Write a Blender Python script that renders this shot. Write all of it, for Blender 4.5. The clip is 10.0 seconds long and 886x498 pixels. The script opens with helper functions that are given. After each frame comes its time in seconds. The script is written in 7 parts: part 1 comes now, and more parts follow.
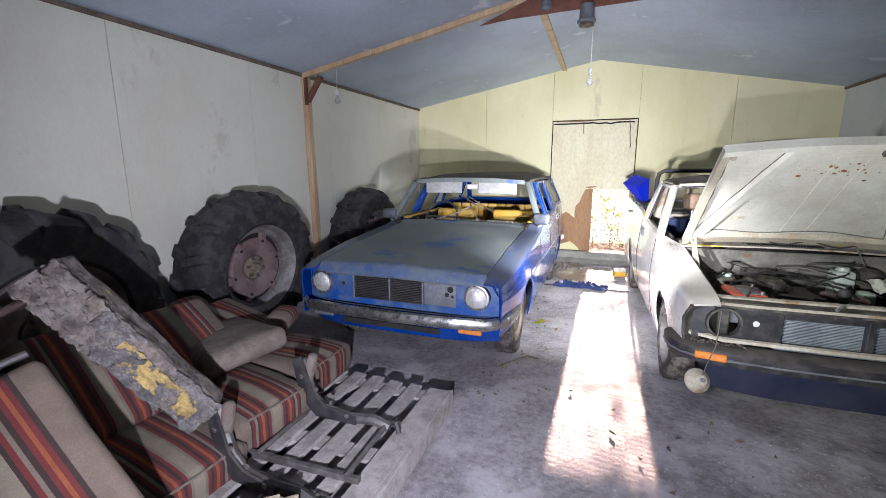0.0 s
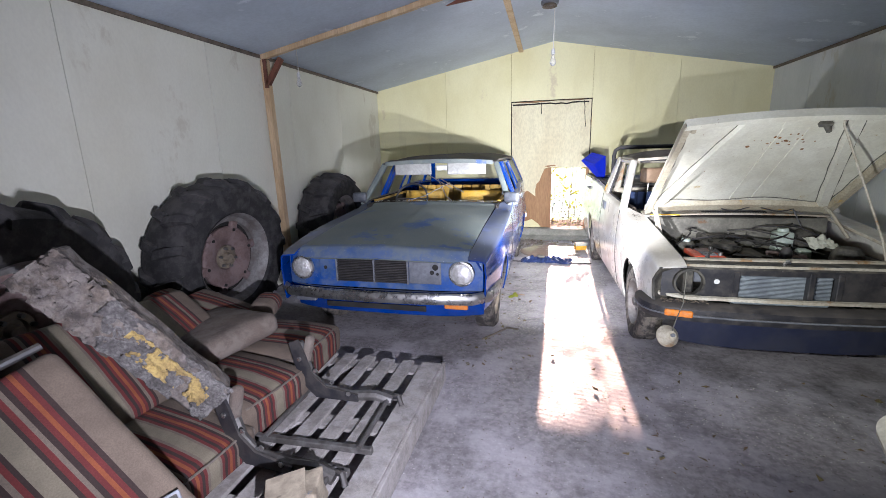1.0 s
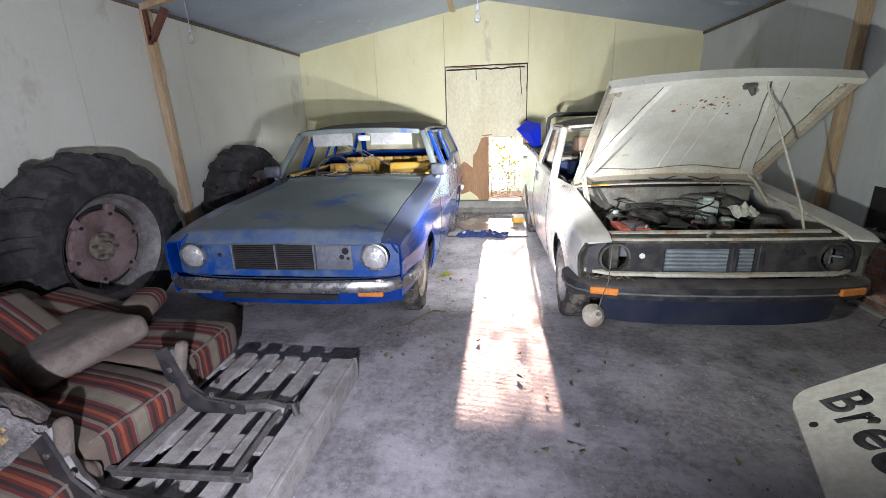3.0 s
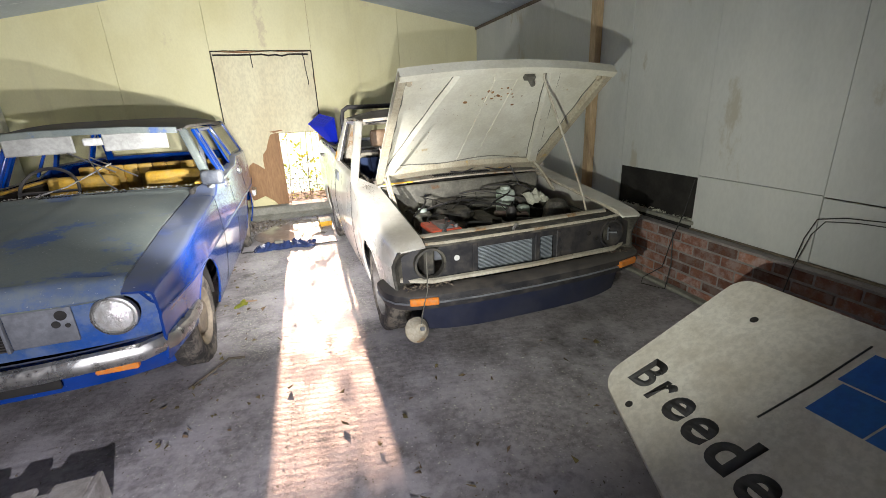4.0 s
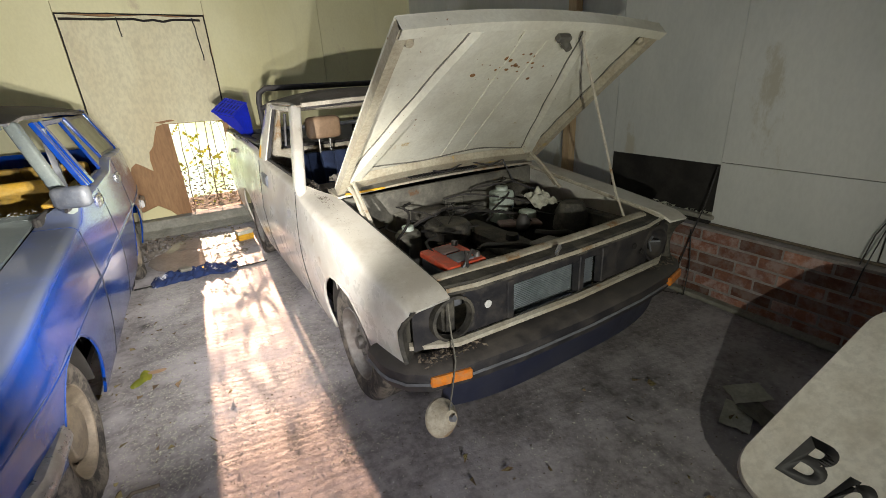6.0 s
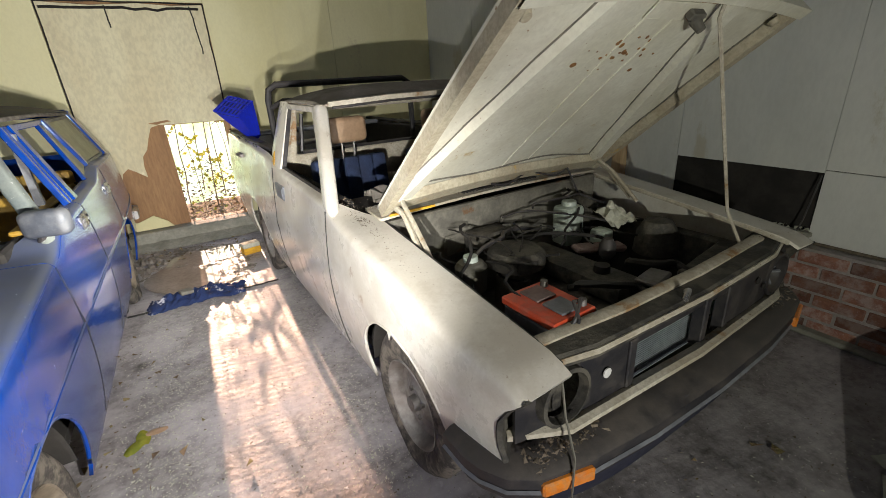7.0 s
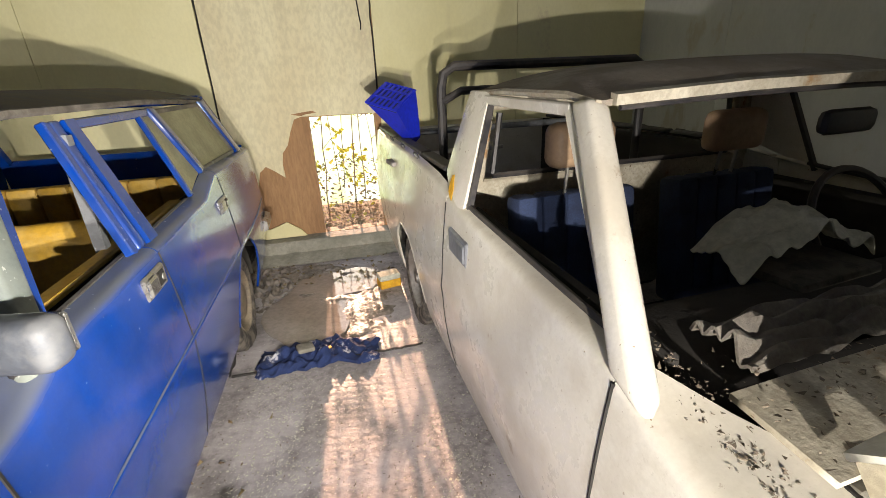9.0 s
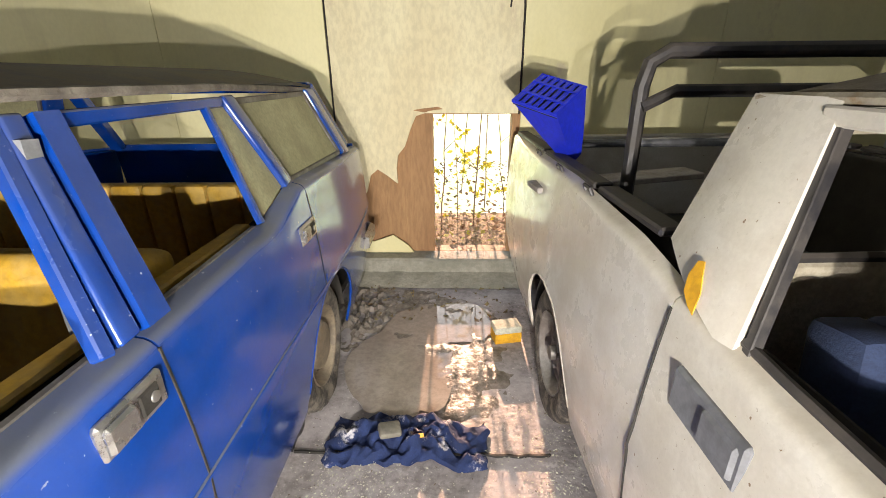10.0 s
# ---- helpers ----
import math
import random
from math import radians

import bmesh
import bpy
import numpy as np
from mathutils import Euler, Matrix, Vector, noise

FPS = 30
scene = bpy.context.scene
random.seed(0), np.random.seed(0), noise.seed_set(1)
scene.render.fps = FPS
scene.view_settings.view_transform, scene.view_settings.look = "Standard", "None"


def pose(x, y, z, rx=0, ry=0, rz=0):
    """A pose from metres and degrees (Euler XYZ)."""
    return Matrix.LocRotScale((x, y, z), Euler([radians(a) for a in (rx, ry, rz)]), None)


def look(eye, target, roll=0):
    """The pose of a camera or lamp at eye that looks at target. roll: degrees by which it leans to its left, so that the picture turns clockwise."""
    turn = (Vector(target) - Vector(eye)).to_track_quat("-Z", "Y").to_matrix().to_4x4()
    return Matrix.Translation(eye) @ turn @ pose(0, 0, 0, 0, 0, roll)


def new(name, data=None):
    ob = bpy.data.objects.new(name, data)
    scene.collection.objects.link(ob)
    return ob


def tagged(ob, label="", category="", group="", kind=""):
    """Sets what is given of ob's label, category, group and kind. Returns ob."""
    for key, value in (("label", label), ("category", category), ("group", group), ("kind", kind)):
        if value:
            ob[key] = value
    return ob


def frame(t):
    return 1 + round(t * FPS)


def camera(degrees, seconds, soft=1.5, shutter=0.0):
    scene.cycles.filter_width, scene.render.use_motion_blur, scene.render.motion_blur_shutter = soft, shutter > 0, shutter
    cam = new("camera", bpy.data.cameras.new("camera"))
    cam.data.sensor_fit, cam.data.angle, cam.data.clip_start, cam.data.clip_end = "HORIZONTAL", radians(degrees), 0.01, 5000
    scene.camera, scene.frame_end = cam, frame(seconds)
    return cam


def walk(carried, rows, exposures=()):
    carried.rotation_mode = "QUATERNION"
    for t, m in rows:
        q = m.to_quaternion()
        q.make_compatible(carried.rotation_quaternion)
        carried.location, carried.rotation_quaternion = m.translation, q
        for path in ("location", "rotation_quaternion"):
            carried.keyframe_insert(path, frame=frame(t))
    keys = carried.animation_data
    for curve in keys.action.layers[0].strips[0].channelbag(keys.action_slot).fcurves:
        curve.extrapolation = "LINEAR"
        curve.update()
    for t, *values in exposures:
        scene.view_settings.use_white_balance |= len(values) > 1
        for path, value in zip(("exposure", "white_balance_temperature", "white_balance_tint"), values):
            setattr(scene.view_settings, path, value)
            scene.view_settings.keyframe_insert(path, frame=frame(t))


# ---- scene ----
cam = camera(91.8, 10.0, soft=0.8)
PATH = [
    (0, (0.689, 0.497, 1.486), (-0.005, 2.334, 1.109), -0.1),
    (0.5, (0.592, 0.431, 1.488), (0.074, 2.323, 1.099), -1.6),
    (1, (0.522, 0.362, 1.457), (0.033, 2.249, 1.01), -1.6),
    (1.5, (0.497, 0.346, 1.44), (-0.002, 2.212, 0.921), -0.8),
    (2, (0.486, 0.346, 1.436), (-0.047, 2.194, 0.888), -0.7),
    (2.2, (0.489, 0.362, 1.44), (-0.063, 2.203, 0.886), -0.8),
    (3.3, (0.8, 0.844, 1.42), (0.765, 2.755, 0.83), -2.5),
    (3.5, (0.835, 0.911, 1.426), (0.983, 2.811, 0.82), -2.8),
    (4, (0.8, 1.128, 1.426), (1.352, 2.941, 0.786), -2.6),
    (4.5, (0.783, 1.332, 1.419), (1.517, 3.07, 0.755), -2.2),
    (5, (0.819, 1.619, 1.412), (1.577, 3.341, 0.734), -2.5),
    (5.5, (0.798, 1.808, 1.406), (1.63, 3.486, 0.705), -2.2),
    (5.7, (0.753, 1.895, 1.413), (1.626, 3.548, 0.702), -2.5),
    (6.8, (0.652, 2.484, 1.401), (1.551, 4.111, 0.663), -3.8),
    (7, (0.658, 2.584, 1.413), (1.564, 4.207, 0.674), -3.4),
    (7.5, (0.687, 2.872, 1.398), (1.571, 4.5, 0.643), -2.6),
    (8, (0.714, 3.202, 1.396), (1.541, 4.854, 0.63), -1.1),
    (8.5, (0.742, 3.561, 1.391), (1.352, 5.312, 0.641), -2.3),
    (9, (0.71, 3.909, 1.384), (1.115, 5.722, 0.643), -2.7),
    (9.5, (0.65, 4.294, 1.379), (0.938, 6.127, 0.633), -1.3),
    (10, (0.658, 4.682, 1.367), (0.591, 6.537, 0.622), -0.6),
]
walk(cam, [(t, look(eye, target, roll)) for t, eye, target, roll in PATH],
     exposures=[(0.0, 2.75, 5550, 17), (2.2, 2.75, 5550, 17), (3.5, 2.65, 5650, 13), (4.5, 2.65, 6400, 11), (5.5, 2.2, 6350, 11), (7.0, 1.95, 6300, 11), (8.0, 1.9, 6400, 12), (9.0, 2.15, 6700, 12), (10.0, 2.5, 6700, 12)])

# ---- light: low sun through the gap in the far wall, sky, and the hand torch that lights the shed ----
SUN_EL = 12.2
world = bpy.data.worlds.new("world")
scene.world = world
world.use_nodes = True
wn = world.node_tree
sky = wn.nodes.new("ShaderNodeTexSky")
sky.sky_type, sky.sun_disc = "NISHITA", False
sky.sun_elevation, sky.sun_rotation = radians(SUN_EL), radians(0)
wn.links.new(sky.outputs["Color"], wn.nodes["Background"].inputs["Color"])
wn.nodes["Background"].inputs["Strength"].default_value = 0.12


def lamp(name, kind, energy, colour, m, **more):
    data = bpy.data.lights.new(name, kind)
    data.energy, data.color = energy, colour
    for key, value in more.items():
        setattr(data, key, value)
    ob = new(name, data)
    ob.matrix_world = m
    return ob


sun = lamp("sun", "SUN", 3.4, (1.0, 0.61, 0.41), look((0.5, 40, 40 * math.tan(radians(SUN_EL))), (0.5, 0, 0)), angle=radians(0.6))
lamp("torch_d", "SPOT", 38, (1.0, 0.96, 0.86), look((0.80, 4.10, 1.04), (0.10, 6.2, 0.92)), spot_size=radians(92), spot_blend=1.0, shadow_soft_size=0.01)
# the torch, held about 0.4 m below the lens, at four places of the walk
lamp("torch_a", "SPOT", 60, (1.0, 0.96, 0.97), look((0.64, 0.40, 1.06), (-0.92, 4.4, 1.08)), spot_size=radians(118), spot_blend=1.0, shadow_soft_size=0.015)
lamp("torch_b", "SPOT", 24, (1.0, 0.98, 0.80), look((0.80, 1.45, 1.02), (2.50, 3.8, 0.98)), spot_size=radians(86), spot_blend=1.0, shadow_soft_size=0.01)
lamp("torch_c", "SPOT", 64, (1.0, 0.95, 0.86), look((0.64, 2.95, 1.06), (0.45, 7.0, 0.95)), spot_size=radians(114), spot_blend=1.0, shadow_soft_size=0.01)


# ---- materials ----
def surf(name, col, col2=None, scale=4.0, rough=0.6, metal=0.0, bump=0.2, bscale=40.0, dust=None, amount=0.0, top=0.0,
         spots=None, spot_scale=3.0, spot_at=0.62, streak=1.0, rough2=None, coat=0.0, fine=0.25, speck=0.5, chip=None, chip_at=0.66, runs=None):
    """Base colour in two tones by a coarse and a fine noise; dust by noise and by how far the face looks up; spots of wear."""
    m = bpy.data.materials.new(name)
    m.use_nodes = True
    nt = m.node_tree
    N, L = nt.nodes, nt.links
    b = N["Principled BSDF"]
    geo = N.new("ShaderNodeNewGeometry")
    mp = N.new("ShaderNodeMapping")
    mp.inputs["Scale"].default_value = (1, 1, 1 / streak)
    L.new(geo.outputs["Position"], mp.inputs["Vector"])

    def noise_tex(s, detail=5.0, r=0.6):
        n = N.new("ShaderNodeTexNoise")
        n.inputs["Scale"].default_value, n.inputs["Detail"].default_value, n.inputs["Roughness"].default_value = s, detail, r
        L.new(mp.outputs["Vector"], n.inputs["Vector"])
        return n.outputs["Fac"]

    def ramp(fac, lo, hi):
        r = N.new("ShaderNodeMapRange")
        r.interpolation_type = "SMOOTHSTEP"
        r.inputs["From Min"].default_value, r.inputs["From Max"].default_value = lo, hi
        L.new(fac, r.inputs["Value"])
        return r.outputs["Result"]

    def mix(fac, a, c):
        x = N.new("ShaderNodeMix")
        x.data_type = "RGBA"
        L.new(fac, x.inputs["Factor"])
        for sock, v in ((x.inputs["A"], a), (x.inputs["B"], c)):
            if isinstance(v, tuple):
                sock.default_value = (*v, 1)
            else:
                L.new(v, sock)
        return x.outputs["Result"]

    def calc(op, a, c):
        x = N.new("ShaderNodeMath")
        x.operation, x.use_clamp = op, True
        for sock, v in zip(x.inputs, (a, c)):
            if isinstance(v, (int, float)):
                sock.default_value = v
            else:
                L.new(v, sock)
        return x.outputs["Value"]

    col2 = col2 or tuple(c * 0.75 for c in col)
    out = mix(ramp(noise_tex(scale), 0.35, 0.68), col, col2)
    grain = ramp(noise_tex(bscale, 4.0, 0.65), 0.36, 0.66)
    out = mix(calc("MULTIPLY", grain, min(1.0, fine * 1.25)), out, tuple(c * 0.5 for c in col2))
    if runs:
        mr = N.new("ShaderNodeMapping")
        mr.inputs["Scale"].default_value = (7, 7, 0.5)
        L.new(geo.outputs["Position"], mr.inputs["Vector"])
        nr = N.new("ShaderNodeTexNoise")
        nr.inputs["Scale"].default_value, nr.inputs["Detail"].default_value = 1.0, 6.0
        L.new(mr.outputs["Vector"], nr.inputs["Vector"])
        f = calc("MULTIPLY", ramp(nr.outputs["Fac"], 0.56, 0.72), ramp(noise_tex(0.9, 4.0), 0.44, 0.66))
        out = mix(calc("MULTIPLY", f, 0.20), out, runs)
    rg = None
    if spots:
        f = ramp(noise_tex(spot_scale, 8.0, 0.7), spot_at, spot_at + 0.07)
        out = mix(f, out, spots)
    if dust:
        f = calc("MULTIPLY", ramp(noise_tex(scale * 1.7, 8.0, 0.68), 0.42, 0.62), amount)
        f = calc("ADD", f, calc("MULTIPLY", ramp(noise_tex(bscale * 0.7, 6.0, 0.7), 0.60, 0.66), amount * speck))
        if top:
            sep = N.new("ShaderNodeSeparateXYZ")
            L.new(geo.outputs["Normal"], sep.inputs["Vector"])
            up = calc("MULTIPLY", ramp(sep.outputs["Z"], 0.25, 0.9), top)
            f = calc("ADD", f, calc("MULTIPLY", up, ramp(noise_tex(scale * 0.9, 4.0), 0.2, 0.5)))
        out = mix(f, out, dust)
        rg = f
    if chip:
        f = ramp(noise_tex(75.0, 3.0, 0.5), chip_at, chip_at + 0.03)
        out = mix(calc("MULTIPLY", f, ramp(noise_tex(2.3, 3.0), 0.40, 0.6)), out, chip)
    L.new(out, b.inputs["Base Color"])
    b.inputs["Metallic"].default_value = metal
    b.inputs["Roughness"].default_value = rough
    if rg is not None:
        r = N.new("ShaderNodeMapRange")
        r.inputs["To Min"].default_value, r.inputs["To Max"].default_value = rough, rough2 or 0.92
        L.new(rg, r.inputs["Value"])
        L.new(r.outputs["Result"], b.inputs["Roughness"])
    elif rough2:
        r = N.new("ShaderNodeMapRange")
        r.inputs["To Min"].default_value, r.inputs["To Max"].default_value = rough, rough2
        L.new(grain, r.inputs["Value"])
        L.new(r.outputs["Result"], b.inputs["Roughness"])
    if coat:
        b.inputs["Coat Weight"].default_value = coat
        b.inputs["Coat Roughness"].default_value = 0.1
    if bump:
        bp = N.new("ShaderNodeBump")
        bp.inputs["Strength"].default_value, bp.inputs["Distance"].default_value = bump, 0.01
        L.new(noise_tex(bscale * 1.3, 4.0), bp.inputs["Height"])
        L.new(bp.outputs["Normal"], b.inputs["Normal"])
    return m


def stripes(name, axis, period, tones):
    """Woven cloth with bands along one axis of the thing; tones: (place, colour)."""
    m = surf(name, (0.2, 0.16, 0.12), scale=8, rough=0.95, bump=0.3, bscale=220)
    nt = m.node_tree
    N, L = nt.nodes, nt.links
    b = N["Principled BSDF"]
    tc = N.new("ShaderNodeTexCoord")
    sep = N.new("ShaderNodeSeparateXYZ")
    L.new(tc.outputs["Object"], sep.inputs["Vector"])
    a = N.new("ShaderNodeMath")
    a.operation = "DIVIDE"
    a.inputs[1].default_value = period
    L.new(sep.outputs[axis], a.inputs[0])
    fr = N.new("ShaderNodeMath")
    fr.operation = "FRACT"
    L.new(a.outputs["Value"], fr.inputs[0])
    cr = N.new("ShaderNodeValToRGB")
    cr.color_ramp.interpolation = "CONSTANT"
    el = cr.color_ramp.elements
    for i, (p, c) in enumerate(tones):
        e = el[i] if i < 2 else el.new(p)
        e.position, e.color = p, (*c, 1)
    L.new(fr.outputs["Value"], cr.inputs["Fac"])
    old = b.inputs["Base Color"].links[0].from_socket
    x = N.new("ShaderNodeMix")
    x.data_type, x.blend_type = "RGBA", "MULTIPLY"
    x.inputs["Factor"].default_value = 1.0
    sc = N.new("ShaderNodeMix")
    sc.data_type, sc.blend_type = "RGBA", "DIVIDE"
    sc.inputs["Factor"].default_value = 1.0
    L.new(old, sc.inputs["A"])
    sc.inputs["B"].default_value = (0.2, 0.16, 0.12, 1)
    L.new(cr.outputs["Color"], x.inputs["A"])
    L.new(sc.outputs["Result"], x.inputs["B"])
    L.new(x.outputs["Result"], b.inputs["Base Color"])
    return m


def floor_material():
    m = surf("floor_concrete", (0.37, 0.34, 0.345), (0.215, 0.20, 0.203), scale=1.5, rough=0.5, rough2=0.95, bump=0.0, bscale=26,
             dust=(0.50, 0.47, 0.49), amount=0.65, spots=(0.075, 0.068, 0.066), spot_scale=1.5, spot_at=0.615, fine=0.5, chip=(0.62, 0.60, 0.60), chip_at=0.67)
    nt = m.node_tree
    N, L = nt.nodes, nt.links
    b = N["Principled BSDF"]
    geo = N.new("ShaderNodeNewGeometry")
    mp = N.new("ShaderNodeMapping")
    mp.inputs["Rotation"].default_value = (0, 0, radians(9))
    L.new(geo.outputs["Position"], mp.inputs["Vector"])
    w = N.new("ShaderNodeTexWave")
    w.wave_type, w.bands_direction = "BANDS", "Y"
    w.inputs["Scale"].default_value, w.inputs["Distortion"].default_value, w.inputs["Detail"].default_value = 7.0, 3.5, 5.0
    L.new(mp.outputs["Vector"], w.inputs["Vector"])
    n = N.new("ShaderNodeTexNoise")
    n.inputs["Scale"].default_value, n.inputs["Detail"].default_value = 60, 6
    L.new(geo.outputs["Position"], n.inputs["Vector"])
    b1, b2 = N.new("ShaderNodeBump"), N.new("ShaderNodeBump")
    b1.inputs["Strength"].default_value, b1.inputs["Distance"].default_value = 0.10, 0.005
    b2.inputs["Strength"].default_value, b2.inputs["Distance"].default_value = 0.35, 0.006
    L.new(w.outputs["Fac"], b1.inputs["Height"])
    L.new(n.outputs["Fac"], b2.inputs["Height"])
    L.new(b1.outputs["Normal"], b2.inputs["Normal"])
    L.new(b2.outputs["Normal"], b.inputs["Normal"])
    return m


def glass_material(name, col, rough, dirt):
    """Window glass under a film of dust."""
    m = surf(name, col, scale=6, rough=0.8, bump=0.1, bscale=90)
    nt = m.node_tree
    N, L = nt.nodes, nt.links
    b, out = N["Principled BSDF"], N["Material Output"]
    g = N.new("ShaderNodeBsdfGlass")
    g.inputs["Roughness"].default_value, g.inputs["IOR"].default_value = rough, 1.1
    x = N.new("ShaderNodeMixShader")
    x.inputs["Fac"].default_value = dirt
    L.new(g.outputs["BSDF"], x.inputs[1])
    L.new(b.outputs["BSDF"], x.inputs[2])
    L.new(x.outputs["Shader"], out.inputs["Surface"])
    return m


def thin_leaf(name, *a, **k):
    """A leaf that lets part of the light through."""
    m = surf(name, *a, **k)
    N, L = m.node_tree.nodes, m.node_tree.links
    b, out = N["Principled BSDF"], N["Material Output"]
    t, x = N.new("ShaderNodeBsdfTranslucent"), N.new("ShaderNodeMixShader")
    L.new(b.inputs["Base Color"].links[0].from_socket, t.inputs["Color"])
    x.inputs["Fac"].default_value = 0.5
    L.new(b.outputs["BSDF"], x.inputs[1])
    L.new(t.outputs["BSDF"], x.inputs[2])
    L.new(x.outputs["Shader"], out.inputs["Surface"])
    return m


M = dict(
    wall=surf("painted_board", (0.74, 0.73, 0.62), (0.66, 0.64, 0.52), scale=1.0, rough=0.75, bump=0.03, bscale=50, spots=(0.60, 0.57, 0.46), spot_scale=1.3, spot_at=0.585, streak=1.6, fine=0.06, runs=(0.36, 0.31, 0.21)),
    wall_far=surf("yellowed_board", (0.78, 0.74, 0.46), (0.70, 0.65, 0.36), scale=1.0, rough=0.75, bump=0.03, bscale=50, spots=(0.62, 0.55, 0.36), spot_scale=1.3, spot_at=0.585, streak=1.6, fine=0.06, runs=(0.36, 0.31, 0.21)),
    wall_r=surf("painted_board_grey", (0.70, 0.71, 0.68), (0.58, 0.60, 0.58), scale=1.3, rough=0.7, bump=0.04, bscale=50, spots=(0.53, 0.51, 0.43), spot_scale=1.9, spot_at=0.575, streak=2.2, fine=0.07),
    ceiling=surf("ceiling_board", (0.50, 0.56, 0.64), (0.40, 0.45, 0.52), scale=1.1, rough=0.6, bump=0.2, bscale=30, spots=(0.60, 0.65, 0.70), spot_scale=2.2, spot_at=0.60, fine=0.12),
    floor=floor_material(),
    pine=surf("pine", (0.66, 0.50, 0.31), (0.52, 0.36, 0.20), scale=9, rough=0.7, bump=0.2, bscale=60, streak=6),
    brown=surf("red_brown_paint", (0.20, 0.075, 0.045), (0.13, 0.05, 0.03), scale=6, rough=0.75),
    ply=surf("weathered_plywood", (0.42, 0.25, 0.12), (0.30, 0.165, 0.08), scale=5, rough=0.8, bump=0.3, bscale=50, streak=5),
    door=surf("stained_door_board", (0.76, 0.71, 0.49), (0.69, 0.62, 0.41), scale=2.2, rough=0.8, bump=0.2, bscale=40, spots=(0.58, 0.50, 0.35), spot_scale=2.4, spot_at=0.60, streak=2, fine=0.2, runs=(0.26, 0.20, 0.13)),
    # grime black, also used for the shade inside gaps, holes and the recess
    dark=surf("black_grime_and_shade", (0.012, 0.011, 0.010), (0.03, 0.027, 0.024), scale=8, rough=0.85),
    concrete=surf("kerb_concrete", (0.36, 0.35, 0.30), (0.24, 0.24, 0.20), scale=5, rough=0.9, bump=0.5, bscale=35),
    brick=surf("red_brick", (0.36, 0.17, 0.11), (0.25, 0.11, 0.08), scale=7, rough=0.9, bump=0.5, bscale=70, dust=(0.46, 0.38, 0.36), amount=0.6),
    mortar=surf("mortar", (0.40, 0.36, 0.34), (0.30, 0.27, 0.25), scale=8, rough=0.95, bump=0.5, bscale=60),
    rubber=surf("old_rubber", (0.014, 0.013, 0.014), (0.028, 0.027, 0.027), scale=6, rough=0.85, bump=0.25, bscale=70, dust=(0.09, 0.082, 0.078), amount=0.45, top=0.3),
    rubber_car=surf("dusty_car_rubber", (0.035, 0.032, 0.03), (0.07, 0.062, 0.055), scale=9, rough=0.9, bump=0.3, bscale=70, dust=(0.24, 0.21, 0.17), amount=0.7),
    rim=surf("rusty_wheel_disc", (0.20, 0.135, 0.12), (0.13, 0.085, 0.078), scale=6, rough=0.8, bump=0.2, bscale=60, dust=(0.26, 0.20, 0.19), amount=0.5),
    rim_ring=surf("galvanised_rim", (0.30, 0.29, 0.275), (0.18, 0.155, 0.14), scale=8, rough=0.6, metal=0.3),
    steel=surf("grimy_steel", (0.22, 0.21, 0.20), (0.12, 0.11, 0.10), scale=9, rough=0.55, metal=0.6, bump=0.15),
    pallet=surf("pallet_wood", (0.36, 0.33, 0.30), (0.24, 0.22, 0.20), scale=7, rough=0.9, bump=0.35, bscale=60, dust=(0.42, 0.39, 0.38), amount=0.6),
    cloth=surf("brown_velour", (0.16, 0.125, 0.10), (0.11, 0.085, 0.07), scale=6, rough=0.97, bump=0.3, bscale=200, dust=(0.22, 0.19, 0.16), amount=0.5, fine=0.35),
    foam=surf("torn_foam", (0.15, 0.12, 0.095), (0.06, 0.05, 0.045), scale=11, rough=0.98, bump=1.0, bscale=45, dust=(0.24, 0.21, 0.19), amount=0.5, spots=(0.55, 0.40, 0.12), spot_scale=5.0, spot_at=0.62, fine=0.5),
    leaf=thin_leaf("yellow_leaf", (0.42, 0.40, 0.05), (0.25, 0.30, 0.04), scale=12, rough=0.7, bump=0.1),
    bark=surf("twig_bark", (0.20, 0.16, 0.12), (0.12, 0.10, 0.07), scale=12, rough=0.9),
    litter=surf("leaf_litter", (0.20, 0.13, 0.08), (0.13, 0.09, 0.055), scale=14, rough=0.95, bump=1.0, bscale=50, dust=(0.24, 0.22, 0.08), amount=0.6),
    sign=surf("grubby_white_plastic", (0.78, 0.75, 0.67), (0.66, 0.62, 0.53), scale=3.0, rough=0.4, bump=0.06, bscale=40, dust=(0.46, 0.41, 0.32), amount=0.4),
    black=surf("black_vinyl", (0.035, 0.034, 0.036), (0.06, 0.058, 0.056), scale=12, rough=0.6, bump=0.05),
    blue_vinyl=surf("blue_vinyl", (0.02, 0.13, 0.52), (0.025, 0.15, 0.48), scale=9, rough=0.45, bump=0.04),
    white=surf("white_paint", (0.75, 0.75, 0.72), scale=8, rough=0.5, bump=0.05),
)


# ---- mesh helpers ----
def thing(name, m, label, category, group="", kind=""):
    ob = new(name)
    ob.matrix_world = m
    return tagged(ob, label, category, group, kind)


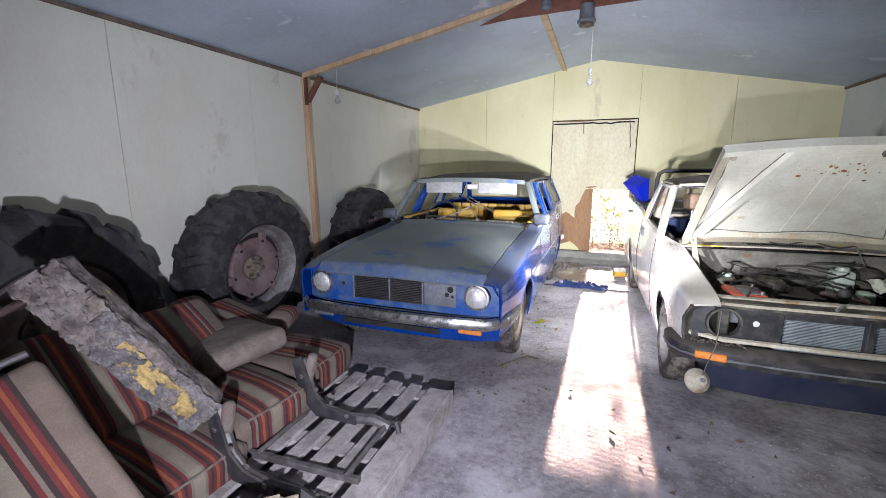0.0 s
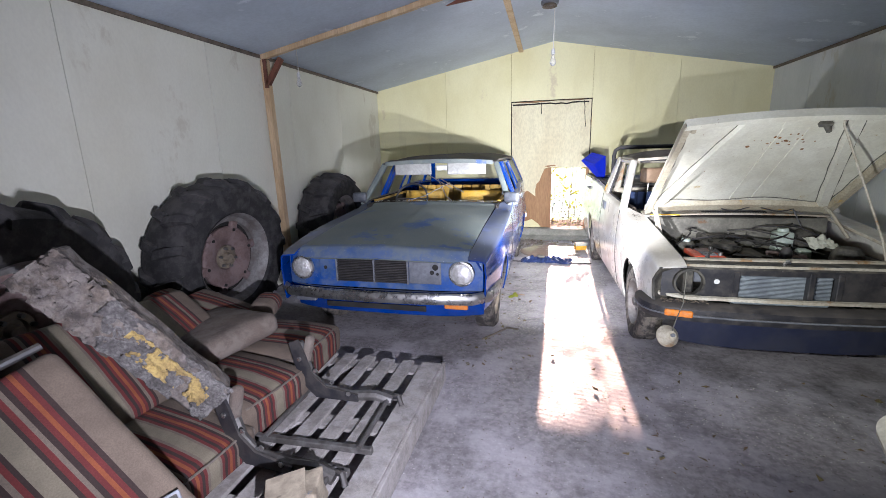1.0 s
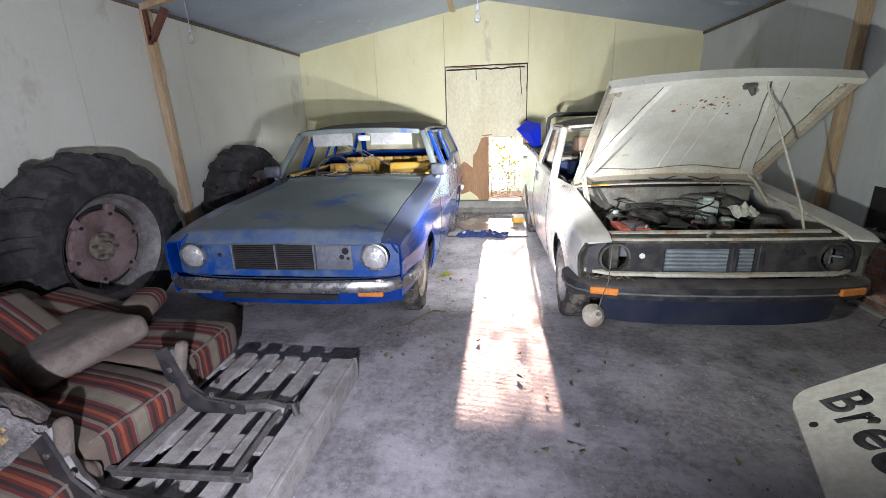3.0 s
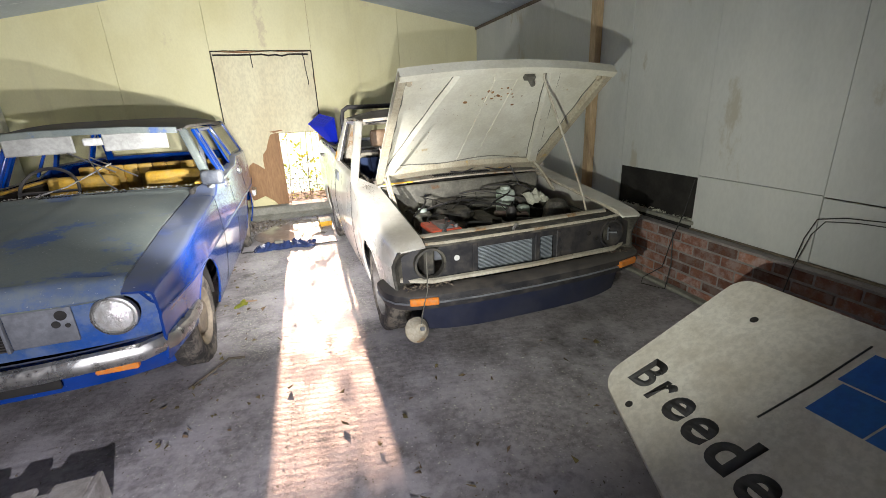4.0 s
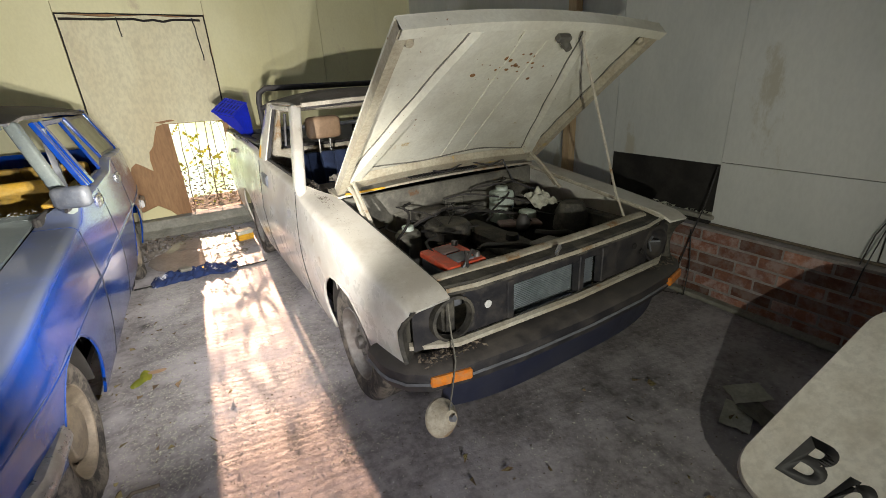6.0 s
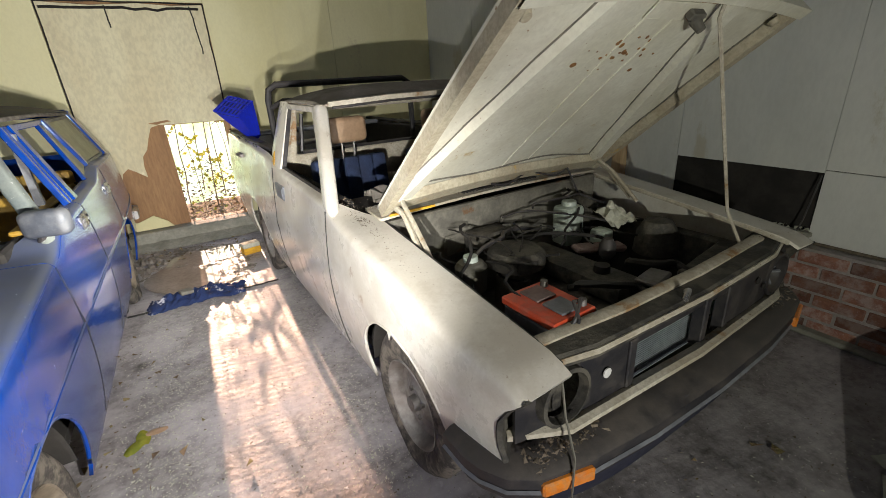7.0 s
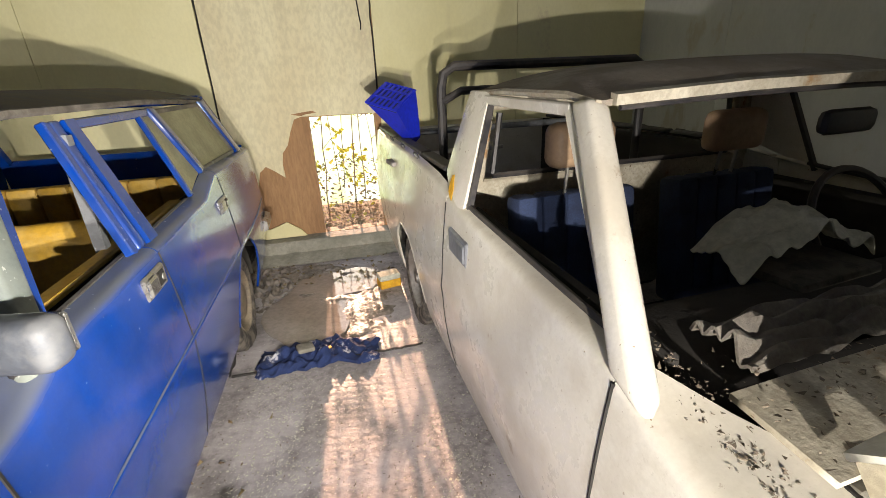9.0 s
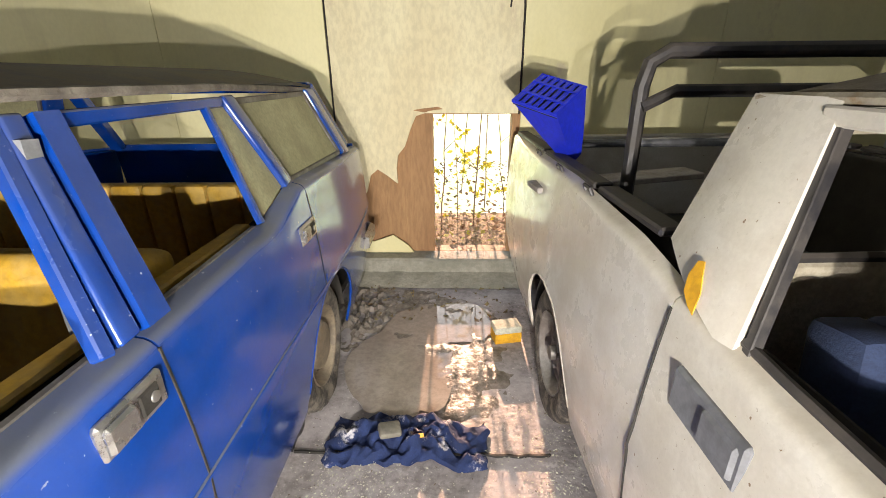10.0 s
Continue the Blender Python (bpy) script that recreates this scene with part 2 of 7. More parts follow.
def part(name, bm, material, parent=None, label="", smooth=35, solid=0.0):
    me = bpy.data.meshes.new(name)
    bmesh.ops.recalc_face_normals(bm, faces=bm.faces)
    bm.edges.index_update()
    rim = [e.index for e in bm.edges if e.is_boundary]
    bm.to_mesh(me)
    bm.free()
    me.materials.append(M[material] if isinstance(material, str) else material)
    if smooth:
        for p in me.polygons:
            p.use_smooth = True
        me.set_sharp_from_angle(angle=radians(smooth))
        if solid:
            for i in rim:
                me.edges[i].use_edge_sharp = True
    ob = new(name, me)
    if parent:
        ob.parent = parent
    if label:
        ob["label"] = label
    if solid:
        s = ob.modifiers.new("thickness", "SOLIDIFY")
        s.thickness, s.offset = solid, 0.0
    return ob


def box(bm, lo, hi, bevel=0.0, m=None, seg=1):
    c = [(a + b) / 2 for a, b in zip(lo, hi)]
    s = [abs(b - a) for a, b in zip(lo, hi)]
    t = Matrix.Translation(c) @ Matrix.Diagonal((*s, 1))
    r = bmesh.ops.create_cube(bm, size=1.0, matrix=(m @ t) if m else t)
    if bevel:
        es = list({e for v in r["verts"] for e in v.link_edges})
        bmesh.ops.bevel(bm, geom=es, offset=bevel, segments=seg, affect="EDGES", profile=0.5)
    return bm


def boxed(*a, **k):
    return box(bmesh.new(), *a, **k)


def lathe(bm, prof, n=32, m=Matrix()):
    """Turn (radius, height) round the z axis of m."""
    rings = []
    for r, h in prof:
        if r < 1e-5:
            rings.append([bm.verts.new(m @ Vector((0, 0, h)))])
        else:
            rings.append([bm.verts.new(m @ Vector((r * math.cos(2 * math.pi * i / n), r * math.sin(2 * math.pi * i / n), h))) for i in range(n)])
    for a, b in zip(rings, rings[1:]):
        for i in range(n):
            j = (i + 1) % n
            if len(a) == 1 and len(b) > 1:
                bm.faces.new((a[0], b[i], b[j]))
            elif len(b) == 1 and len(a) > 1:
                bm.faces.new((a[i], b[0], a[j]))
            elif len(a) > 1:
                bm.faces.new((a[i], b[i], b[j], a[j]))
    return bm


def tube(bm, pts, r, n=8, r2=None):
    pts = [Vector(p) for p in pts]
    rings = []
    ref = None
    for i, p in enumerate(pts):
        d = (pts[min(i + 1, len(pts) - 1)] - pts[max(i - 1, 0)]).normalized()
        if ref is None:
            ref = d.orthogonal().normalized()
        u = (ref - d * ref.dot(d)).normalized()
        ref = u
        w = d.cross(u)
        rr = r if r2 is None else r + (r2 - r) * i / (len(pts) - 1)
        rings.append([bm.verts.new(p + rr * (math.cos(2 * math.pi * k / n) * u + math.sin(2 * math.pi * k / n) * w)) for k in range(n)])
    for a, b in zip(rings, rings[1:]):
        for k in range(n):
            bm.faces.new((a[k], a[(k + 1) % n], b[(k + 1) % n], b[k]))
    bm.faces.new(rings[0][::-1]), bm.faces.new(rings[-1])
    return bm


def grid(bm, f, nu, nv):
    vs = [[bm.verts.new(f(i / nu, j / nv)) for j in range(nv + 1)] for i in range(nu + 1)]
    for i in range(nu):
        for j in range(nv):
            bm.faces.new((vs[i][j], vs[i + 1][j], vs[i + 1][j + 1], vs[i][j + 1]))
    return vs


def beam(bm, a, b, w, d, side=(1, 0, 0), bevel=0.0):
    """A bar of section w (along side) by d from a to b."""
    a, b = Vector(a), Vector(b)
    z = (b - a).normalized()
    x = (Vector(side) - z * Vector(side).dot(z)).normalized()
    y = z.cross(x)
    t = Matrix.Translation((a + b) / 2) @ Matrix((x, y, z)).transposed().to_4x4()
    l = (b - a).length
    return box(bm, (-w / 2, -d / 2, -l / 2), (w / 2, d / 2, l / 2), bevel, t)


def plate(bm, outline, y0, y1):
    """An upright slab with an outline in x, z between y0 and y1."""
    f = bm.faces.new([bm.verts.new((x, y0, z)) for x, z in outline])
    r = bmesh.ops.extrude_face_region(bm, geom=[f])
    bmesh.ops.translate(bm, vec=(0, y1 - y0, 0), verts=[v for v in r["geom"] if isinstance(v, bmesh.types.BMVert)])
    bmesh.ops.triangulate(bm, faces=[f for f in bm.faces if len(f.verts) > 4])
    return bm


def rough_up(bm, amount, scale, seed=0.0):
    for v in bm.verts:
        p = v.co * scale + Vector((seed, seed * 1.7, -seed))
        v.co += noise.noise_vector(p) * amount


# ---- the shed ----
XL, XR, YB, YF = -2.457, 3.446, 7.636, -1.1
EAVE, RIDGE, XM = 2.47, 3.03, 0.48


def structure(name, bm, material, label, category, smooth=0):
    return tagged(part(name, bm, material, smooth=smooth), label, category, kind="structure")


bm = bmesh.new()
grid(bm, lambda u, v: Vector((XL - 0.15 + u * (XR - XL + 0.3), YF - 0.1 + v * (YB - YF + 0.2), 0.006 * noise.noise(Vector((u * 5, v * 8, 0))))), 40, 60)
structure("floor", bm, "floor", "dusty grey tamped concrete floor, stained and littered", "floor", smooth=60)

wall_left = structure("wall_left", boxed((XL - 0.14, YF - 0.12, -0.05), (XL - 0.012, YB + 0.15, 3.2)), "dark", "pale painted board wall with stains", "wall")
wall_right = structure("wall_right", boxed((XR + 0.09, YF - 0.12, -0.05), (XR + 0.2, YB + 0.15, 3.2)), "mortar", "pale grey board wall over a brick plinth", "wall")
# unseen wall behind the camera; dark colour chosen to hold down bounced light
wall_front = structure("wall_front", boxed((XL - 0.1, YF - 0.12, -0.05), (XR + 0.1, YF, 3.2)), "brown", "unseen end wall, made dark brown to cut bounced light", "wall")
# the far wall, with the gap beside the door board
HX0, HX1, HZ0, HZ1 = 0.49, 1.02, 0.16, 1.135
bm = bmesh.new()
y0, y1 = YB + 0.03, YB + 0.15
box(bm, (XL - 0.1, y0, -0.05), (HX0, y1, 3.2)), box(bm, (HX1, y0, -0.05), (XR + 0.1, y1, 3.2))
box(bm, (HX0, y0, HZ1), (HX1, y1, 3.2)), box(bm, (HX0, y0, -0.05), (HX1, y1, HZ0 - 0.004))
wall_back = structure("wall_back", bm, "ply", "pale yellow board wall with a broken low opening", "wall")

for i, ya in enumerate((-1.1, 0.12, 1.34, 2.56, 3.78, 5.0, 6.22)):
    part("panel", boxed((XL - 0.012, ya + 0.003, 0.02), (XL, (ya + 1.217) if ya < 6 else YB, 2.6)), "wall", wall_left, smooth=0)
for xa, xb in ((XL, -1.24), (-1.236, -0.17), (1.07, 2.26), (2.264, XR)):
    part("panel", boxed((xa, YB, 0.16), (xb, YB + 0.028, 3.1)), "wall_far", wall_back, smooth=0)
part("panel", boxed((-0.166, YB, 2.185), (1.066, YB + 0.028, 3.1)), "wall_far", wall_back, smooth=0)
# door board, its lower edge broken away
out = [(-0.155, 2.17), (-0.155, 0.30), (-0.10, 0.42), (0.02, 0.62), (0.05, 0.73), (0.105, 0.775), (0.165, 0.735), (0.24, 0.675), (0.236, 0.78), (0.25, 0.87),
       (0.30, 0.93), (0.34, 1.04), (0.38, 1.127), (0.44, 1.145), (1.055, 1.14), (1.055, 2.165), (0.8, 2.155), (0.55, 2.17), (0.2, 2.15)]
door_board = tagged(part("door_1", plate(bmesh.new(), out, YB - 0.004, YB + 0.02), "door", smooth=0), "stained cream door board with a broken lower edge", "door", kind="structure")
part("broken_edge", plate(bmesh.new(), [(0.36, 1.165), (0.43, 1.175), (0.53, 1.185), (0.56, 1.17), (0.47, 1.16), (0.44, 1.15)], YB - 0.012, YB - 0.005), "ply", door_board, smooth=0)
bm = bmesh.new()
for a, b in (((-0.155, 2.178), (1.06, 2.178)), ((-0.160, 2.18), (-0.158, 0.4)), ((1.062, 2.18), (1.058, 1.14)), ((0.30, 2.15), (0.31, 1.98)), ((0.95, 2.15), (0.98, 1.75))):
    n = 9
    tube(bm, [(a[0] + (b[0] - a[0]) * i / n + 0.008 * noise.noise(Vector((i * 1.3, a[0] * 9, 0))), YB - 0.005, a[1] + (b[1] - a[1]) * i / n + 0.012 * noise.noise(Vector((i * 1.1, 4, b[0] * 7)))) for i in range(n + 1)], 0.006, 5)
part("gap", bm, "dark", door_board)
bm = bmesh.new()
tube(bm, [(-0.14 + 1.16 * i / 14, YB - 0.006, 2.13 + 0.035 * noise.noise(Vector((i * 0.55, 2, 1)))) for i in range(15)], 0.011, 5)
part("torn_strip", bm, "dark", door_board)
part("plywood", boxed((-0.15, YB + 0.021, 0.17), (HX0, YB + 0.029, 1.14)), "ply", wall_back, "weathered brown plywood behind the broken board", smooth=0)
part("board_scrap", plate(bmesh.new(), [(-0.06, 0.165), (0.34, 0.165), (0.30, 0.22), (0.19, 0.30), (0.05, 0.25), (-0.05, 0.26)], YB - 0.03, YB - 0.018), "wall_far", wall_back, smooth=0)
# sill step under the gap
bm = boxed((XL, 7.50, 0.0), (XR - 0.09, YB + 0.16, 0.155), bevel=0.015)
rough_up(bm, 0.004, 6)
structure("sill", bm, "concrete", "worn mossy concrete sill under the opening", "sill", smooth=30)
bm = bmesh.new()
grid(bm, lambda u, v: Vector((-0.4 + 1.6 * u, 7.34 + 0.17 * v, 0.006 + 0.055 * v + 0.012 * noise.noise(Vector((u * 14, v * 4, 3))))), 40, 5)
structure("sill_foot", bm, "concrete", "sloping cement fillet at the foot of the sill", "sill", smooth=60)
# ceiling: two slopes of board
bm = bmesh.new()
for xa, xb, za, zb in ((XL - 0.1, XM, EAVE - 0.02, RIDGE), (XM, XR + 0.1, RIDGE, EAVE - 0.02)):
    v = [bm.verts.new(p) for p in ((xa, YF, za), (xb, YF, zb), (xb, YB + 0.1, zb), (xa, YB + 0.1, za), (xa, YF, za + 0.05), (xb, YF, zb + 0.05), (xb, YB + 0.1, zb + 0.05), (xa, YB + 0.1, za + 0.05))]
    for q in ((0, 1, 2, 3), (4, 5, 6, 7), (0, 1, 5, 4), (1, 2, 6, 5), (2, 3, 7, 6), (3, 0, 4, 7)):
        bm.faces.new([v[i] for i in q])
structure("ceiling", bm, "ceiling", "pale blue-grey painted board ceiling in two slopes", "ceiling")


def slope(x):
    return EAVE + (RIDGE - EAVE) * (1 - abs(x - XM) / (XM - XL))


# dark trims along the eaves
for name, x in (("trim", XL + 0.012), ("trim", XR - 0.012)):
    bm = boxed((x - 0.012, YF, EAVE - 0.035), (x + 0.012, YB, EAVE - 0.005))
    structure(name, bm, "bark", "thin dark timber trim under the ceiling", "trim")
# posts, rafter and brace
PY = 4.53
post = thing("timber_post", pose(XL + 0.045, PY + 0.03, 0), "pale pine post nailed against the board wall", "post", "roof timbers", "structure")
part("post", beam(bmesh.new(), (0, 0.03, 0), (0, -0.02, 2.42), 0.07, 0.07, bevel=0.004), "pine", post)
bm = bmesh.new()
beam(bm, (0.02, -0.03, 2.18), (0.20, -0.03, 2.42), 0.05, 0.05, (0, 1, 0), 0.004)
beam(bm, (0.015, -0.045, 2.14), (0.015, -0.045, 2.42), 0.04, 0.02, (1, 0, 0))
part("brace", bm, "brown", post, "red-brown angled brace")
post2 = thing("timber_post", pose(XR - 0.045, 4.72, 0), "pale pine post nailed against the grey board wall", "post", "roof timbers", "structure")
part("post", beam(bmesh.new(), (0, 0, 0), (0, 0, 2.45), 0.07, 0.08, bevel=0.004), "pine", post2)
raft = thing("rafter", pose(0, PY, 0), "pale pine rafter battens under the sloping ceiling", "rafter", "roof timbers", "structure")
bm = bmesh.new()
for xa, xb, off in ((XL + 0.02, -1.55, 0.0), (-1.6, -0.75, 0.012), (-0.8, XM, 0.0)):
    beam(bm, (xa, off, slope(xa) - 0.03), (xb, off, slope(xb) - 0.03), 0.055, 0.05, (0, 1, 0), 0.004)
part("batten", bm, "pine", raft)
bm = bmesh.new()
beam(bm, (XM, 0, slope(XM) - 0.03), (XR - 0.02, 0.06, slope(XR) - 0.03), 0.055, 0.05, (0, 1, 0), 0.004)
part("batten", bm, "pine", raft)
bm = bmesh.new()
plate(bm, [(-0.46, 2.72), (-0.2, 2.745), (1.6, 2.785), (1.6, 2.90), (0.6, 2.97), (0.1, 2.93)], -0.05, -0.03)
part("tie_board", bm, "brown", raft, "red-brown gusset board across the ridge")
structure("ridge_batten", beam(bmesh.new(), (0.02, PY, slope(0.02) - 0.015), (-0.02, YB, slope(-0.02) - 0.015), 0.07, 0.02, bevel=0.003), "pine", "pine batten running to the far wall", "batten")


# ---- car parts ----
M.update(
    blue=surf("blue_car_paint", (0.001, 0.045, 0.30), (0.0015, 0.032, 0.21), scale=3.0, rough=0.16, bump=0.03, bscale=120, dust=(0.11, 0.12, 0.13), amount=0.10, top=0.75, rough2=0.75, fine=0.05, coat=0.5, chip=(0.45, 0.47, 0.50), chip_at=0.725),
    blue_nose=surf("faded_blue_paint", (0.010, 0.070, 0.32), (0.035, 0.085, 0.22), scale=5.0, rough=0.4, bump=0.05, bscale=90, dust=(0.17, 0.20, 0.22), amount=0.42, top=0.6, rough2=0.85, fine=0.2, chip=(0.4, 0.4, 0.38), chip_at=0.68),
    blue_hood=surf("dusty_blue_bonnet", (0.165, 0.19, 0.175), (0.115, 0.14, 0.145), scale=1.6, rough=0.5, bump=0.05, bscale=90, dust=(0.23, 0.25, 0.22), amount=0.5, top=0.15, rough2=0.9, spots=(0.025, 0.08, 0.26), spot_scale=2.2, spot_at=0.555, fine=0.22, chip=(0.42, 0.43, 0.40), chip_at=0.69),
    blue_roof=surf("grimy_roof", (0.05, 0.05, 0.05), (0.03, 0.035, 0.06), scale=3, rough=0.6, bump=0.2, bscale=50, dust=(0.13, 0.11, 0.08), amount=0.8, top=0.5),
    cream=surf("cream_car_paint", (0.75, 0.73, 0.67), (0.68, 0.65, 0.57), scale=2.4, rough=0.26, bump=0.03, bscale=110, dust=(0.44, 0.39, 0.31), amount=0.38, top=0.35, rough2=0.8, spots=(0.33, 0.24, 0.15), spot_scale=4.0, spot_at=0.645, fine=0.10, coat=0.45, chip=(0.22, 0.15, 0.09), chip_at=0.71),
    cream_dirty=surf("rusty_cream_paint", (0.55, 0.52, 0.43), (0.42, 0.37, 0.28), scale=5, rough=0.6, bump=0.2, bscale=70, dust=(0.30, 0.26, 0.19), amount=0.5, spots=(0.26, 0.14, 0.05), spot_scale=5.0, spot_at=0.59, fine=0.35, chip=(0.14, 0.09, 0.05), chip_at=0.68),
    hood_in=surf("bonnet_underside", (0.74, 0.73, 0.63), (0.66, 0.64, 0.52), scale=3, rough=0.5, bump=0.1, bscale=60, dust=(0.52, 0.49, 0.40), amount=0.4, spots=(0.46, 0.35, 0.16), spot_scale=4.0, spot_at=0.63, fine=0.14, chip=(0.26, 0.15, 0.07), chip_at=0.69),
    roof_cream=surf("filthy_cream_roof", (0.36, 0.33, 0.28), (0.22, 0.19, 0.16), scale=3, rough=0.75, bump=0.3, bscale=45, dust=(0.20, 0.165, 0.13), amount=0.8, top=0.4),
    chrome=surf("dull_chrome", (0.55, 0.55, 0.55), (0.38, 0.37, 0.35), scale=9, rough=0.25, metal=0.9, bump=0.03, dust=(0.40, 0.38, 0.34), amount=0.5, rough2=0.7),
    grey_metal=surf("dusty_grey_metal", (0.22, 0.23, 0.25), (0.14, 0.145, 0.16), scale=8, rough=0.5, metal=0.2, bump=0.08),
    silver=surf("radiator_fins", (0.40, 0.44, 0.47), (0.28, 0.31, 0.34), scale=8, rough=0.5, metal=0.4, bump=0.1),
    bumper=surf("black_bumper_plastic", (0.018, 0.018, 0.022), (0.028, 0.027, 0.03), scale=6, rough=0.45, bump=0.1, bscale=60, dust=(0.11, 0.095, 0.08), amount=0.3, top=0.4),
    navy=surf("dark_valance_plastic", (0.016, 0.020, 0.045), (0.022, 0.026, 0.05), scale=3, rough=0.38, bump=0.04, dust=(0.06, 0.058, 0.06), amount=0.2),
    bay=surf("engine_bay_grime", (0.05, 0.047, 0.04), (0.022, 0.02, 0.018), scale=7, rough=0.7, bump=0.4, bscale=50, dust=(0.17, 0.155, 0.12), amount=0.45, fine=0.4),
    bay_wall=surf("dirty_bulkhead", (0.20, 0.19, 0.155), (0.10, 0.095, 0.08), scale=6, rough=0.75, bump=0.2, bscale=50, spots=(0.14, 0.08, 0.04), spot_scale=5, spot_at=0.62),
    amber=surf("amber_lens", (0.75, 0.24, 0.02), (0.65, 0.18, 0.02), scale=30, rough=0.3, bump=0.05, dust=(0.4, 0.25, 0.12), amount=0.4),
    red=surf("orange_red_plastic", (0.70, 0.09, 0.03), (0.58, 0.07, 0.03), scale=12, rough=0.45, bump=0.05, dust=(0.35, 0.2, 0.15), amount=0.35),
    flange=surf("yellowed_cream_edge", (0.52, 0.48, 0.36), (0.40, 0.34, 0.24), scale=6, rough=0.55, bump=0.15, bscale=70, spots=(0.55, 0.36, 0.06), spot_scale=6.0, spot_at=0.60, fine=0.3),
    mirror_grey=surf("grey_mirror_shell", (0.085, 0.095, 0.115), (0.06, 0.065, 0.08), scale=8, rough=0.4, bump=0.05, dust=(0.16, 0.16, 0.16), amount=0.5),
    lampglass=surf("ribbed_lamp_glass", (0.92, 0.92, 0.90), (0.70, 0.68, 0.62), scale=22, rough=0.16, metal=0.55, bump=0.8, bscale=34),
    tan=surf("tan_vinyl", (0.44, 0.30, 0.19), (0.38, 0.25, 0.15), scale=7, rough=0.55, bump=0.1),
    wheel_dirt=surf("road_dirt_on_steel", (0.27, 0.22, 0.16), (0.17, 0.14, 0.105), scale=9, rough=0.6, metal=0.2, bump=0.1, dust=(0.36, 0.30, 0.22), amount=0.5),
    visor=surf("greyed_visor_vinyl", (0.44, 0.44, 0.42), (0.34, 0.34, 0.32), scale=7, rough=0.7, bump=0.05),
    lining_grey=surf("torn_grey_lining", (0.22, 0.20, 0.17), (0.10, 0.09, 0.08), scale=12, rough=0.85, bump=0.4, bscale=60, dust=(0.12, 0.10, 0.08), amount=0.4),
    rust=surf("surface_rust", (0.30, 0.16, 0.05), (0.18, 0.08, 0.03), scale=30, rough=0.9, bump=0.3, bscale=120),
    yellow=surf("yellow_vinyl", (0.60, 0.36, 0.04), (0.48, 0.28, 0.03), scale=5, rough=0.5, bump=0.1, dust=(0.45, 0.34, 0.14), amount=0.4),
    seat_blue=surf("navy_seat_cloth", (0.03, 0.05, 0.12), (0.02, 0.03, 0.07), scale=9, rough=0.9, bump=0.2, bscale=150),
    lining=surf("dark_lining", (0.022, 0.020, 0.018), (0.04, 0.035, 0.03), scale=6, rough=0.9),
    rag=surf("grubby_white_rag", (0.60, 0.60, 0.50), (0.44, 0.44, 0.36), scale=10, rough=0.95, bump=0.3, bscale=60),
    tank=surf("milky_plastic", (0.50, 0.56, 0.50), (0.36, 0.42, 0.36), scale=8, rough=0.4, bump=0.05),
    crate=surf("blue_crate_plastic", (0.012, 0.03, 0.62), (0.012, 0.025, 0.48), scale=6, rough=0.4, bump=0.05),
    yellow_paint=surf("yellow_filler", (0.72, 0.40, 0.02), (0.62, 0.32, 0.02), scale=20, rough=0.6, bump=0.2),
    dusty_glass=glass_material("dusty_glass", (0.50, 0.48, 0.29), 0.1, 0.76),
    bulb_glass=glass_material("bulb_glass", (0.6, 0.6, 0.6), 0.05, 0.35),
)


class Shape:
    """The form of one car: half width by place and height, and the top line of its flanks."""

    def __init__(self, top, inner, w=0.845, nose=0.06, tail=0.06, tail_at=2.6, sill=0.19):
        self.top, self.inner, self.w, self.nose, self.tail, self.tail_at, self.sill = top, inner, w, nose, tail, tail_at, sill

    def zt(self, y):
        return float(np.interp(y, [p[0] for p in self.top], [p[1] for p in self.top]))

    def xin(self, y):
        return float(np.interp(y, [p[0] for p in self.inner], [p[1] for p in self.inner]))

    def hw(self, y, z):
        s = lambda a: min(max(a, 0.0), 1.0) ** 2
        x = self.w - self.nose * s((-y - 0.1) / 0.6) - self.tail * s((y - self.tail_at) / 0.9)
        x -= 0.05 * ((0.6 - z) / 0.4) ** 2 if z < 0.6 else 0.036 * ((z - 0.6) / 0.4) ** 1.6
        return x + 0.007 * max(0.0, 1 - abs(z - 0.61) / 0.02)


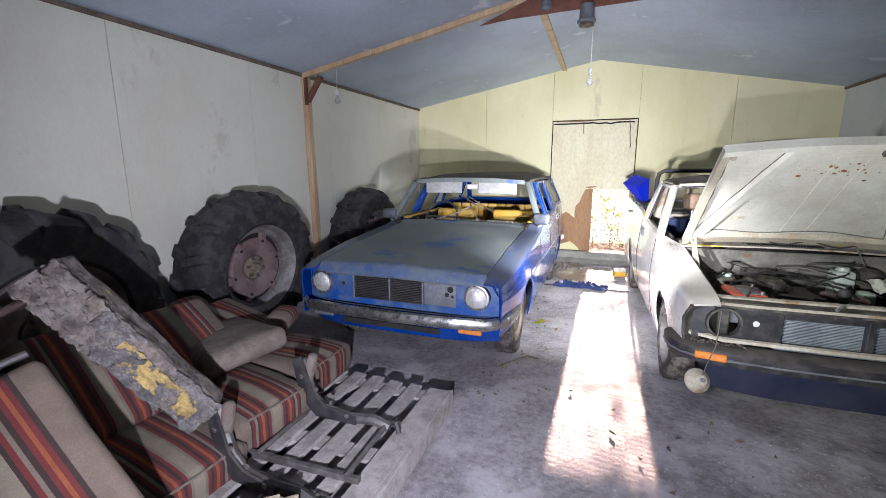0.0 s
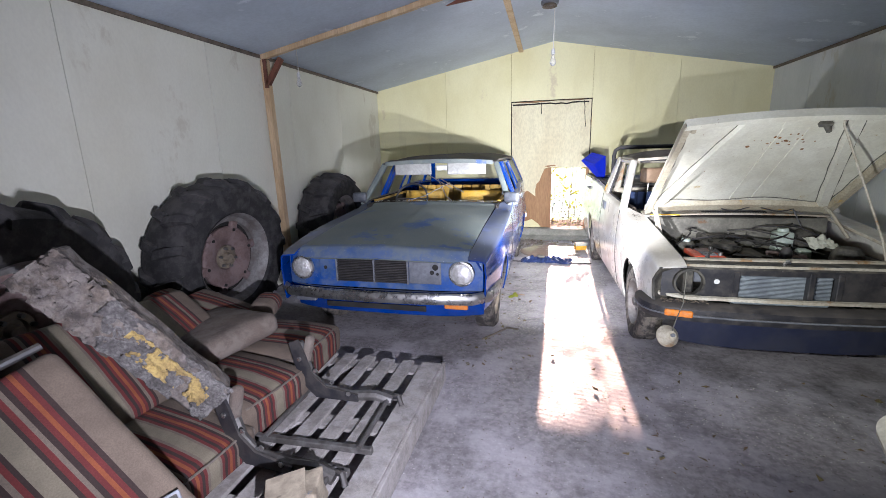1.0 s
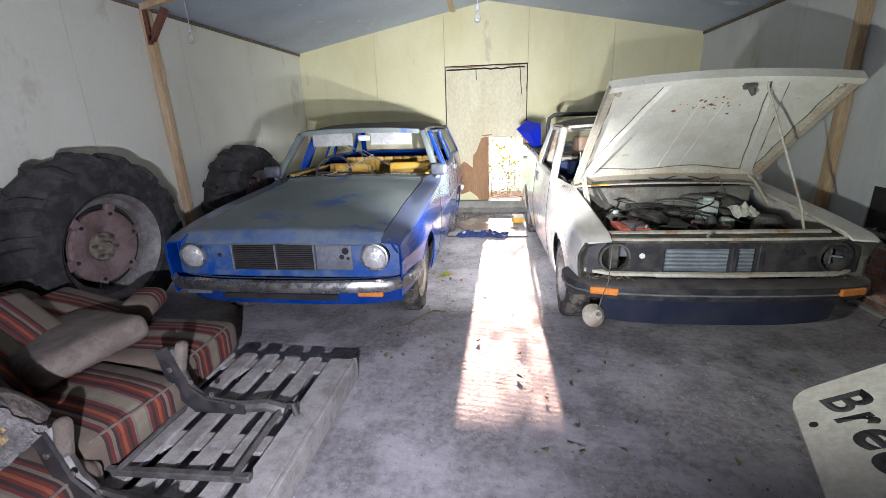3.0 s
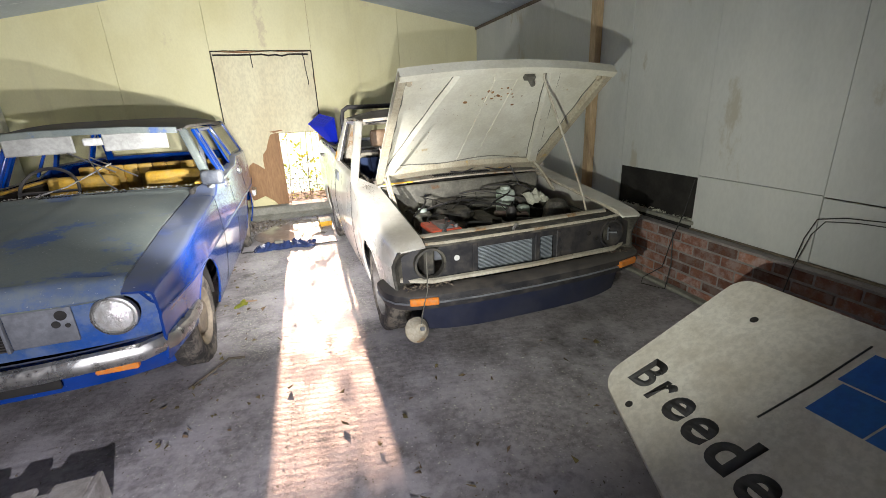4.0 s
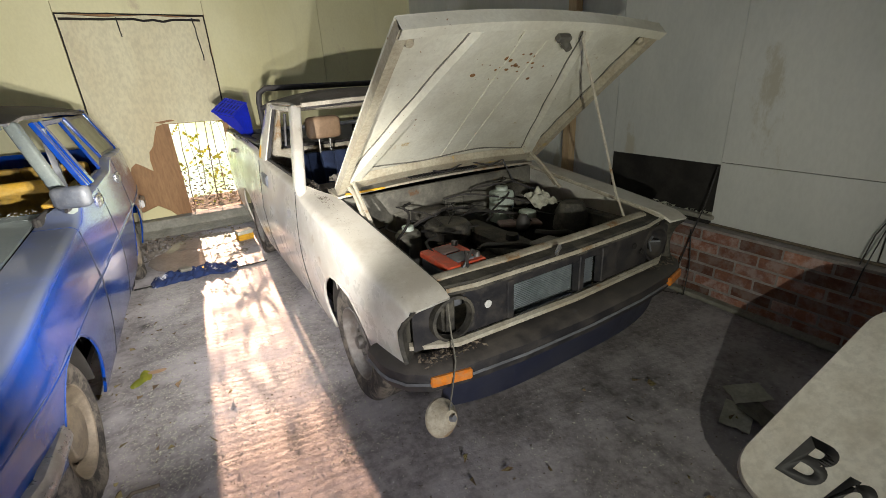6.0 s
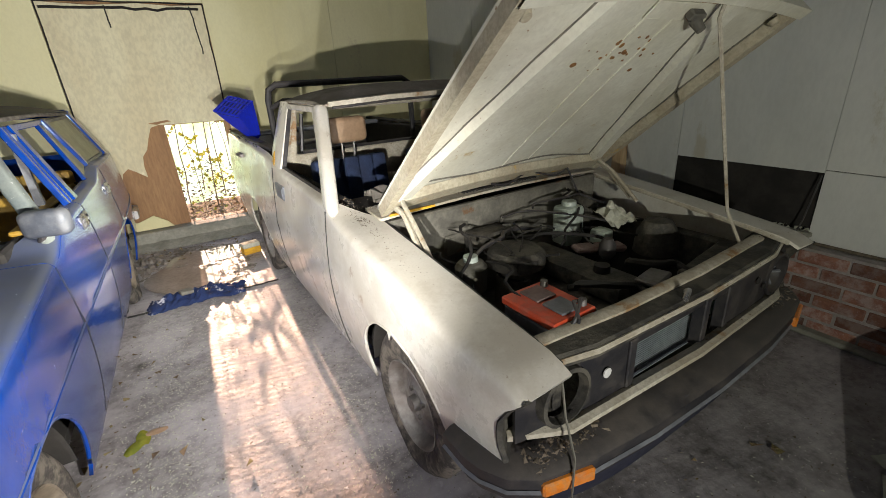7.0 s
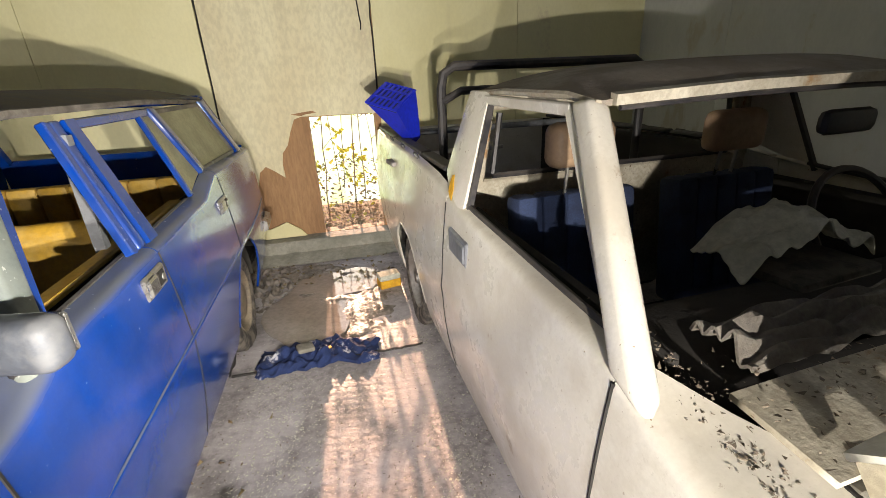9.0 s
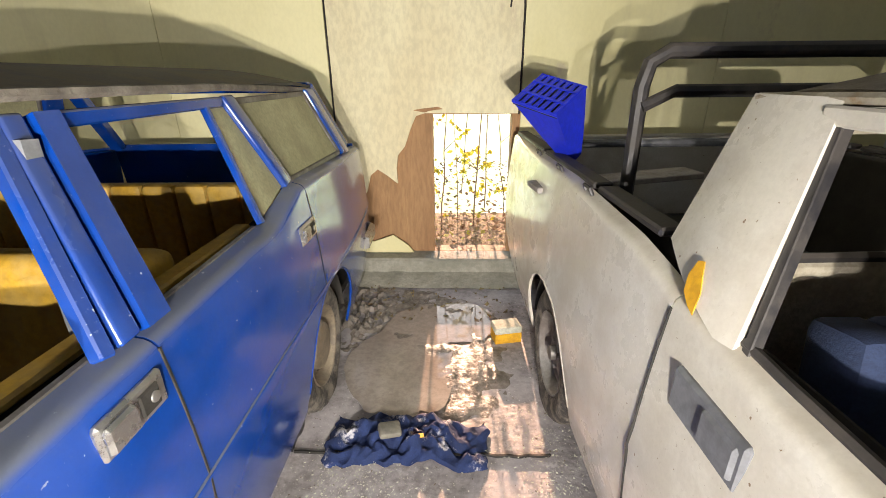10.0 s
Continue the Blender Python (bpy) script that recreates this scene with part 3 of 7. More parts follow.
def flank(shape, y0, y1, side, arches=(), zb=None):
    """One panel of a car's side, from the sill over the shoulder; wheel arches are cut out of it."""
    bm = bmesh.new()
    ny = max(4, round((y1 - y0) / 0.035))
    nz = 16
    rows = []
    for i in range(ny + 1):
        y = y0 + (y1 - y0) * i / ny
        zt, lo = shape.zt(y), (zb or (shape.sill if y > 0 else 0.37))
        r = 0.034
        col = []
        for k in range(nz + 1):
            z = lo + (zt - r - lo) * k / nz
            for yc, zc, ra in arches:
                d = math.hypot(y - yc, z - zc)
                if z > zc - 0.12 and d < ra + 0.012 and d > 1e-6 and z >= zc:
                    if d > ra - 0.03:
                        y_, z = yc + (y - yc) * ra / d, zc + (z - zc) * ra / d
            col.append(Vector((side * shape.hw(y, z), y, z)))
        xi, xo = shape.xin(y), shape.hw(y, zt - r)
        h = min(0.032, (xo - xi) * 0.6)
        for k in range(1, 5):
            a = math.pi / 2 * k / 4
            col.append(Vector((side * (xo - h + h * math.cos(a)), y, zt - r + (r - 0.008) * math.sin(a))))
        col.append(Vector((side * xi, y, zt)))
        rows.append([bm.verts.new(c) for c in col])
    for a, b in zip(rows, rows[1:]):
        for k in range(len(a) - 1):
            q = (a[k], b[k], b[k + 1], a[k + 1])
            c = sum((v.co for v in q), Vector()) / 4
            if any((math.hypot(c.y - yc, c.z - zc) < ra - 0.005 if c.z > zc else abs(c.y - yc) < ra) for yc, zc, ra in arches):
                continue
            bm.faces.new(q)
    for v in [v for v in bm.verts if not v.link_faces]:
        bm.verts.remove(v)
    for v in bm.verts:
        for yc, zc, ra in arches:
            if v.is_boundary and v.co.z > zc - 0.02 and abs(math.hypot(v.co.y - yc, v.co.z - zc) - ra) < 0.05:
                d = math.hypot(v.co.y - yc, v.co.z - zc)
                v.co.y, v.co.z = yc + (v.co.y - yc) * ra / d, zc + (v.co.z - zc) * ra / d
                v.co.x = side * shape.hw(v.co.y, v.co.z)
    return bm


def arch_lip(shape, yc, zc, ra, side):
    bm = bmesh.new()
    pts = []
    for i in range(25):
        a = math.pi * i / 24
        y, z = yc - ra * math.cos(a), zc + ra * math.sin(a)
        pts.append((side * (shape.hw(y, z) + 0.002), y, z))
    tube(bm, pts[3:] if yc < 1 else pts, 0.007, 6)
    return bm


def arch_liner(yc, zc, ra, side, x0=0.55, x1=0.78):
    bm = bmesh.new()
    grid(bm, lambda u, v: Vector((side * (x0 + (x1 - x0) * v), yc - (ra + 0.01) * math.cos(math.pi * u), zc + (ra + 0.01) * math.sin(math.pi * u))), 18, 2)
    vs = [bm.verts.new((side * x0, yc - (ra + 0.01) * math.cos(math.pi * i / 18), zc + (ra + 0.01) * math.sin(math.pi * i / 18))) for i in range(19)]
    bm.faces.new(vs)
    return bm


def sweep(bm, path, prof):
    """Carry a section of (outward, up) along a level line of (x, y, z)."""
    rows = []
    n = len(path)
    for i, p in enumerate(path):
        d = (Vector(path[min(i + 1, n - 1)]) - Vector(path[max(i - 1, 0)])).normalized()
        o = Vector((d.y, -d.x, 0)).normalized()
        rows.append([bm.verts.new(Vector(p) + o * a + Vector((0, 0, b))) for a, b in prof])
    k = len(prof)
    for a, b in zip(rows, rows[1:]):
        for j in range(k):
            bm.faces.new((a[j], b[j], b[(j + 1) % k], a[(j + 1) % k]))
    bm.faces.new(rows[0]), bm.faces.new(rows[-1][::-1])
    return bm


def slab4(bm, pts, thick):
    """A four-cornered plate with thickness."""
    p = [Vector(q) for q in pts]
    n = (p[1] - p[0]).cross(p[2] - p[0]).normalized() * thick / 2
    a, b = [bm.verts.new(q + n) for q in p], [bm.verts.new(q - n) for q in p]
    bm.faces.new(a), bm.faces.new(b[::-1])
    for i in range(4):
        j = (i + 1) % 4
        bm.faces.new((a[i], b[i], b[j], a[j]))
    return bm


def pillar(pts, thick, r=0.012):
    """A four-cornered post of pressed steel with rounded edges."""
    bm = slab4(bmesh.new(), pts, thick)
    bmesh.ops.recalc_face_normals(bm, faces=bm.faces)
    bmesh.ops.bevel(bm, geom=bm.edges[:], offset=r, segments=3, affect="EDGES", profile=0.5)
    return bm


def pierce(bm, holes):
    """Round holes in an upright grid panel: (x, z, radius)."""
    dead = [f for f in bm.faces if any(math.hypot(f.calc_center_median().x - x, f.calc_center_median().z - z) < r for x, z, r in holes)]
    bmesh.ops.delete(bm, geom=dead, context="FACES")
    for v in bm.verts:
        for x, z, r in holes:
            d = math.hypot(v.co.x - x, v.co.z - z)
            if v.is_boundary and 1e-5 < d < r + 0.035:
                v.co.x, v.co.z = x + (v.co.x - x) * r / d, z + (v.co.z - z) * r / d
    return bm


def wheel(car, x, y, side, zc=0.262, r=0.285, cap=True, squash=0.004, metal="chrome"):
    m = Matrix.Translation((x, y, zc)) @ Matrix.Rotation(side * math.pi / 2, 4, "Y")
    bm = bmesh.new()
    lathe(bm, [(0.02, 0.045), (0.06, 0.05), (0.085, 0.03), (0.125, 0.022), (0.14, 0.03), (0.150, 0.02), (0.158, 0.045), (0.172, 0.075), (0.178, 0.078), (0.180, 0.068), (0.165, 0.02), (0.16, -0.08), (0.02, -0.08)], 36, m)
    w = part("wheel", bm, "wheel_dirt" if cap else "rim_ring", car)
    bm = bmesh.new()
    prof = [(0.168, 0.062), (0.19, 0.078), (0.225, 0.086), (0.255, 0.080), (0.275, 0.066), (r, 0.055), (r, 0.018), (r - 0.008, 0.015), (r - 0.008, 0.006), (r, 0.003), (r, -0.05), (0.27, -0.072), (0.225, -0.085), (0.168, -0.065)]
    lathe(bm, prof, 40, m)
    for v in bm.verts:
        if v.co.z < squash + 0.03:
            bulge = (squash + 0.03 - v.co.z)
            v.co.z = max(v.co.z, squash)
            v.co.x += math.copysign(min(bulge * 0.5, 0.02), v.co.x - x)
    part("tyre", bm, "rubber_car", w)
    if cap:
        bm = bmesh.new()
        lathe(bm, [(0.0, 0.082), (0.05, 0.081), (0.098, 0.07), (0.106, 0.058), (0.108, 0.045)], 32, m)
        part("hubcap", bm, "wheel_dirt", w, "dirty steel hubcap")
        for i in range(8):
            a = 2 * math.pi * i / 8
            part("vent_hole", lathe(bmesh.new(), [(0.0, 0.032), (0.012, 0.030), (0.013, 0.02)], 8, m @ Matrix.Translation((0.128 * math.cos(a), 0.128 * math.sin(a), 0))), "dark", w)
    else:
        bm = bmesh.new()
        lathe(bm, [(0.0, 0.075), (0.03, 0.073), (0.034, 0.045)], 20, m)
        for i in range(4):
            a = 2 * math.pi * i / 4 + 0.4
            lathe(bm, [(0.0, 0.050), (0.010, 0.048), (0.011, 0.03)], 6, m @ Matrix.Translation((0.058 * math.cos(a), 0.058 * math.sin(a), 0.01)))
        part("hub", bm, "steel", w)
    return w


def door_handle(parent, x, y, z, side, length=0.15):
    bm = boxed((x - 0.004, y - length / 2, z - 0.035), (x + 0.012, y + length / 2, z + 0.035), 0.006)
    h = part("door_handle", bm, "chrome", parent, "dull chrome flap handle")
    bm = boxed((x + side * 0.012 - 0.004, y - length * 0.46, z - 0.026), (x + side * 0.012 + 0.010, y - length * 0.02, z + 0.026), 0.006)
    part("flap", bm, "chrome", h)
    part("finger_well", boxed((x + side * 0.011 - 0.003, y + length * 0.05, z - 0.022), (x + side * 0.011 + 0.005, y + length * 0.36, z + 0.022), 0.003), "dark", h)
    bm = bmesh.new()
    lathe(bm, [(0, 0.006), (0.010, 0.005), (0.011, 0)], 12, Matrix.Translation((x + side * 0.014, y + length * 0.26, z)) @ Matrix.Rotation(side * math.pi / 2, 4, "Y"))
    part("lock", bm, "chrome", h)


def seat_cushion(lo, hi, flutes=0, bulge=0.03):
    """A padded block with rounded edges and sewn flutes."""
    bm = boxed(lo, hi, 0.03, seg=3)
    return bm


# ---- blue estate car ----
BX, BY = -0.695, 3.84
blue = Shape([(-0.72, 0.715), (-0.62, 0.75), (0.0, 0.825), (0.8, 0.885), (0.96, 0.935), (2.05, 0.955), (2.30, 1.02), (3.2, 1.0), (3.6, 0.97)],
             [(-0.8, 0.665), (0.84, 0.675), (1.0, 0.765), (2.6, 0.76), (4.0, 0.70)])
ARCH_B = [(0.0, 0.275, 0.335), (2.44, 0.275, 0.335)]
car = thing("estate_car", pose(BX, BY, 0, 0, 0, 0.3), "dusty blue 1970s estate car with missing windows, parked on flat tyres", "car")
for side in (1, -1):
    part("front_wing", flank(blue, -0.70, 0.70, side, ARCH_B), "blue", car, solid=0.012)
    d = part("front_door", flank(blue, 0.705, 1.468, side), "blue", car, solid=0.012)
    door_handle(d, side * (blue.hw(1.37, 0.86) + 0.002), 1.37, 0.865, side)
    d = part("rear_door", flank(blue, 1.473, 2.335, side, ARCH_B), "blue", car, solid=0.012)
    door_handle(d, side * (blue.hw(2.26, 0.86) + 0.002), 2.26, 0.862, side)
    part("rear_wing", flank(blue, 2.34, 3.50, side, ARCH_B), "blue", car, solid=0.012)
    for yc, zc, ra in ARCH_B:
        part("wheel_arch", arch_lip(blue, yc, zc, ra, side), "blue", car)
        part("arch_liner", arch_liner(yc, zc, ra, side), "lining", car)
        wheel(car, side * 0.70, yc, side)
    part("side_trim", tube(bmesh.new(), [(side * (blue.hw(y, 0.61) + 0.002), y, 0.61) for y in np.linspace(-0.62, 3.4, 30)], 0.0055, 6), "blue", car)
    for y, z1 in ((0.7025, 0.85), (1.4705, 0.92), (2.3375, 0.98)):
        part("door_gap", tube(bmesh.new(), [(side * (blue.hw(y, z) + 0.004), y, z) for z in np.linspace(0.60 if y > 2 else 0.21, z1, 14)], 0.0048, 5), "dark", car)
    # glasshouse
    xb, xt = side * 0.785, side * 0.628

    def at(y, z):
        k = (z - 0.95) / (1.32 - 0.95)
        return (xb + (xt - xb) * k, y, z)

    part("windscreen_pillar", pillar([at(0.86, 0.90), at(0.945, 0.93), at(1.215, 1.32), at(1.135, 1.33)], 0.055), "blue_hood", car)
    bm = bmesh.new()
    for (ya, za), (yb, zb_) in (((0.955, 0.93), (1.235, 1.31)), ((1.40, 0.945), (1.50, 1.315)), ((1.225, 1.305), (1.50, 1.305))):
        beam(bm, at(ya, za), at(yb, zb_), 0.03, 0.028, (0, 1, 0), 0.004)
    part("door_frame", bm, "blue", car)
    part("centre_pillar", pillar([at(1.425, 0.945), at(1.475, 0.945), at(1.555, 1.315), at(1.51, 1.315)], 0.035, 0.008), "blue", car)
    bm = bmesh.new()
    slab4(bm, [at(1.484, 0.945), at(1.545, 0.945), at(1.615, 1.31), at(1.562, 1.31)], 0.05)
    beam(bm, at(1.60, 1.302), at(2.20, 1.302), 0.03, 0.028, (0, 0, 1), 0.004)
    beam(bm, at(2.035, 0.965), at(2.105, 1.30), 0.022, 0.022, (0, 1, 0), 0.004)
    part("door_frame", bm, "blue", car)
    part("vent_glass", slab4(bmesh.new(), [at(2.045, 0.975), at(2.275, 1.02), at(2.195, 1.295), at(2.115, 1.295)], 0.006), "dusty_glass", car, "small dusty quarter light")
    part("rear_pillar", pillar([at(2.275, 1.01), at(2.345, 1.02), at(2.265, 1.315), at(2.195, 1.315)], 0.045, 0.01), "blue", car)
    part("rear_side_glass", slab4(bmesh.new(), [at(2.35, 1.025), at(3.03, 1.015), at(2.95, 1.30), at(2.27, 1.30)], 0.006), "dusty_glass", car, "dusty rear side window")
    bm = bmesh.new()
    for a, b in (((2.35, 1.025), (3.03, 1.015)), ((3.03, 1.015), (2.95, 1.30)), ((2.95, 1.30), (2.27, 1.30)), ((2.27, 1.30), (2.35, 1.025))):
        beam(bm, at(*a), at(*b), 0.02, 0.024, (0, 1, 1), 0.003)
    part("window_seal", bm, "steel", car)
    part("tail_pillar", pillar([at(3.04, 1.0), at(3.16, 0.99), at(3.07, 1.315), at(2.96, 1.315)], 0.05), "blue", car)
    part("drip_rail", tube(bmesh.new(), [(side * 0.625, 1.13, 1.325), (side * 0.635, 1.35, 1.348), (side * 0.637, 2.2, 1.345), (side * 0.63, 3.05, 1.315)], 0.012, 6), "lining_grey", car, "roof gutter grey with dirt")
    part("window_sill", tube(bmesh.new(), [(side * (blue.xin(y) - 0.002), y, blue.zt(y) + 0.002) for y in np.linspace(0.97, 2.02, 12)], 0.009, 6), "steel", car)
    # mirrors
    m = Matrix.Translation((side * 0.822, 0.862, 0.985)) @ Matrix.Rotation(side * radians(-12), 4, "Z")
    mr = part("door_mirror", boxed((-0.078, -0.042, -0.052), (0.078, 0.032, 0.052), 0.028, m, 4), "mirror_grey", car, "grey plastic door mirror")
    part("mirror_glass", boxed((-0.066, 0.032, -0.040), (0.066, 0.035, 0.040), 0.004, m), "chrome", mr)
    part("stem", tube(bmesh.new(), [(side * 0.775, 0.89, 0.90), (side * 0.79, 0.88, 0.93), (side * 0.80, 0.87, 0.955)], 0.014, 8), "bumper", mr)
    # seats' inner panels
    part("door_card", boxed((min(side * 0.70, side * 0.67), 0.75, 0.28), (max(side * 0.70, side * 0.67), 2.3, 0.925), 0.01), "lining", car)
    part("door_capping", boxed((min(side * 0.715, side * 0.665), 0.98, 0.925), (max(side * 0.715, side * 0.665), 2.1, 0.945), 0.006), "yellow", car)

# roof
bm = bmesh.new()


def roof_f(u, v):
    x, y = -0.628 + 1.256 * u, 1.10 + 2.05 * v
    e = 1 - abs(2 * u - 1) ** 3.0
    f = min(v / 0.16, 1.0)
    t = min((1 - v) / 0.12, 1.0)
    return Vector((x, y, 1.325 + 0.018 * min(f, t) + 0.065 * e * (0.25 + 0.75 * f ** 0.6) * (0.45 + 0.55 * t ** 0.6)))


grid(bm, roof_f, 28, 30)
part("roof", bm, "blue_roof", car, "roof black with grime", solid=0.012)
bm = bmesh.new()
sweep(bm, [(-0.60, 1.12, 1.315), (-0.3, 1.09, 1.335), (0, 1.082, 1.338), (0.3, 1.09, 1.335), (0.60, 1.12, 1.315)], [(0.02, -0.012), (0.02, 0.03), (-0.02, 0.035), (-0.02, -0.012)])
part("windscreen_header", bm, "blue_hood", car)
# bonnet
bm = bmesh.new()


def bonnet_f(u, v):
    x, y = -0.66 + 1.32 * u, -0.712 + 1.55 * v + 0.045 * (2 * u - 1) ** 4 * (1 - v)
    z = blue.zt(y) + 0.028 * (1 - (2 * u - 1) ** 2) + 0.004
    z += 0.006 * max(0, 1 - abs(2 * u - 1) / 0.05)
    if v < 0.04:
        z -= 0.04 * (1 - v / 0.04)
    return Vector((x, y, z))


grid(bm, lambda u, v: bonnet_f(u, v * 0.075) + Vector((0, -0.004, 0.0075 + 0.002 * noise.noise(Vector((u * 9, v, 3))))), 32, 6)
for v in bm.verts:
    v.co.y += 0.03 * noise.noise(Vector((v.co.x * 6, 2, 5))) * max(0.0, (v.co.y + 0.70) / 0.1)
part("bonnet_lip", bm, "blue_nose", car, "bonnet edge of faded blue paint", solid=0.004)
bm = bmesh.new()
grid(bm, bonnet_f, 32, 36)
part("bonnet", bm, "blue_hood", car, "bonnet with flaking blue paint under grey dust", solid=0.012)
bm = bmesh.new()
grid(bm, lambda u, v: Vector((-0.70 + 1.4 * u, 0.842 + 0.075 * v - 0.03 * (2 * u - 1) ** 2 * (1 - v) * 0, 0.902 + 0.022 * (1 - (2 * u - 1) ** 2) + 0.008 * v)), 20, 3)
part("scuttle", bm, "blue_hood", car, solid=0.01)
bm = bmesh.new()
for i in range(22):
    box(bm, (-0.26 + i * 0.024, 0.855, 0.925), (-0.25 + i * 0.024, 0.90, 0.934))
part("scuttle_grille", bm, "dark", car)
# glass crumbs and wipers on the scuttle
bm = bmesh.new()
for i in range(260):
    x = random.uniform(-0.66, 0.66)
    p = Vector((x, random.gauss(0.86, 0.035), 0.932 + 0.015 * (1 - (x / 0.7) ** 2)))
    s = random.uniform(0.003, 0.011)
    vs = [bm.verts.new(p + Vector((random.uniform(-s, s), random.uniform(-s, s), random.uniform(0, s)))) for _ in range(4)]
    for q in ((0, 1, 2), (0, 1, 3), (0, 2, 3), (1, 2, 3)):
        bm.faces.new([vs[k] for k in q])
tagged(part("glass_crumbs", bm, "rag", car), kind="stuff")
for xa, xb_, za in ((-0.28, 0.15, 1.12), (0.20, 0.02, 1.16)):
    bm = bmesh.new()
    tube(bm, [(xa, 0.88, 0.945), (xa * 0.6 + xb_ * 0.4, 0.93, 0.99), (xb_, 1.03, za)], 0.005, 6)
    tube(bm, [(xb_ - 0.12, 1.05, za + 0.05), (xb_ + 0.16, 0.99, za - 0.10)], 0.006, 6)
    part("wiper", bm, "chrome", car)
# nose
bm = bmesh.new()
grid(bm, lambda u, v: Vector((-0.755 + 1.51 * u, -0.675 + 0.05 * (2 * u - 1) ** 4, 0.485 + 0.255 * v)), 60, 11)
pierce(bm, [(-0.614, 0.62, 0.086), (0.614, 0.62, 0.086)])
part("nose_panel", bm, "blue_nose", car, solid=0.01)
part("nose_plate", boxed((0.235, -0.688, 0.535), (0.47, -0.680, 0.695), 0.003), "grey_metal", car, "bare grey plate beside the grille")
part("nose_plate", boxed((-0.47, -0.688, 0.535), (-0.33, -0.680, 0.695), 0.003), "blue_nose", car)
for x, z, r in ((0.43, 0.66, 0.022), (0.405, 0.622, 0.016), (0.445, 0.612, 0.010), (-0.42, 0.63, 0.014)):
    part("badge_hole", lathe(bmesh.new(), [(0, 0.003), (r, 0.003), (r, 0)], 16, Matrix.Translation((x, -0.688, z)) @ Matrix.Rotation(radians(90), 4, "X")), "dark", car)
gr = part("grille", boxed((-0.325, -0.684, 0.53), (0.23, -0.678, 0.70)), "dark", car, "black slatted grille")
for i in range(13):
    z = 0.538 + i * 0.0125
    part("slat", boxed((-0.32, -0.700, z), (0.225, -0.685, z + 0.005), 0.001), "bumper", gr)
for x in (-0.325, -0.03, 0.228):
    part("grille_post", boxed((x - 0.006, -0.704, 0.53), (x + 0.006, -0.684, 0.70), 0.002), "grey_metal", gr)
for s in (1, -1):
    m = Matrix.Translation((s * 0.614, -0.668, 0.62)) @ Matrix.Rotation(radians(90), 4, "X")
    h = part("headlight", lathe(bmesh.new(), [(0, 0.045), (0.04, 0.040), (0.07, 0.026), (0.078, 0.012), (0.06, -0.03), (0, -0.05)], 32, m), "lampglass", car, "round headlight with ribbed glass")
    part("bezel", lathe(bmesh.new(), [(0.076, 0.006), (0.080, 0.026), (0.088, 0.024), (0.092, 0.008), (0.088, 0.0)], 32, m), "chrome", h)
    part("corner_trim", tube(bmesh.new(), [(s * 0.71, -0.66, 0.72), (s * 0.755, -0.62, 0.62), (s * 0.755, -0.62, 0.5)], 0.008, 6), "blue", car)
path = [(-0.835, -0.30, 0.455), (-0.835, -0.52, 0.455), (-0.80, -0.66, 0.455), (-0.70, -0.75, 0.455), (-0.35, -0.79, 0.455), (0, -0.80, 0.455), (0.35, -0.79, 0.455), (0.70, -0.75, 0.455), (0.80, -0.66, 0.455), (0.835, -0.52, 0.455), (0.835, -0.30, 0.455)]
part("front_bumper", sweep(bmesh.new(), path, [(-0.012, -0.040), (0.012, -0.034), (0.022, -0.01), (0.022, 0.012), (0.010, 0.036), (-0.012, 0.042)]), "chrome", car, "dull chrome bumper with wrapped ends")
bm = bmesh.new()
grid(bm, lambda u, v: Vector((-0.75 + 1.5 * u, -0.72 + 0.10 * (2 * u - 1) ** 4 + 0.07 * (1 - v), 0.285 + 0.20 * v)), 30, 8)
part("front_valance", bm, "blue", car, solid=0.012)
part("valance_slot", boxed((-0.42, -0.716, 0.335), (0.36, -0.702, 0.375), 0.004), "dark", car)
part("indicator", boxed((0.50, -0.738, 0.375), (0.665, -0.705, 0.42), 0.006), "amber", car, "amber indicator lens below the bumper")
part("indicator", boxed((-0.665, -0.735, 0.375), (-0.50, -0.705, 0.42), 0.006), "grey_metal", car, "empty grey indicator housing")
# tail
bm = bmesh.new()
grid(bm, lambda u, v: Vector((-0.735 + 1.47 * u, 3.50 + 0.02 * math.sin(math.pi * u) - 0.04 * v * v, 0.32 + 0.68 * v)), 16, 10)
part("tailgate", bm, "blue", car, solid=0.014)
bm = bmesh.new()
for s in (1, -1):
    beam(bm, (s * 0.68, 3.42, 0.99), (s * 0.60, 3.12, 1.325), 0.07, 0.05, (1, 0, 0), 0.005)
beam(bm, (-0.62, 3.12, 1.325), (0.62, 3.12, 1.325), 0.05, 0.05, (0, 1, 0), 0.005)
part("tailgate_frame", bm, "blue", car)
part("rear_bumper", sweep(bmesh.new(), [(0.83, 3.2, 0.455), (0.82, 3.45, 0.455), (0.74, 3.56, 0.455), (0, 3.60, 0.455), (-0.74, 3.56, 0.455), (-0.82, 3.45, 0.455), (-0.83, 3.2, 0.455)], [(-0.012, -0.04), (0.018, -0.03), (0.018, 0.03), (-0.012, 0.04)]), "chrome", car)
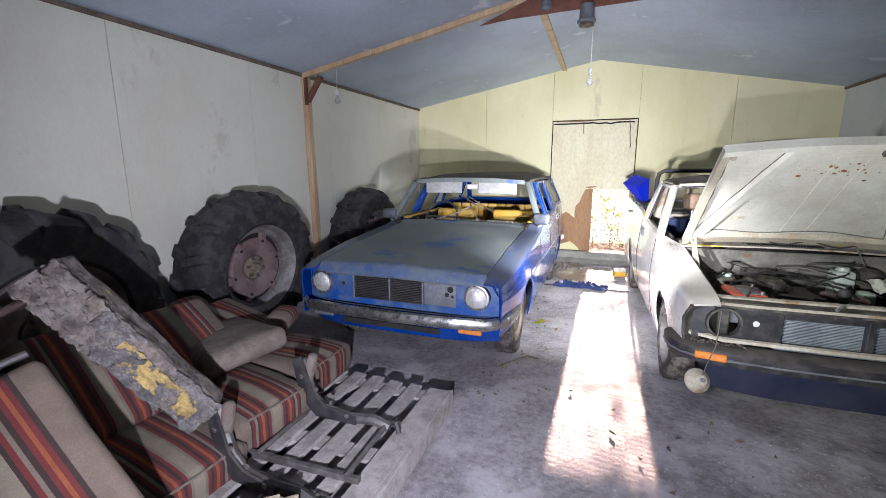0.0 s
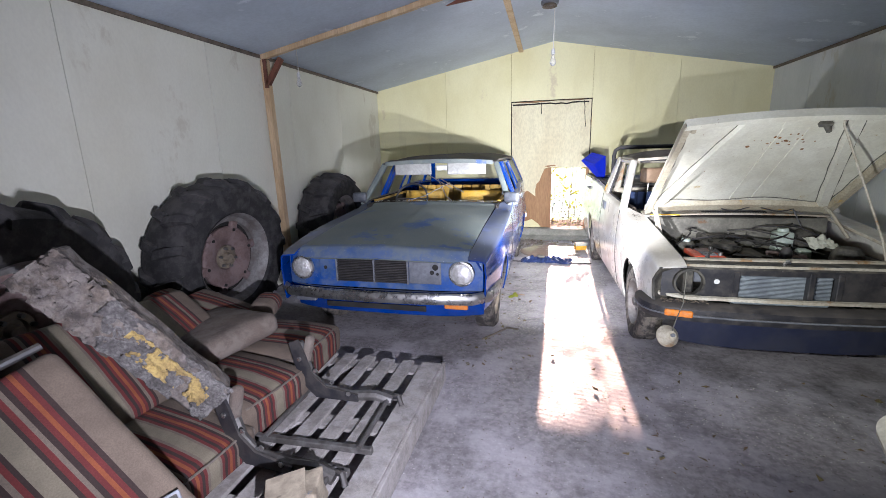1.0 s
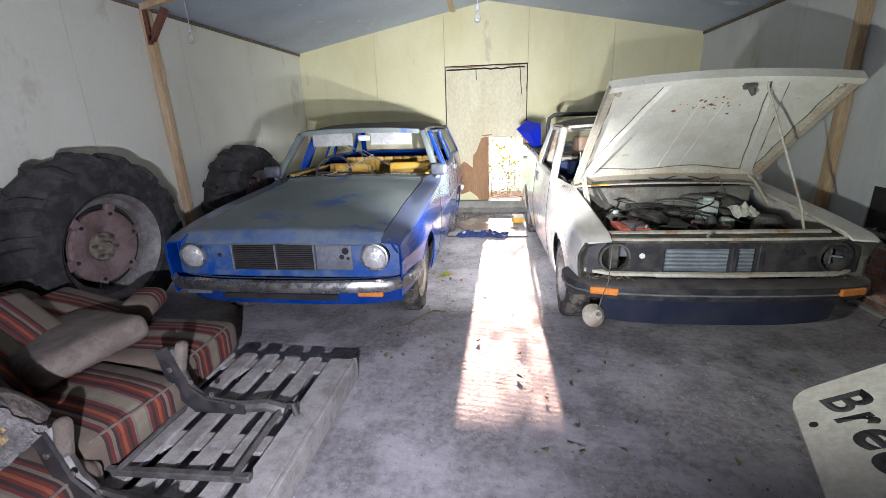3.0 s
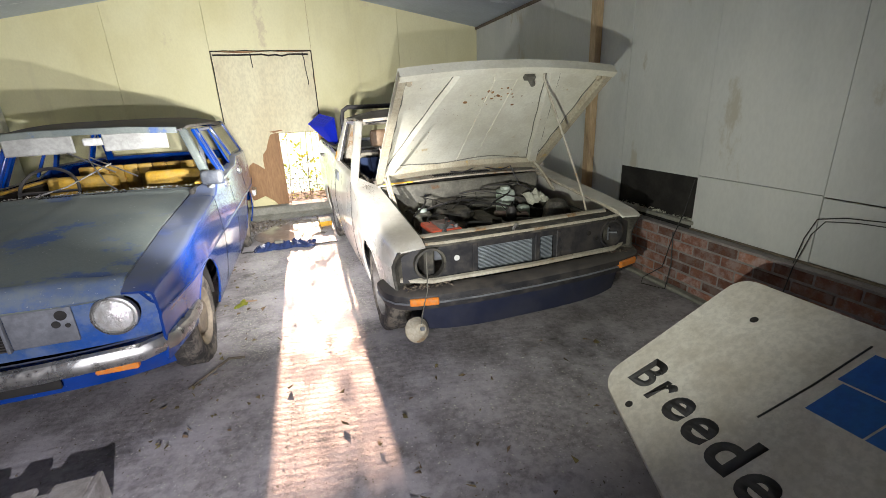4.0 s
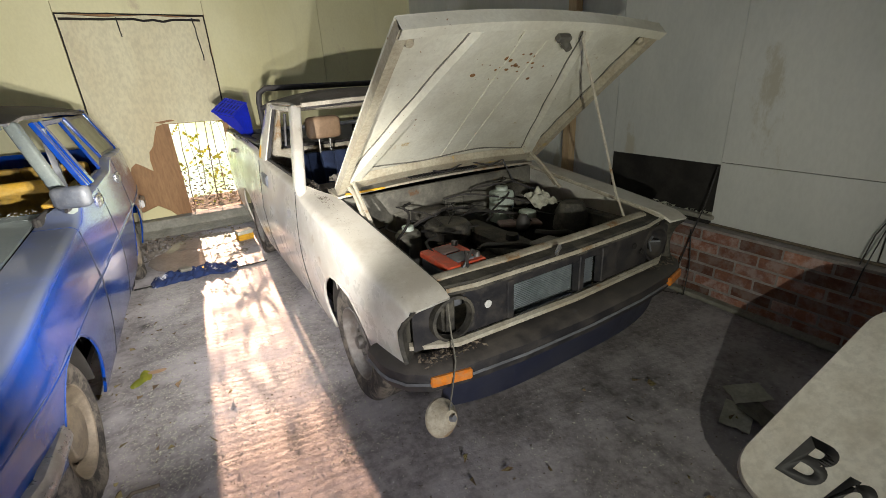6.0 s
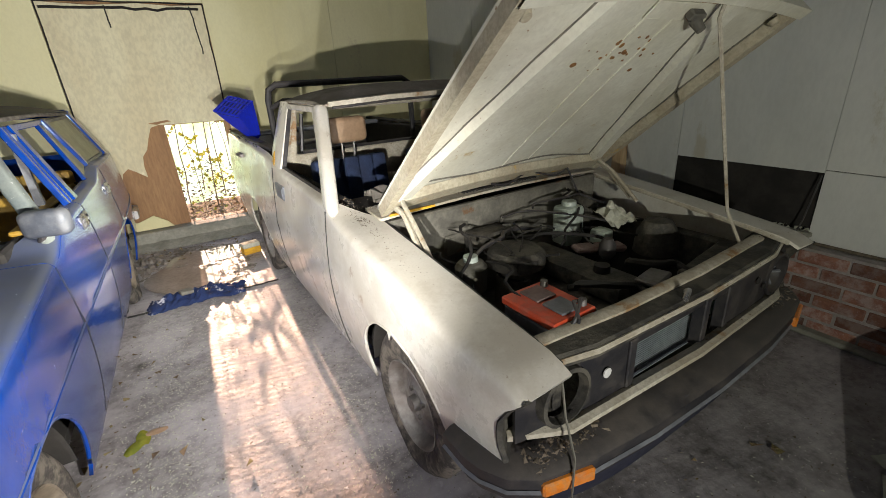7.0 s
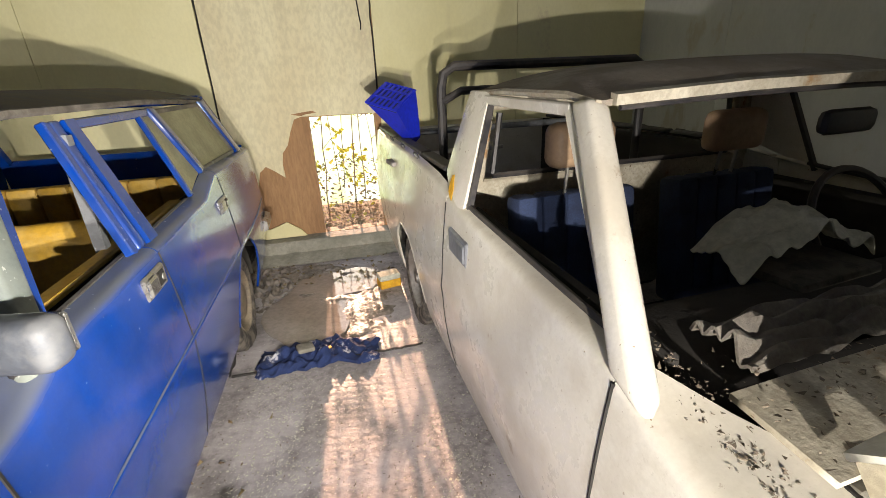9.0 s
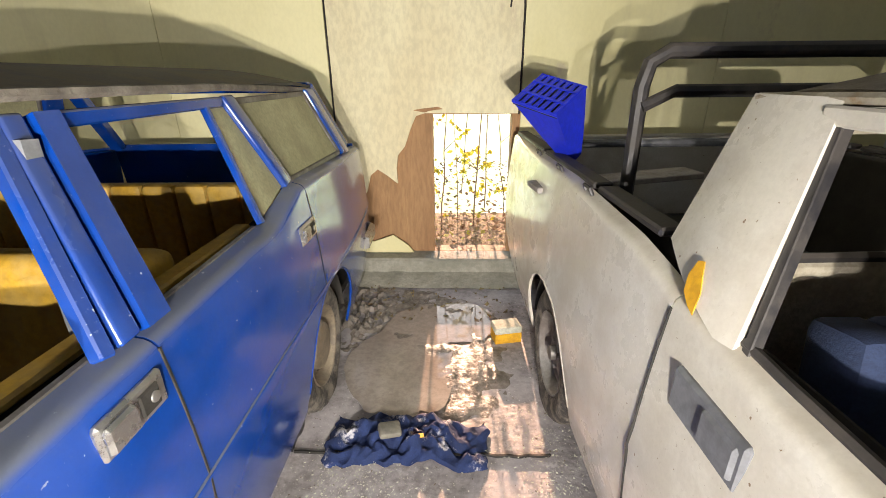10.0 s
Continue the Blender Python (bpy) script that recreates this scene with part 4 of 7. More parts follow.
# cabin
part("floor_pan", boxed((-0.70, 0.35, 0.20), (0.70, 3.44, 0.24)), "lining", car)
part("subframe", boxed((-0.40, -0.45, 0.24), (0.40, 0.36, 0.30), 0.02), "bay", car)
part("bulkhead", boxed((-0.66, 0.78, 0.24), (0.66, 0.82, 0.88)), "lining", car)
bm = boxed((-0.67, 0.86, 0.70), (0.67, 1.10, 0.895), 0.04, seg=3)
part("dashboard", bm, "lining", car)
sw = bmesh.new()
ring = Matrix.Translation((-0.34, 1.20, 0.93)) @ Matrix.Rotation(radians(62), 4, "X")
tube(sw, [ring @ Vector((0.185 * math.cos(a), 0.185 * math.sin(a), 0)) for a in np.linspace(0, 2 * math.pi, 33)], 0.012, 8)
tube(sw, [ring @ Vector((-0.185, 0, 0)), ring @ Vector((0.185, 0, 0))], 0.010, 6)
part("steering_wheel", sw, "bumper", car, "black steering wheel")
for x in (-0.36, 0.36):
    st = part("front_seat", seat_cushion((x - 0.25, 1.22, 0.36), (x + 0.25, 1.70, 0.56)), "yellow", car, "yellow vinyl front seat")
    bm = bmesh.new()
    box(bm, (x - 0.25, 1.66, 0.50), (x + 0.25, 1.80, 0.98), 0.04, Matrix.Translation((0, 1.7, 0.5)) @ Matrix.Rotation(radians(-12), 4, "X") @ Matrix.Translation((0, -1.7, -0.5)), 3)
    part("backrest", bm, "yellow", st)
part("rear_seat", seat_cushion((-0.64, 2.02, 0.34), (0.64, 2.50, 0.56)), "yellow", car, "yellow vinyl rear bench")
rbk = part("rear_backrest", boxed((-0.64, 2.46, 0.5), (0.64, 2.56, 0.975), 0.02, seg=2), "yellow", car, "fluted yellow vinyl backrest")
for i in range(10):
    part("flute", boxed((-0.64 + i * 0.128, 2.44, 0.5), (-0.514 + i * 0.128, 2.50, 0.985), 0.02, seg=2), "yellow", rbk)
for xa, xb_ in ((-0.50, -0.08), (0.10, 0.52)):
    part("sun_visor", boxed((xa, 1.13, 1.20), (xb_, 1.15, 1.325), 0.008), "visor", car, "pale sun visor folded down")
part("rear_view_mirror", boxed((-0.03, 1.14, 1.245), (0.10, 1.165, 1.30), 0.01), "white", car)
bm = bmesh.new()
tube(bm, [(0.66, 1.52, 1.28), (0.67, 1.5, 0.95), (0.64, 1.55, 0.6)], 0.022, 4)
part("seat_belt", bm, "grey_metal", car)


# ---- cream pickup ----
pk = Shape([(-0.72, 0.69), (-0.615, 0.722), (-0.56, 0.748), (0.0, 0.82), (0.5, 0.885), (0.64, 0.93), (1.4, 0.965), (1.62, 0.985), (1.85, 1.015), (2.4, 1.035), (3.8, 1.03)],
           [(-0.8, 0.635), (0.45, 0.645), (0.62, 0.755), (1.6, 0.77), (1.75, 0.765), (4.0, 0.735)], w=0.83, nose=0.05, tail=0.03, tail_at=2.8)


def wing_edge(z):
    """Front edge of the pickup's wing by height: a lip over the lamp, scooped back round it."""
    return float(np.interp(z, [0.37, 0.44, 0.48, 0.52, 0.57, 0.62, 0.66, 0.69, 0.71], [-0.50, -0.545, -0.55, -0.535, -0.528, -0.54, -0.563, -0.592, -0.615]))


ARCH_P = [(0.0, 0.28, 0.335), (2.44, 0.28, 0.335)]
PK = pose(1.94, 3.825, 0, 0, 0, 2.4)
pickup = thing("pickup_truck", PK, "grubby cream pickup truck with its bonnet propped open", "pickup truck")
for side in (-1, 1):
    bm = flank(pk, -0.615, 0.62, side, ARCH_P)
    for v in bm.verts:
        if v.co.y < -0.36:
            v.co.y = -0.36 + (v.co.y + 0.36) * (wing_edge(v.co.z) + 0.36) / -0.255
    part("front_wing", bm, "cream", pickup, solid=0.012)
    d = part("cab_door", flank(pk, 0.624, 1.622, side), "cream", pickup, solid=0.012)
    x = side * (pk.hw(1.45, 0.84) + 0.002)
    h = part("door_handle", boxed((x - 0.010, 1.35, 0.795), (x + 0.010, 1.545, 0.885), 0.006), "grey_metal", d, "dull grey recessed door handle")
    part("flap", boxed((x + side * 0.010 - 0.006, 1.362, 0.808), (x + side * 0.010 + 0.006, 1.45, 0.872), 0.006), "grey_metal", h)
    part("bed_side", flank(pk, 1.626, 3.68, side, ARCH_P), "cream", pickup, solid=0.012)
    for yc, zc, ra in ARCH_P:
        part("wheel_arch", arch_lip(pk, yc, zc, ra, side), "cream", pickup)
        part("arch_liner", arch_liner(yc, zc, ra, side), "lining", pickup)
        wheel(pickup, side * 0.715, yc, side, zc=0.272, cap=False, squash=0.004)
    xb, xt = side * 0.785, side * 0.648

    def at(y, z, o=0.0):
        k = (z - 0.93) / (1.32 - 0.93)
        return (xb + (xt - xb) * k + side * o, y, z)

    part("windscreen_pillar", pillar([at(0.535, 0.885), at(0.632, 0.905), at(1.035, 1.315), at(0.960, 1.325)], 0.062, 0.016), "cream", pickup)
    bm = bmesh.new()
    beam(bm, at(0.63, 0.925, 0.004), at(1.045, 1.30, 0.004), 0.03, 0.028, (0, 1, 0), 0.004)
    beam(bm, at(1.04, 1.303, 0.004), at(1.58, 1.308, 0.004), 0.03, 0.028, (0, 0, 1), 0.004)
    part("door_frame", bm, "cream", pickup)
    bm = bmesh.new()
    beam(bm, at(1.452, 0.95), at(1.55, 1.30), 0.018, 0.02, (0, 1, 0), 0.002)
    tube(bm, [(side * (pk.xin(y) + 0.002), y, pk.zt(y) + 0.004) for y in np.linspace(0.65, 1.48, 10)], 0.010, 6)
    part("window_seal", bm, "bumper", pickup)
    bm = bmesh.new()
    grid(bm, lambda u, v: Vector(at(1.465 + 0.095 * v + (0.285 - 0.095 * v) * u, 0.945 + 0.385 * v + 0.10 * u * (1 - v), 0.022 * math.sin(math.pi * (0.15 + 0.75 * u)) * (1 - 0.5 * v))), 10, 10)
    part("cab_corner", bm, "cream", pickup, solid=0.02)
    part("drip_rail", tube(bmesh.new(), [at(0.955, 1.318, 0.008), at(1.08, 1.333, 0.008), at(1.45, 1.335, 0.008), at(1.74, 1.325, 0.008)], 0.010, 6), "cream_dirty", pickup)
    # bed
    part("bed_inner_panel", boxed((min(side * 0.70, side * 0.675), 1.78, 0.5), (max(side * 0.70, side * 0.675), 3.66, 1.02)), "lining", pickup)
    bm = bmesh.new()
    for a, b in ((1.80, 2.20), (2.24, 2.90), (2.95, 3.64)):
        box(bm, (side * 0.725 - 0.035, a, 1.03), (side * 0.725 + 0.03, b, 1.052), 0.006)
    part("bed_rail", bm, "bumper", pickup, "grimy black rail capping")
    for y in (2.22, 2.55, 2.92):
        part("tie_hook", tube(bmesh.new(), [(side * 0.775, y - 0.03, 1.02), (side * 0.785, y - 0.03, 1.045), (side * 0.785, y + 0.03, 1.045), (side * 0.775, y + 0.03, 1.02)], 0.006, 6), "bumper", pickup)
    part("door_card", boxed((min(side * 0.70, side * 0.675), 0.62, 0.28), (max(side * 0.70, side * 0.675), 1.62, 0.925), 0.01), "lining", pickup)

# filler patch at the foot of the cab corner
bm = bmesh.new()
pts = [(1.515, 0.955), (1.545, 0.965), (1.585, 0.985), (1.605, 1.02), (1.60, 1.055), (1.578, 1.06), (1.555, 1.03), (1.53, 1.0)]
vs = []
for y, z in ((1.565 + (p - 1.565) * 0.66, 1.02 + (q - 1.02) * 0.8) for p, q in pts):
    k = (z - 0.93) / 0.39
    v = max(0.0, (z - 0.945) / 0.385)
    u = (y - 1.465 - 0.095 * v) / (0.285 - 0.095 * v)
    vs.append(bm.verts.new((-(0.785 - 0.137 * k) - 0.022 * math.sin(math.pi * (0.15 + 0.75 * u)) * (1 - 0.5 * v) - 0.016, y + 0.03, z + 0.006)))
bm.faces.new(vs)
part("filler_patch", bm, "yellow_paint", pickup, "patch of bright yellow filler", solid=0.002)

# cab roof and back
bm = bmesh.new()


def cab_roof(u, v):
    e = 1 - abs(2 * u - 1) ** 3
    f, t = min(v / 0.3, 1), min((1 - v) / 0.18, 1)
    return Vector((-0.645 + 1.29 * u, 0.93 + 0.83 * v + 0.03 * (2 * u - 1) ** 2 * (1 - v), 1.318 + 0.02 * min(f, t) + 0.062 * e * (0.3 + 0.7 * f ** 0.6) * (0.4 + 0.6 * t ** 0.6)))


grid(bm, cab_roof, 26, 18)
part("cab_roof", bm, "roof_cream", pickup, "cab roof brown with grime", solid=0.014)
part("windscreen_header", sweep(bmesh.new(), [(-0.62, 0.955, 1.31), (-0.3, 0.925, 1.325), (0, 0.918, 1.328), (0.3, 0.925, 1.325), (0.62, 0.955, 1.31)], [(0.014, 0.004), (0.014, 0.026), (-0.012, 0.030), (-0.012, 0.004)]), "cream_dirty", pickup)
bm = bmesh.new()
box(bm, (-0.70, 1.715, 0.40), (0.70, 1.75, 1.0), 0.008)
box(bm, (-0.63, 1.715, 1.26), (0.63, 1.75, 1.335), 0.008)
for s in (-1, 1):
    beam(bm, (s * 0.665, 1.733, 0.98), (s * 0.615, 1.733, 1.30), 0.09, 0.035, (1, 0, 0), 0.008)
part("cab_back", bm, "cream_dirty", pickup)
bm = bmesh.new()
for s in (-1, 1):
    tube(bm, [(s * 0.58, 1.726, 1.02), (s * 0.55, 1.726, 1.25)], 0.012, 6)
tube(bm, [(-0.58, 1.726, 1.01), (0.58, 1.726, 1.01)], 0.012, 6)
part("rear_window_seal", bm, "bumper", pickup)
# nose: slam panel, dark front panel with lamp holes, radiator
bm = bmesh.new()
grid(bm, lambda u, v: Vector((-0.75 + 1.5 * u, -0.575 + 0.04 * (2 * u - 1) ** 4, 0.51 + 0.20 * v)), 60, 9)
dead = [f for f in bm.faces if -0.335 < f.calc_center_median().x < 0.20 and 0.52 < f.calc_center_median().z < 0.675]
bmesh.ops.delete(bm, geom=dead, context="FACES")
pierce(bm, [(-0.60, 0.61, 0.078), (0.60, 0.61, 0.078)])
nose = part("front_panel", bm, "bumper", pickup, "bare black front panel with empty lamp holes", solid=0.012)
for x, z, r in ((-0.45, 0.625, 0.016), (0.42, 0.64, 0.014), (0.48, 0.60, 0.012)):
    part("panel_hole", lathe(bmesh.new(), [(0, 0.004), (r, 0.004), (r, 0)], 16, Matrix.Translation((x, -0.582, z)) @ Matrix.Rotation(radians(90), 4, "X")), "white" if x < 0 else "dark", nose)
for s in (-1, 1):
    m = Matrix.Translation((s * 0.60, -0.552, 0.61)) @ Matrix.Rotation(radians(90), 4, "X")
    part("lamp_ring", lathe(bmesh.new(), [(0.074, 0.0), (0.078, 0.03), (0.090, 0.028), (0.092, 0.0)], 28, m), "bay" if s < 0 else "bumper", pickup)
part("lamp_bowl", lathe(bmesh.new(), [(0.072, 0.01), (0.060, -0.03), (0.03, -0.06), (0, -0.065)], 24, Matrix.Translation((0.60, -0.555, 0.61)) @ Matrix.Rotation(radians(90), 4, "X")), "bumper", pickup)
bm = bmesh.new()
for i in range(3):
    tube(bm, [(0.60 + 0.045 * math.cos(i * 2.1), -0.570, 0.61 + 0.045 * math.sin(i * 2.1)), (0.60, -0.540, 0.61)], 0.006, 5)
part("lamp_bracket", bm, "grey_metal", pickup)
rad = part("radiator", boxed((-0.33, -0.520, 0.46), (0.20, -0.480, 0.68), 0.004), "silver", pickup, "silver finned radiator")
for i in range(24):
    part("fin", boxed((-0.325, -0.532, 0.475 + i * 0.0084), (0.195, -0.520, 0.479 + i * 0.0084)), "silver", rad)
for x in (-0.34, 0.06, 0.205):
    part("upright", boxed((x - 0.016, -0.588, 0.50), (x + 0.016, -0.545, 0.69), 0.004), "bumper", nose)
part("white_bottle", boxed((0.225, -0.550, 0.53), (0.275, -0.500, 0.67), 0.012), "tank", pickup)
bm = bmesh.new()
sweep(bm, [(-0.72, -0.520, 0.715), (-0.5, -0.575, 0.722), (0, -0.592, 0.726), (0.5, -0.575, 0.722), (0.72, -0.520, 0.715)], [(0.012, -0.02), (0.016, 0.004), (0.0, 0.016), (-0.09, 0.018), (-0.12, -0.02), (-0.06, -0.006)])
part("slam_panel", bm, "bay", pickup, "dirty dark slam panel")
part("panel_lip", tube(bmesh.new(), [(-0.72, -0.532, 0.715), (-0.5, -0.588, 0.724), (0, -0.606, 0.728), (0.5, -0.588, 0.724), (0.72, -0.532, 0.715)], 0.009, 6), "cream_dirty", pickup)
bm = bmesh.new()
sweep(bm, [(-0.755, -0.510, 0.522), (-0.6, -0.588, 0.520), (0, -0.610, 0.520), (0.6, -0.588, 0.520), (0.755, -0.510, 0.522)], [(0.016, -0.012), (0.018, 0.006), (0.0, 0.012), (-0.03, 0.0), (-0.03, -0.014)])
part("lower_rail", bm, "cream_dirty", pickup)
for s in (-1, 1):
    bm = bmesh.new()
    rows = []
    for z in np.linspace(0.46, 0.715, 14):
        y = wing_edge(z)
        rows.append([bm.verts.new((s * (pk.hw(y, z) - a), y + b, z)) for a, b in ((0.0, 0.0), (0.014, -0.004), (0.05, 0.03), (0.10, 0.045))])
    for a, b in zip(rows, rows[1:]):
        for q in range(3):
            bm.faces.new((a[q], b[q], b[q + 1], a[q + 1]))
    part("lamp_surround", bm, "bay", pickup, "dark return edge round the empty lamp hole", solid=0.006)
bm = bmesh.new()
sweep(bm, [(-0.63, -0.482, 0.735), (-0.3, -0.512, 0.743), (0.1, -0.518, 0.745), (0.6, -0.49, 0.738)], [(0.014, -0.02), (0.018, 0.008), (0.0, 0.016), (-0.022, 0.012), (-0.026, -0.02)])
part("slam_rail", bm, "cream_dirty", pickup, "pale rear rail of the slam panel")
random.seed(31)
bm = bmesh.new()
for i in range(260):
    x = random.choice((-1, 1, -1)) * random.uniform(0.50, 0.76)
    p = Vector((x, random.uniform(-0.64, -0.57), 0.492 + random.uniform(0, 0.012)))
    w = random.uniform(0.003, 0.012)
    vs = [bm.verts.new(p + Vector((random.uniform(-w, w), random.uniform(-w, w), random.uniform(0, w)))) for _ in range(4)]
    for q in ((0, 1, 2), (0, 1, 3), (0, 2, 3), (1, 2, 3)):
        bm.faces.new([vs[k] for k in q])
tagged(part("bumper_debris", bm, "bark", pickup), kind="stuff")
bp = [(-0.85, -0.36), (-0.85, -0.46), (-0.84, -0.51), (-0.805, -0.575), (-0.74, -0.622), (-0.60, -0.655), (-0.35, -0.68), (0, -0.69)]
bp = [(x, y, 0.435) for x, y in bp + [(-x, y) for x, y in bp[-2::-1]]]
bump = part("front_bumper", sweep(bmesh.new(), bp, [(-0.05, -0.055), (0.0, -0.052), (0.010, -0.02), (0.006, -0.005), (0.014, 0.0), (0.012, 0.03), (-0.01, 0.046), (-0.09, 0.052)]), "bumper", pickup, "thick black plastic bumper coated in dust")
part("bumper_strip", sweep(bmesh.new(), [(x, y, 0.42) for x, y, z in bp], [(0.010, -0.006), (0.018, 0.0), (0.010, 0.006)]), "grey_metal", bump)
for xa, xb_ in ((-0.715, -0.53), (0.53, 0.715)):
    cx = (xa + xb_) / 2
    m = Matrix.Translation((cx * 1.075, -0.652, 0.434)) @ Matrix.Rotation(math.copysign(radians(14), cx), 4, "Z")
    part("indicator", boxed((-0.078, -0.014, -0.021), (0.078, 0.02, 0.021), 0.006, m), "amber", bump, "amber indicator lens set in the bumper")
bm = bmesh.new()
grid(bm, lambda u, v: Vector((-0.66 + 1.32 * u, -0.650 + 0.06 * (2 * u - 1) ** 4 + 0.05 * (1 - v), 0.20 + 0.20 * v + 0.02 * abs(2 * u - 1) ** 3 * (1 - v))), 30, 6)
part("front_valance", bm, "navy", pickup, "dark plastic air dam", solid=0.012)
# engine bay
for s in (-1, 1):
    part("inner_wing", boxed((min(s * 0.56, s * 0.62), -0.53, 0.40), (max(s * 0.56, s * 0.62), 0.42, 0.70), 0.01), "bay", pickup)
    bm = bmesh.new()
    tube(bm, [(s * 0.638, y, pk.zt(y) - 0.004) for y in np.linspace(-0.58, 0.46, 10)], 0.010, 6)
    part("wing_gutter", bm, "dark" if s < 0 else "cream_dirty", pickup)
bw = part("bulkhead", boxed((-0.64, 0.36, 0.40), (0.64, 0.40, 0.875), 0.01), "bay_wall", pickup, "dirty engine bulkhead")
for x, z, w, hh in ((-0.30, 0.70, 0.16, 0.10), (0.02, 0.72, 0.14, 0.12), (0.38, 0.70, 0.14, 0.10)):
    part("pressing", boxed((x - w / 2, 0.345, z - hh / 2), (x + w / 2, 0.362, z + hh / 2), 0.01), "bay_wall", bw)
part("bay_floor", boxed((-0.62, -0.50, 0.30), (0.62, 0.40, 0.36)), "bay", pickup)
bm = bmesh.new()
grid(bm, lambda u, v: Vector((-0.66 + 1.32 * u, 0.38 + 0.16 * v, 0.885 + 0.018 * (1 - (2 * u - 1) ** 2) + 0.012 * v)), 24, 5)
sc = part("scuttle", bm, "cream_dirty", pickup, "rusty scuttle panel", solid=0.012)
bm = bmesh.new()
for i in range(26):
    box(bm, (-0.22 + i * 0.018, 0.41, 0.91), (-0.212 + i * 0.018, 0.47, 0.918))
part("scuttle_grille", bm, "dark", sc)
part("yellow_stain", boxed((-0.62, 0.375, 0.892), (-0.40, 0.384, 0.902)), "yellow_paint", sc)
bm = boxed((-0.20, -0.42, 0.36), (0.16, 0.25, 0.60), 0.03)
rough_up(bm, 0.02, 9)
eng = part("engine", bm, "bay", pickup, "engine block thick with grease")
part("rocker_cover", boxed((-0.10, -0.36, 0.60), (0.06, 0.18, 0.68), 0.025, seg=2), "bay", eng)
part("filler_cap", lathe(bmesh.new(), [(0, 0.03), (0.03, 0.028), (0.032, 0)], 16, Matrix.Translation((-0.02, -0.22, 0.68))), "dark", eng)
part("air_filter", lathe(bmesh.new(), [(0, 0.05), (0.10, 0.048), (0.12, 0.03), (0.12, -0.02), (0.05, -0.04)], 24, Matrix.Translation((-0.22, 0.05, 0.70))), "bay", eng)
part("rusty_bracket", boxed((0.02, -0.02, 0.67), (0.26, 0.06, 0.70), 0.01, pose(0, 0, 0, 0, 4, -20)), "rim", eng)
bat = part("battery", boxed((-0.54, -0.465, 0.58), (-0.37, -0.245, 0.728), 0.008), "grey_metal", pickup, "car battery with an orange-red top")
part("battery_lid", boxed((-0.545, -0.47, 0.728), (-0.365, -0.24, 0.756), 0.006), "red", bat)
for a, b in ((-0.455, -0.355), (-0.355, -0.255)):
    part("vent_cap", boxed((-0.49, a + 0.005, 0.756), (-0.41, b - 0.01, 0.764), 0.003), "rim" if b > -0.3 else "grey_metal", bat)
for y in (-0.435, -0.275):
    part("terminal", lathe(bmesh.new(), [(0, 0.02), (0.012, 0.02), (0.014, 0)], 12, Matrix.Translation((-0.39, y, 0.756))), "steel", bat)
for k in range(2):
    part("battery_lead", tube(bmesh.new(), [(-0.39, -0.435, 0.77), (-0.43 - 0.03 * k, -0.46, 0.80), (-0.48, -0.49 - 0.01 * k, 0.77), (-0.52 + 0.05 * k, -0.485, 0.71)], 0.006, 6), "bumper", bat)
tk = part("washer_bottle", boxed((0.21, 0.16, 0.60), (0.33, 0.27, 0.80), 0.022, seg=2), "tank", pickup, "milky plastic washer bottle")
part("cap", lathe(bmesh.new(), [(0, 0.022), (0.035, 0.02), (0.038, 0)], 18, Matrix.Translation((0.27, 0.215, 0.80))), "tank", tk)
part("coolant_bottle", boxed((0.30, 0.02, 0.60), (0.38, 0.11, 0.70), 0.02, seg=2), "tank", pickup)
bm = bmesh.new()
grid(bm, lambda u, v: Vector((0.36 + 0.17 * u, 0.0 + 0.14 * v, 0.72 + 0.05 * v + 0.04 * noise.noise(Vector((u * 5, v * 5, 7))))), 10, 8)
part("crumpled_paper", bm, "rag", pickup, "crumpled white sheet", smooth=10, solid=0.003)
br = part("brake_reservoir", lathe(bmesh.new(), [(0.06, -0.12), (0.065, -0.02), (0.05, 0.0), (0.03, 0.005)], 20, Matrix.Translation((-0.43, 0.08, 0.735))), "bay_wall", pickup)
part("cap", lathe(bmesh.new(), [(0, 0.03), (0.032, 0.028), (0.034, 0)], 16, Matrix.Translation((-0.43, 0.08, 0.738)) @ Matrix.Diagonal((0.9, 0.9, 0.8, 1))), "tank", br)
part("suspension_top", lathe(bmesh.new(), [(0, 0.06), (0.06, 0.05), (0.09, 0.0), (0.10, -0.10)], 24, Matrix.Translation((0.50, -0.12, 0.70))), "bay", pickup)
part("heater_box", boxed((-0.28, 0.24, 0.60), (-0.08, 0.35, 0.76), 0.02, seg=2), "bay", pickup)
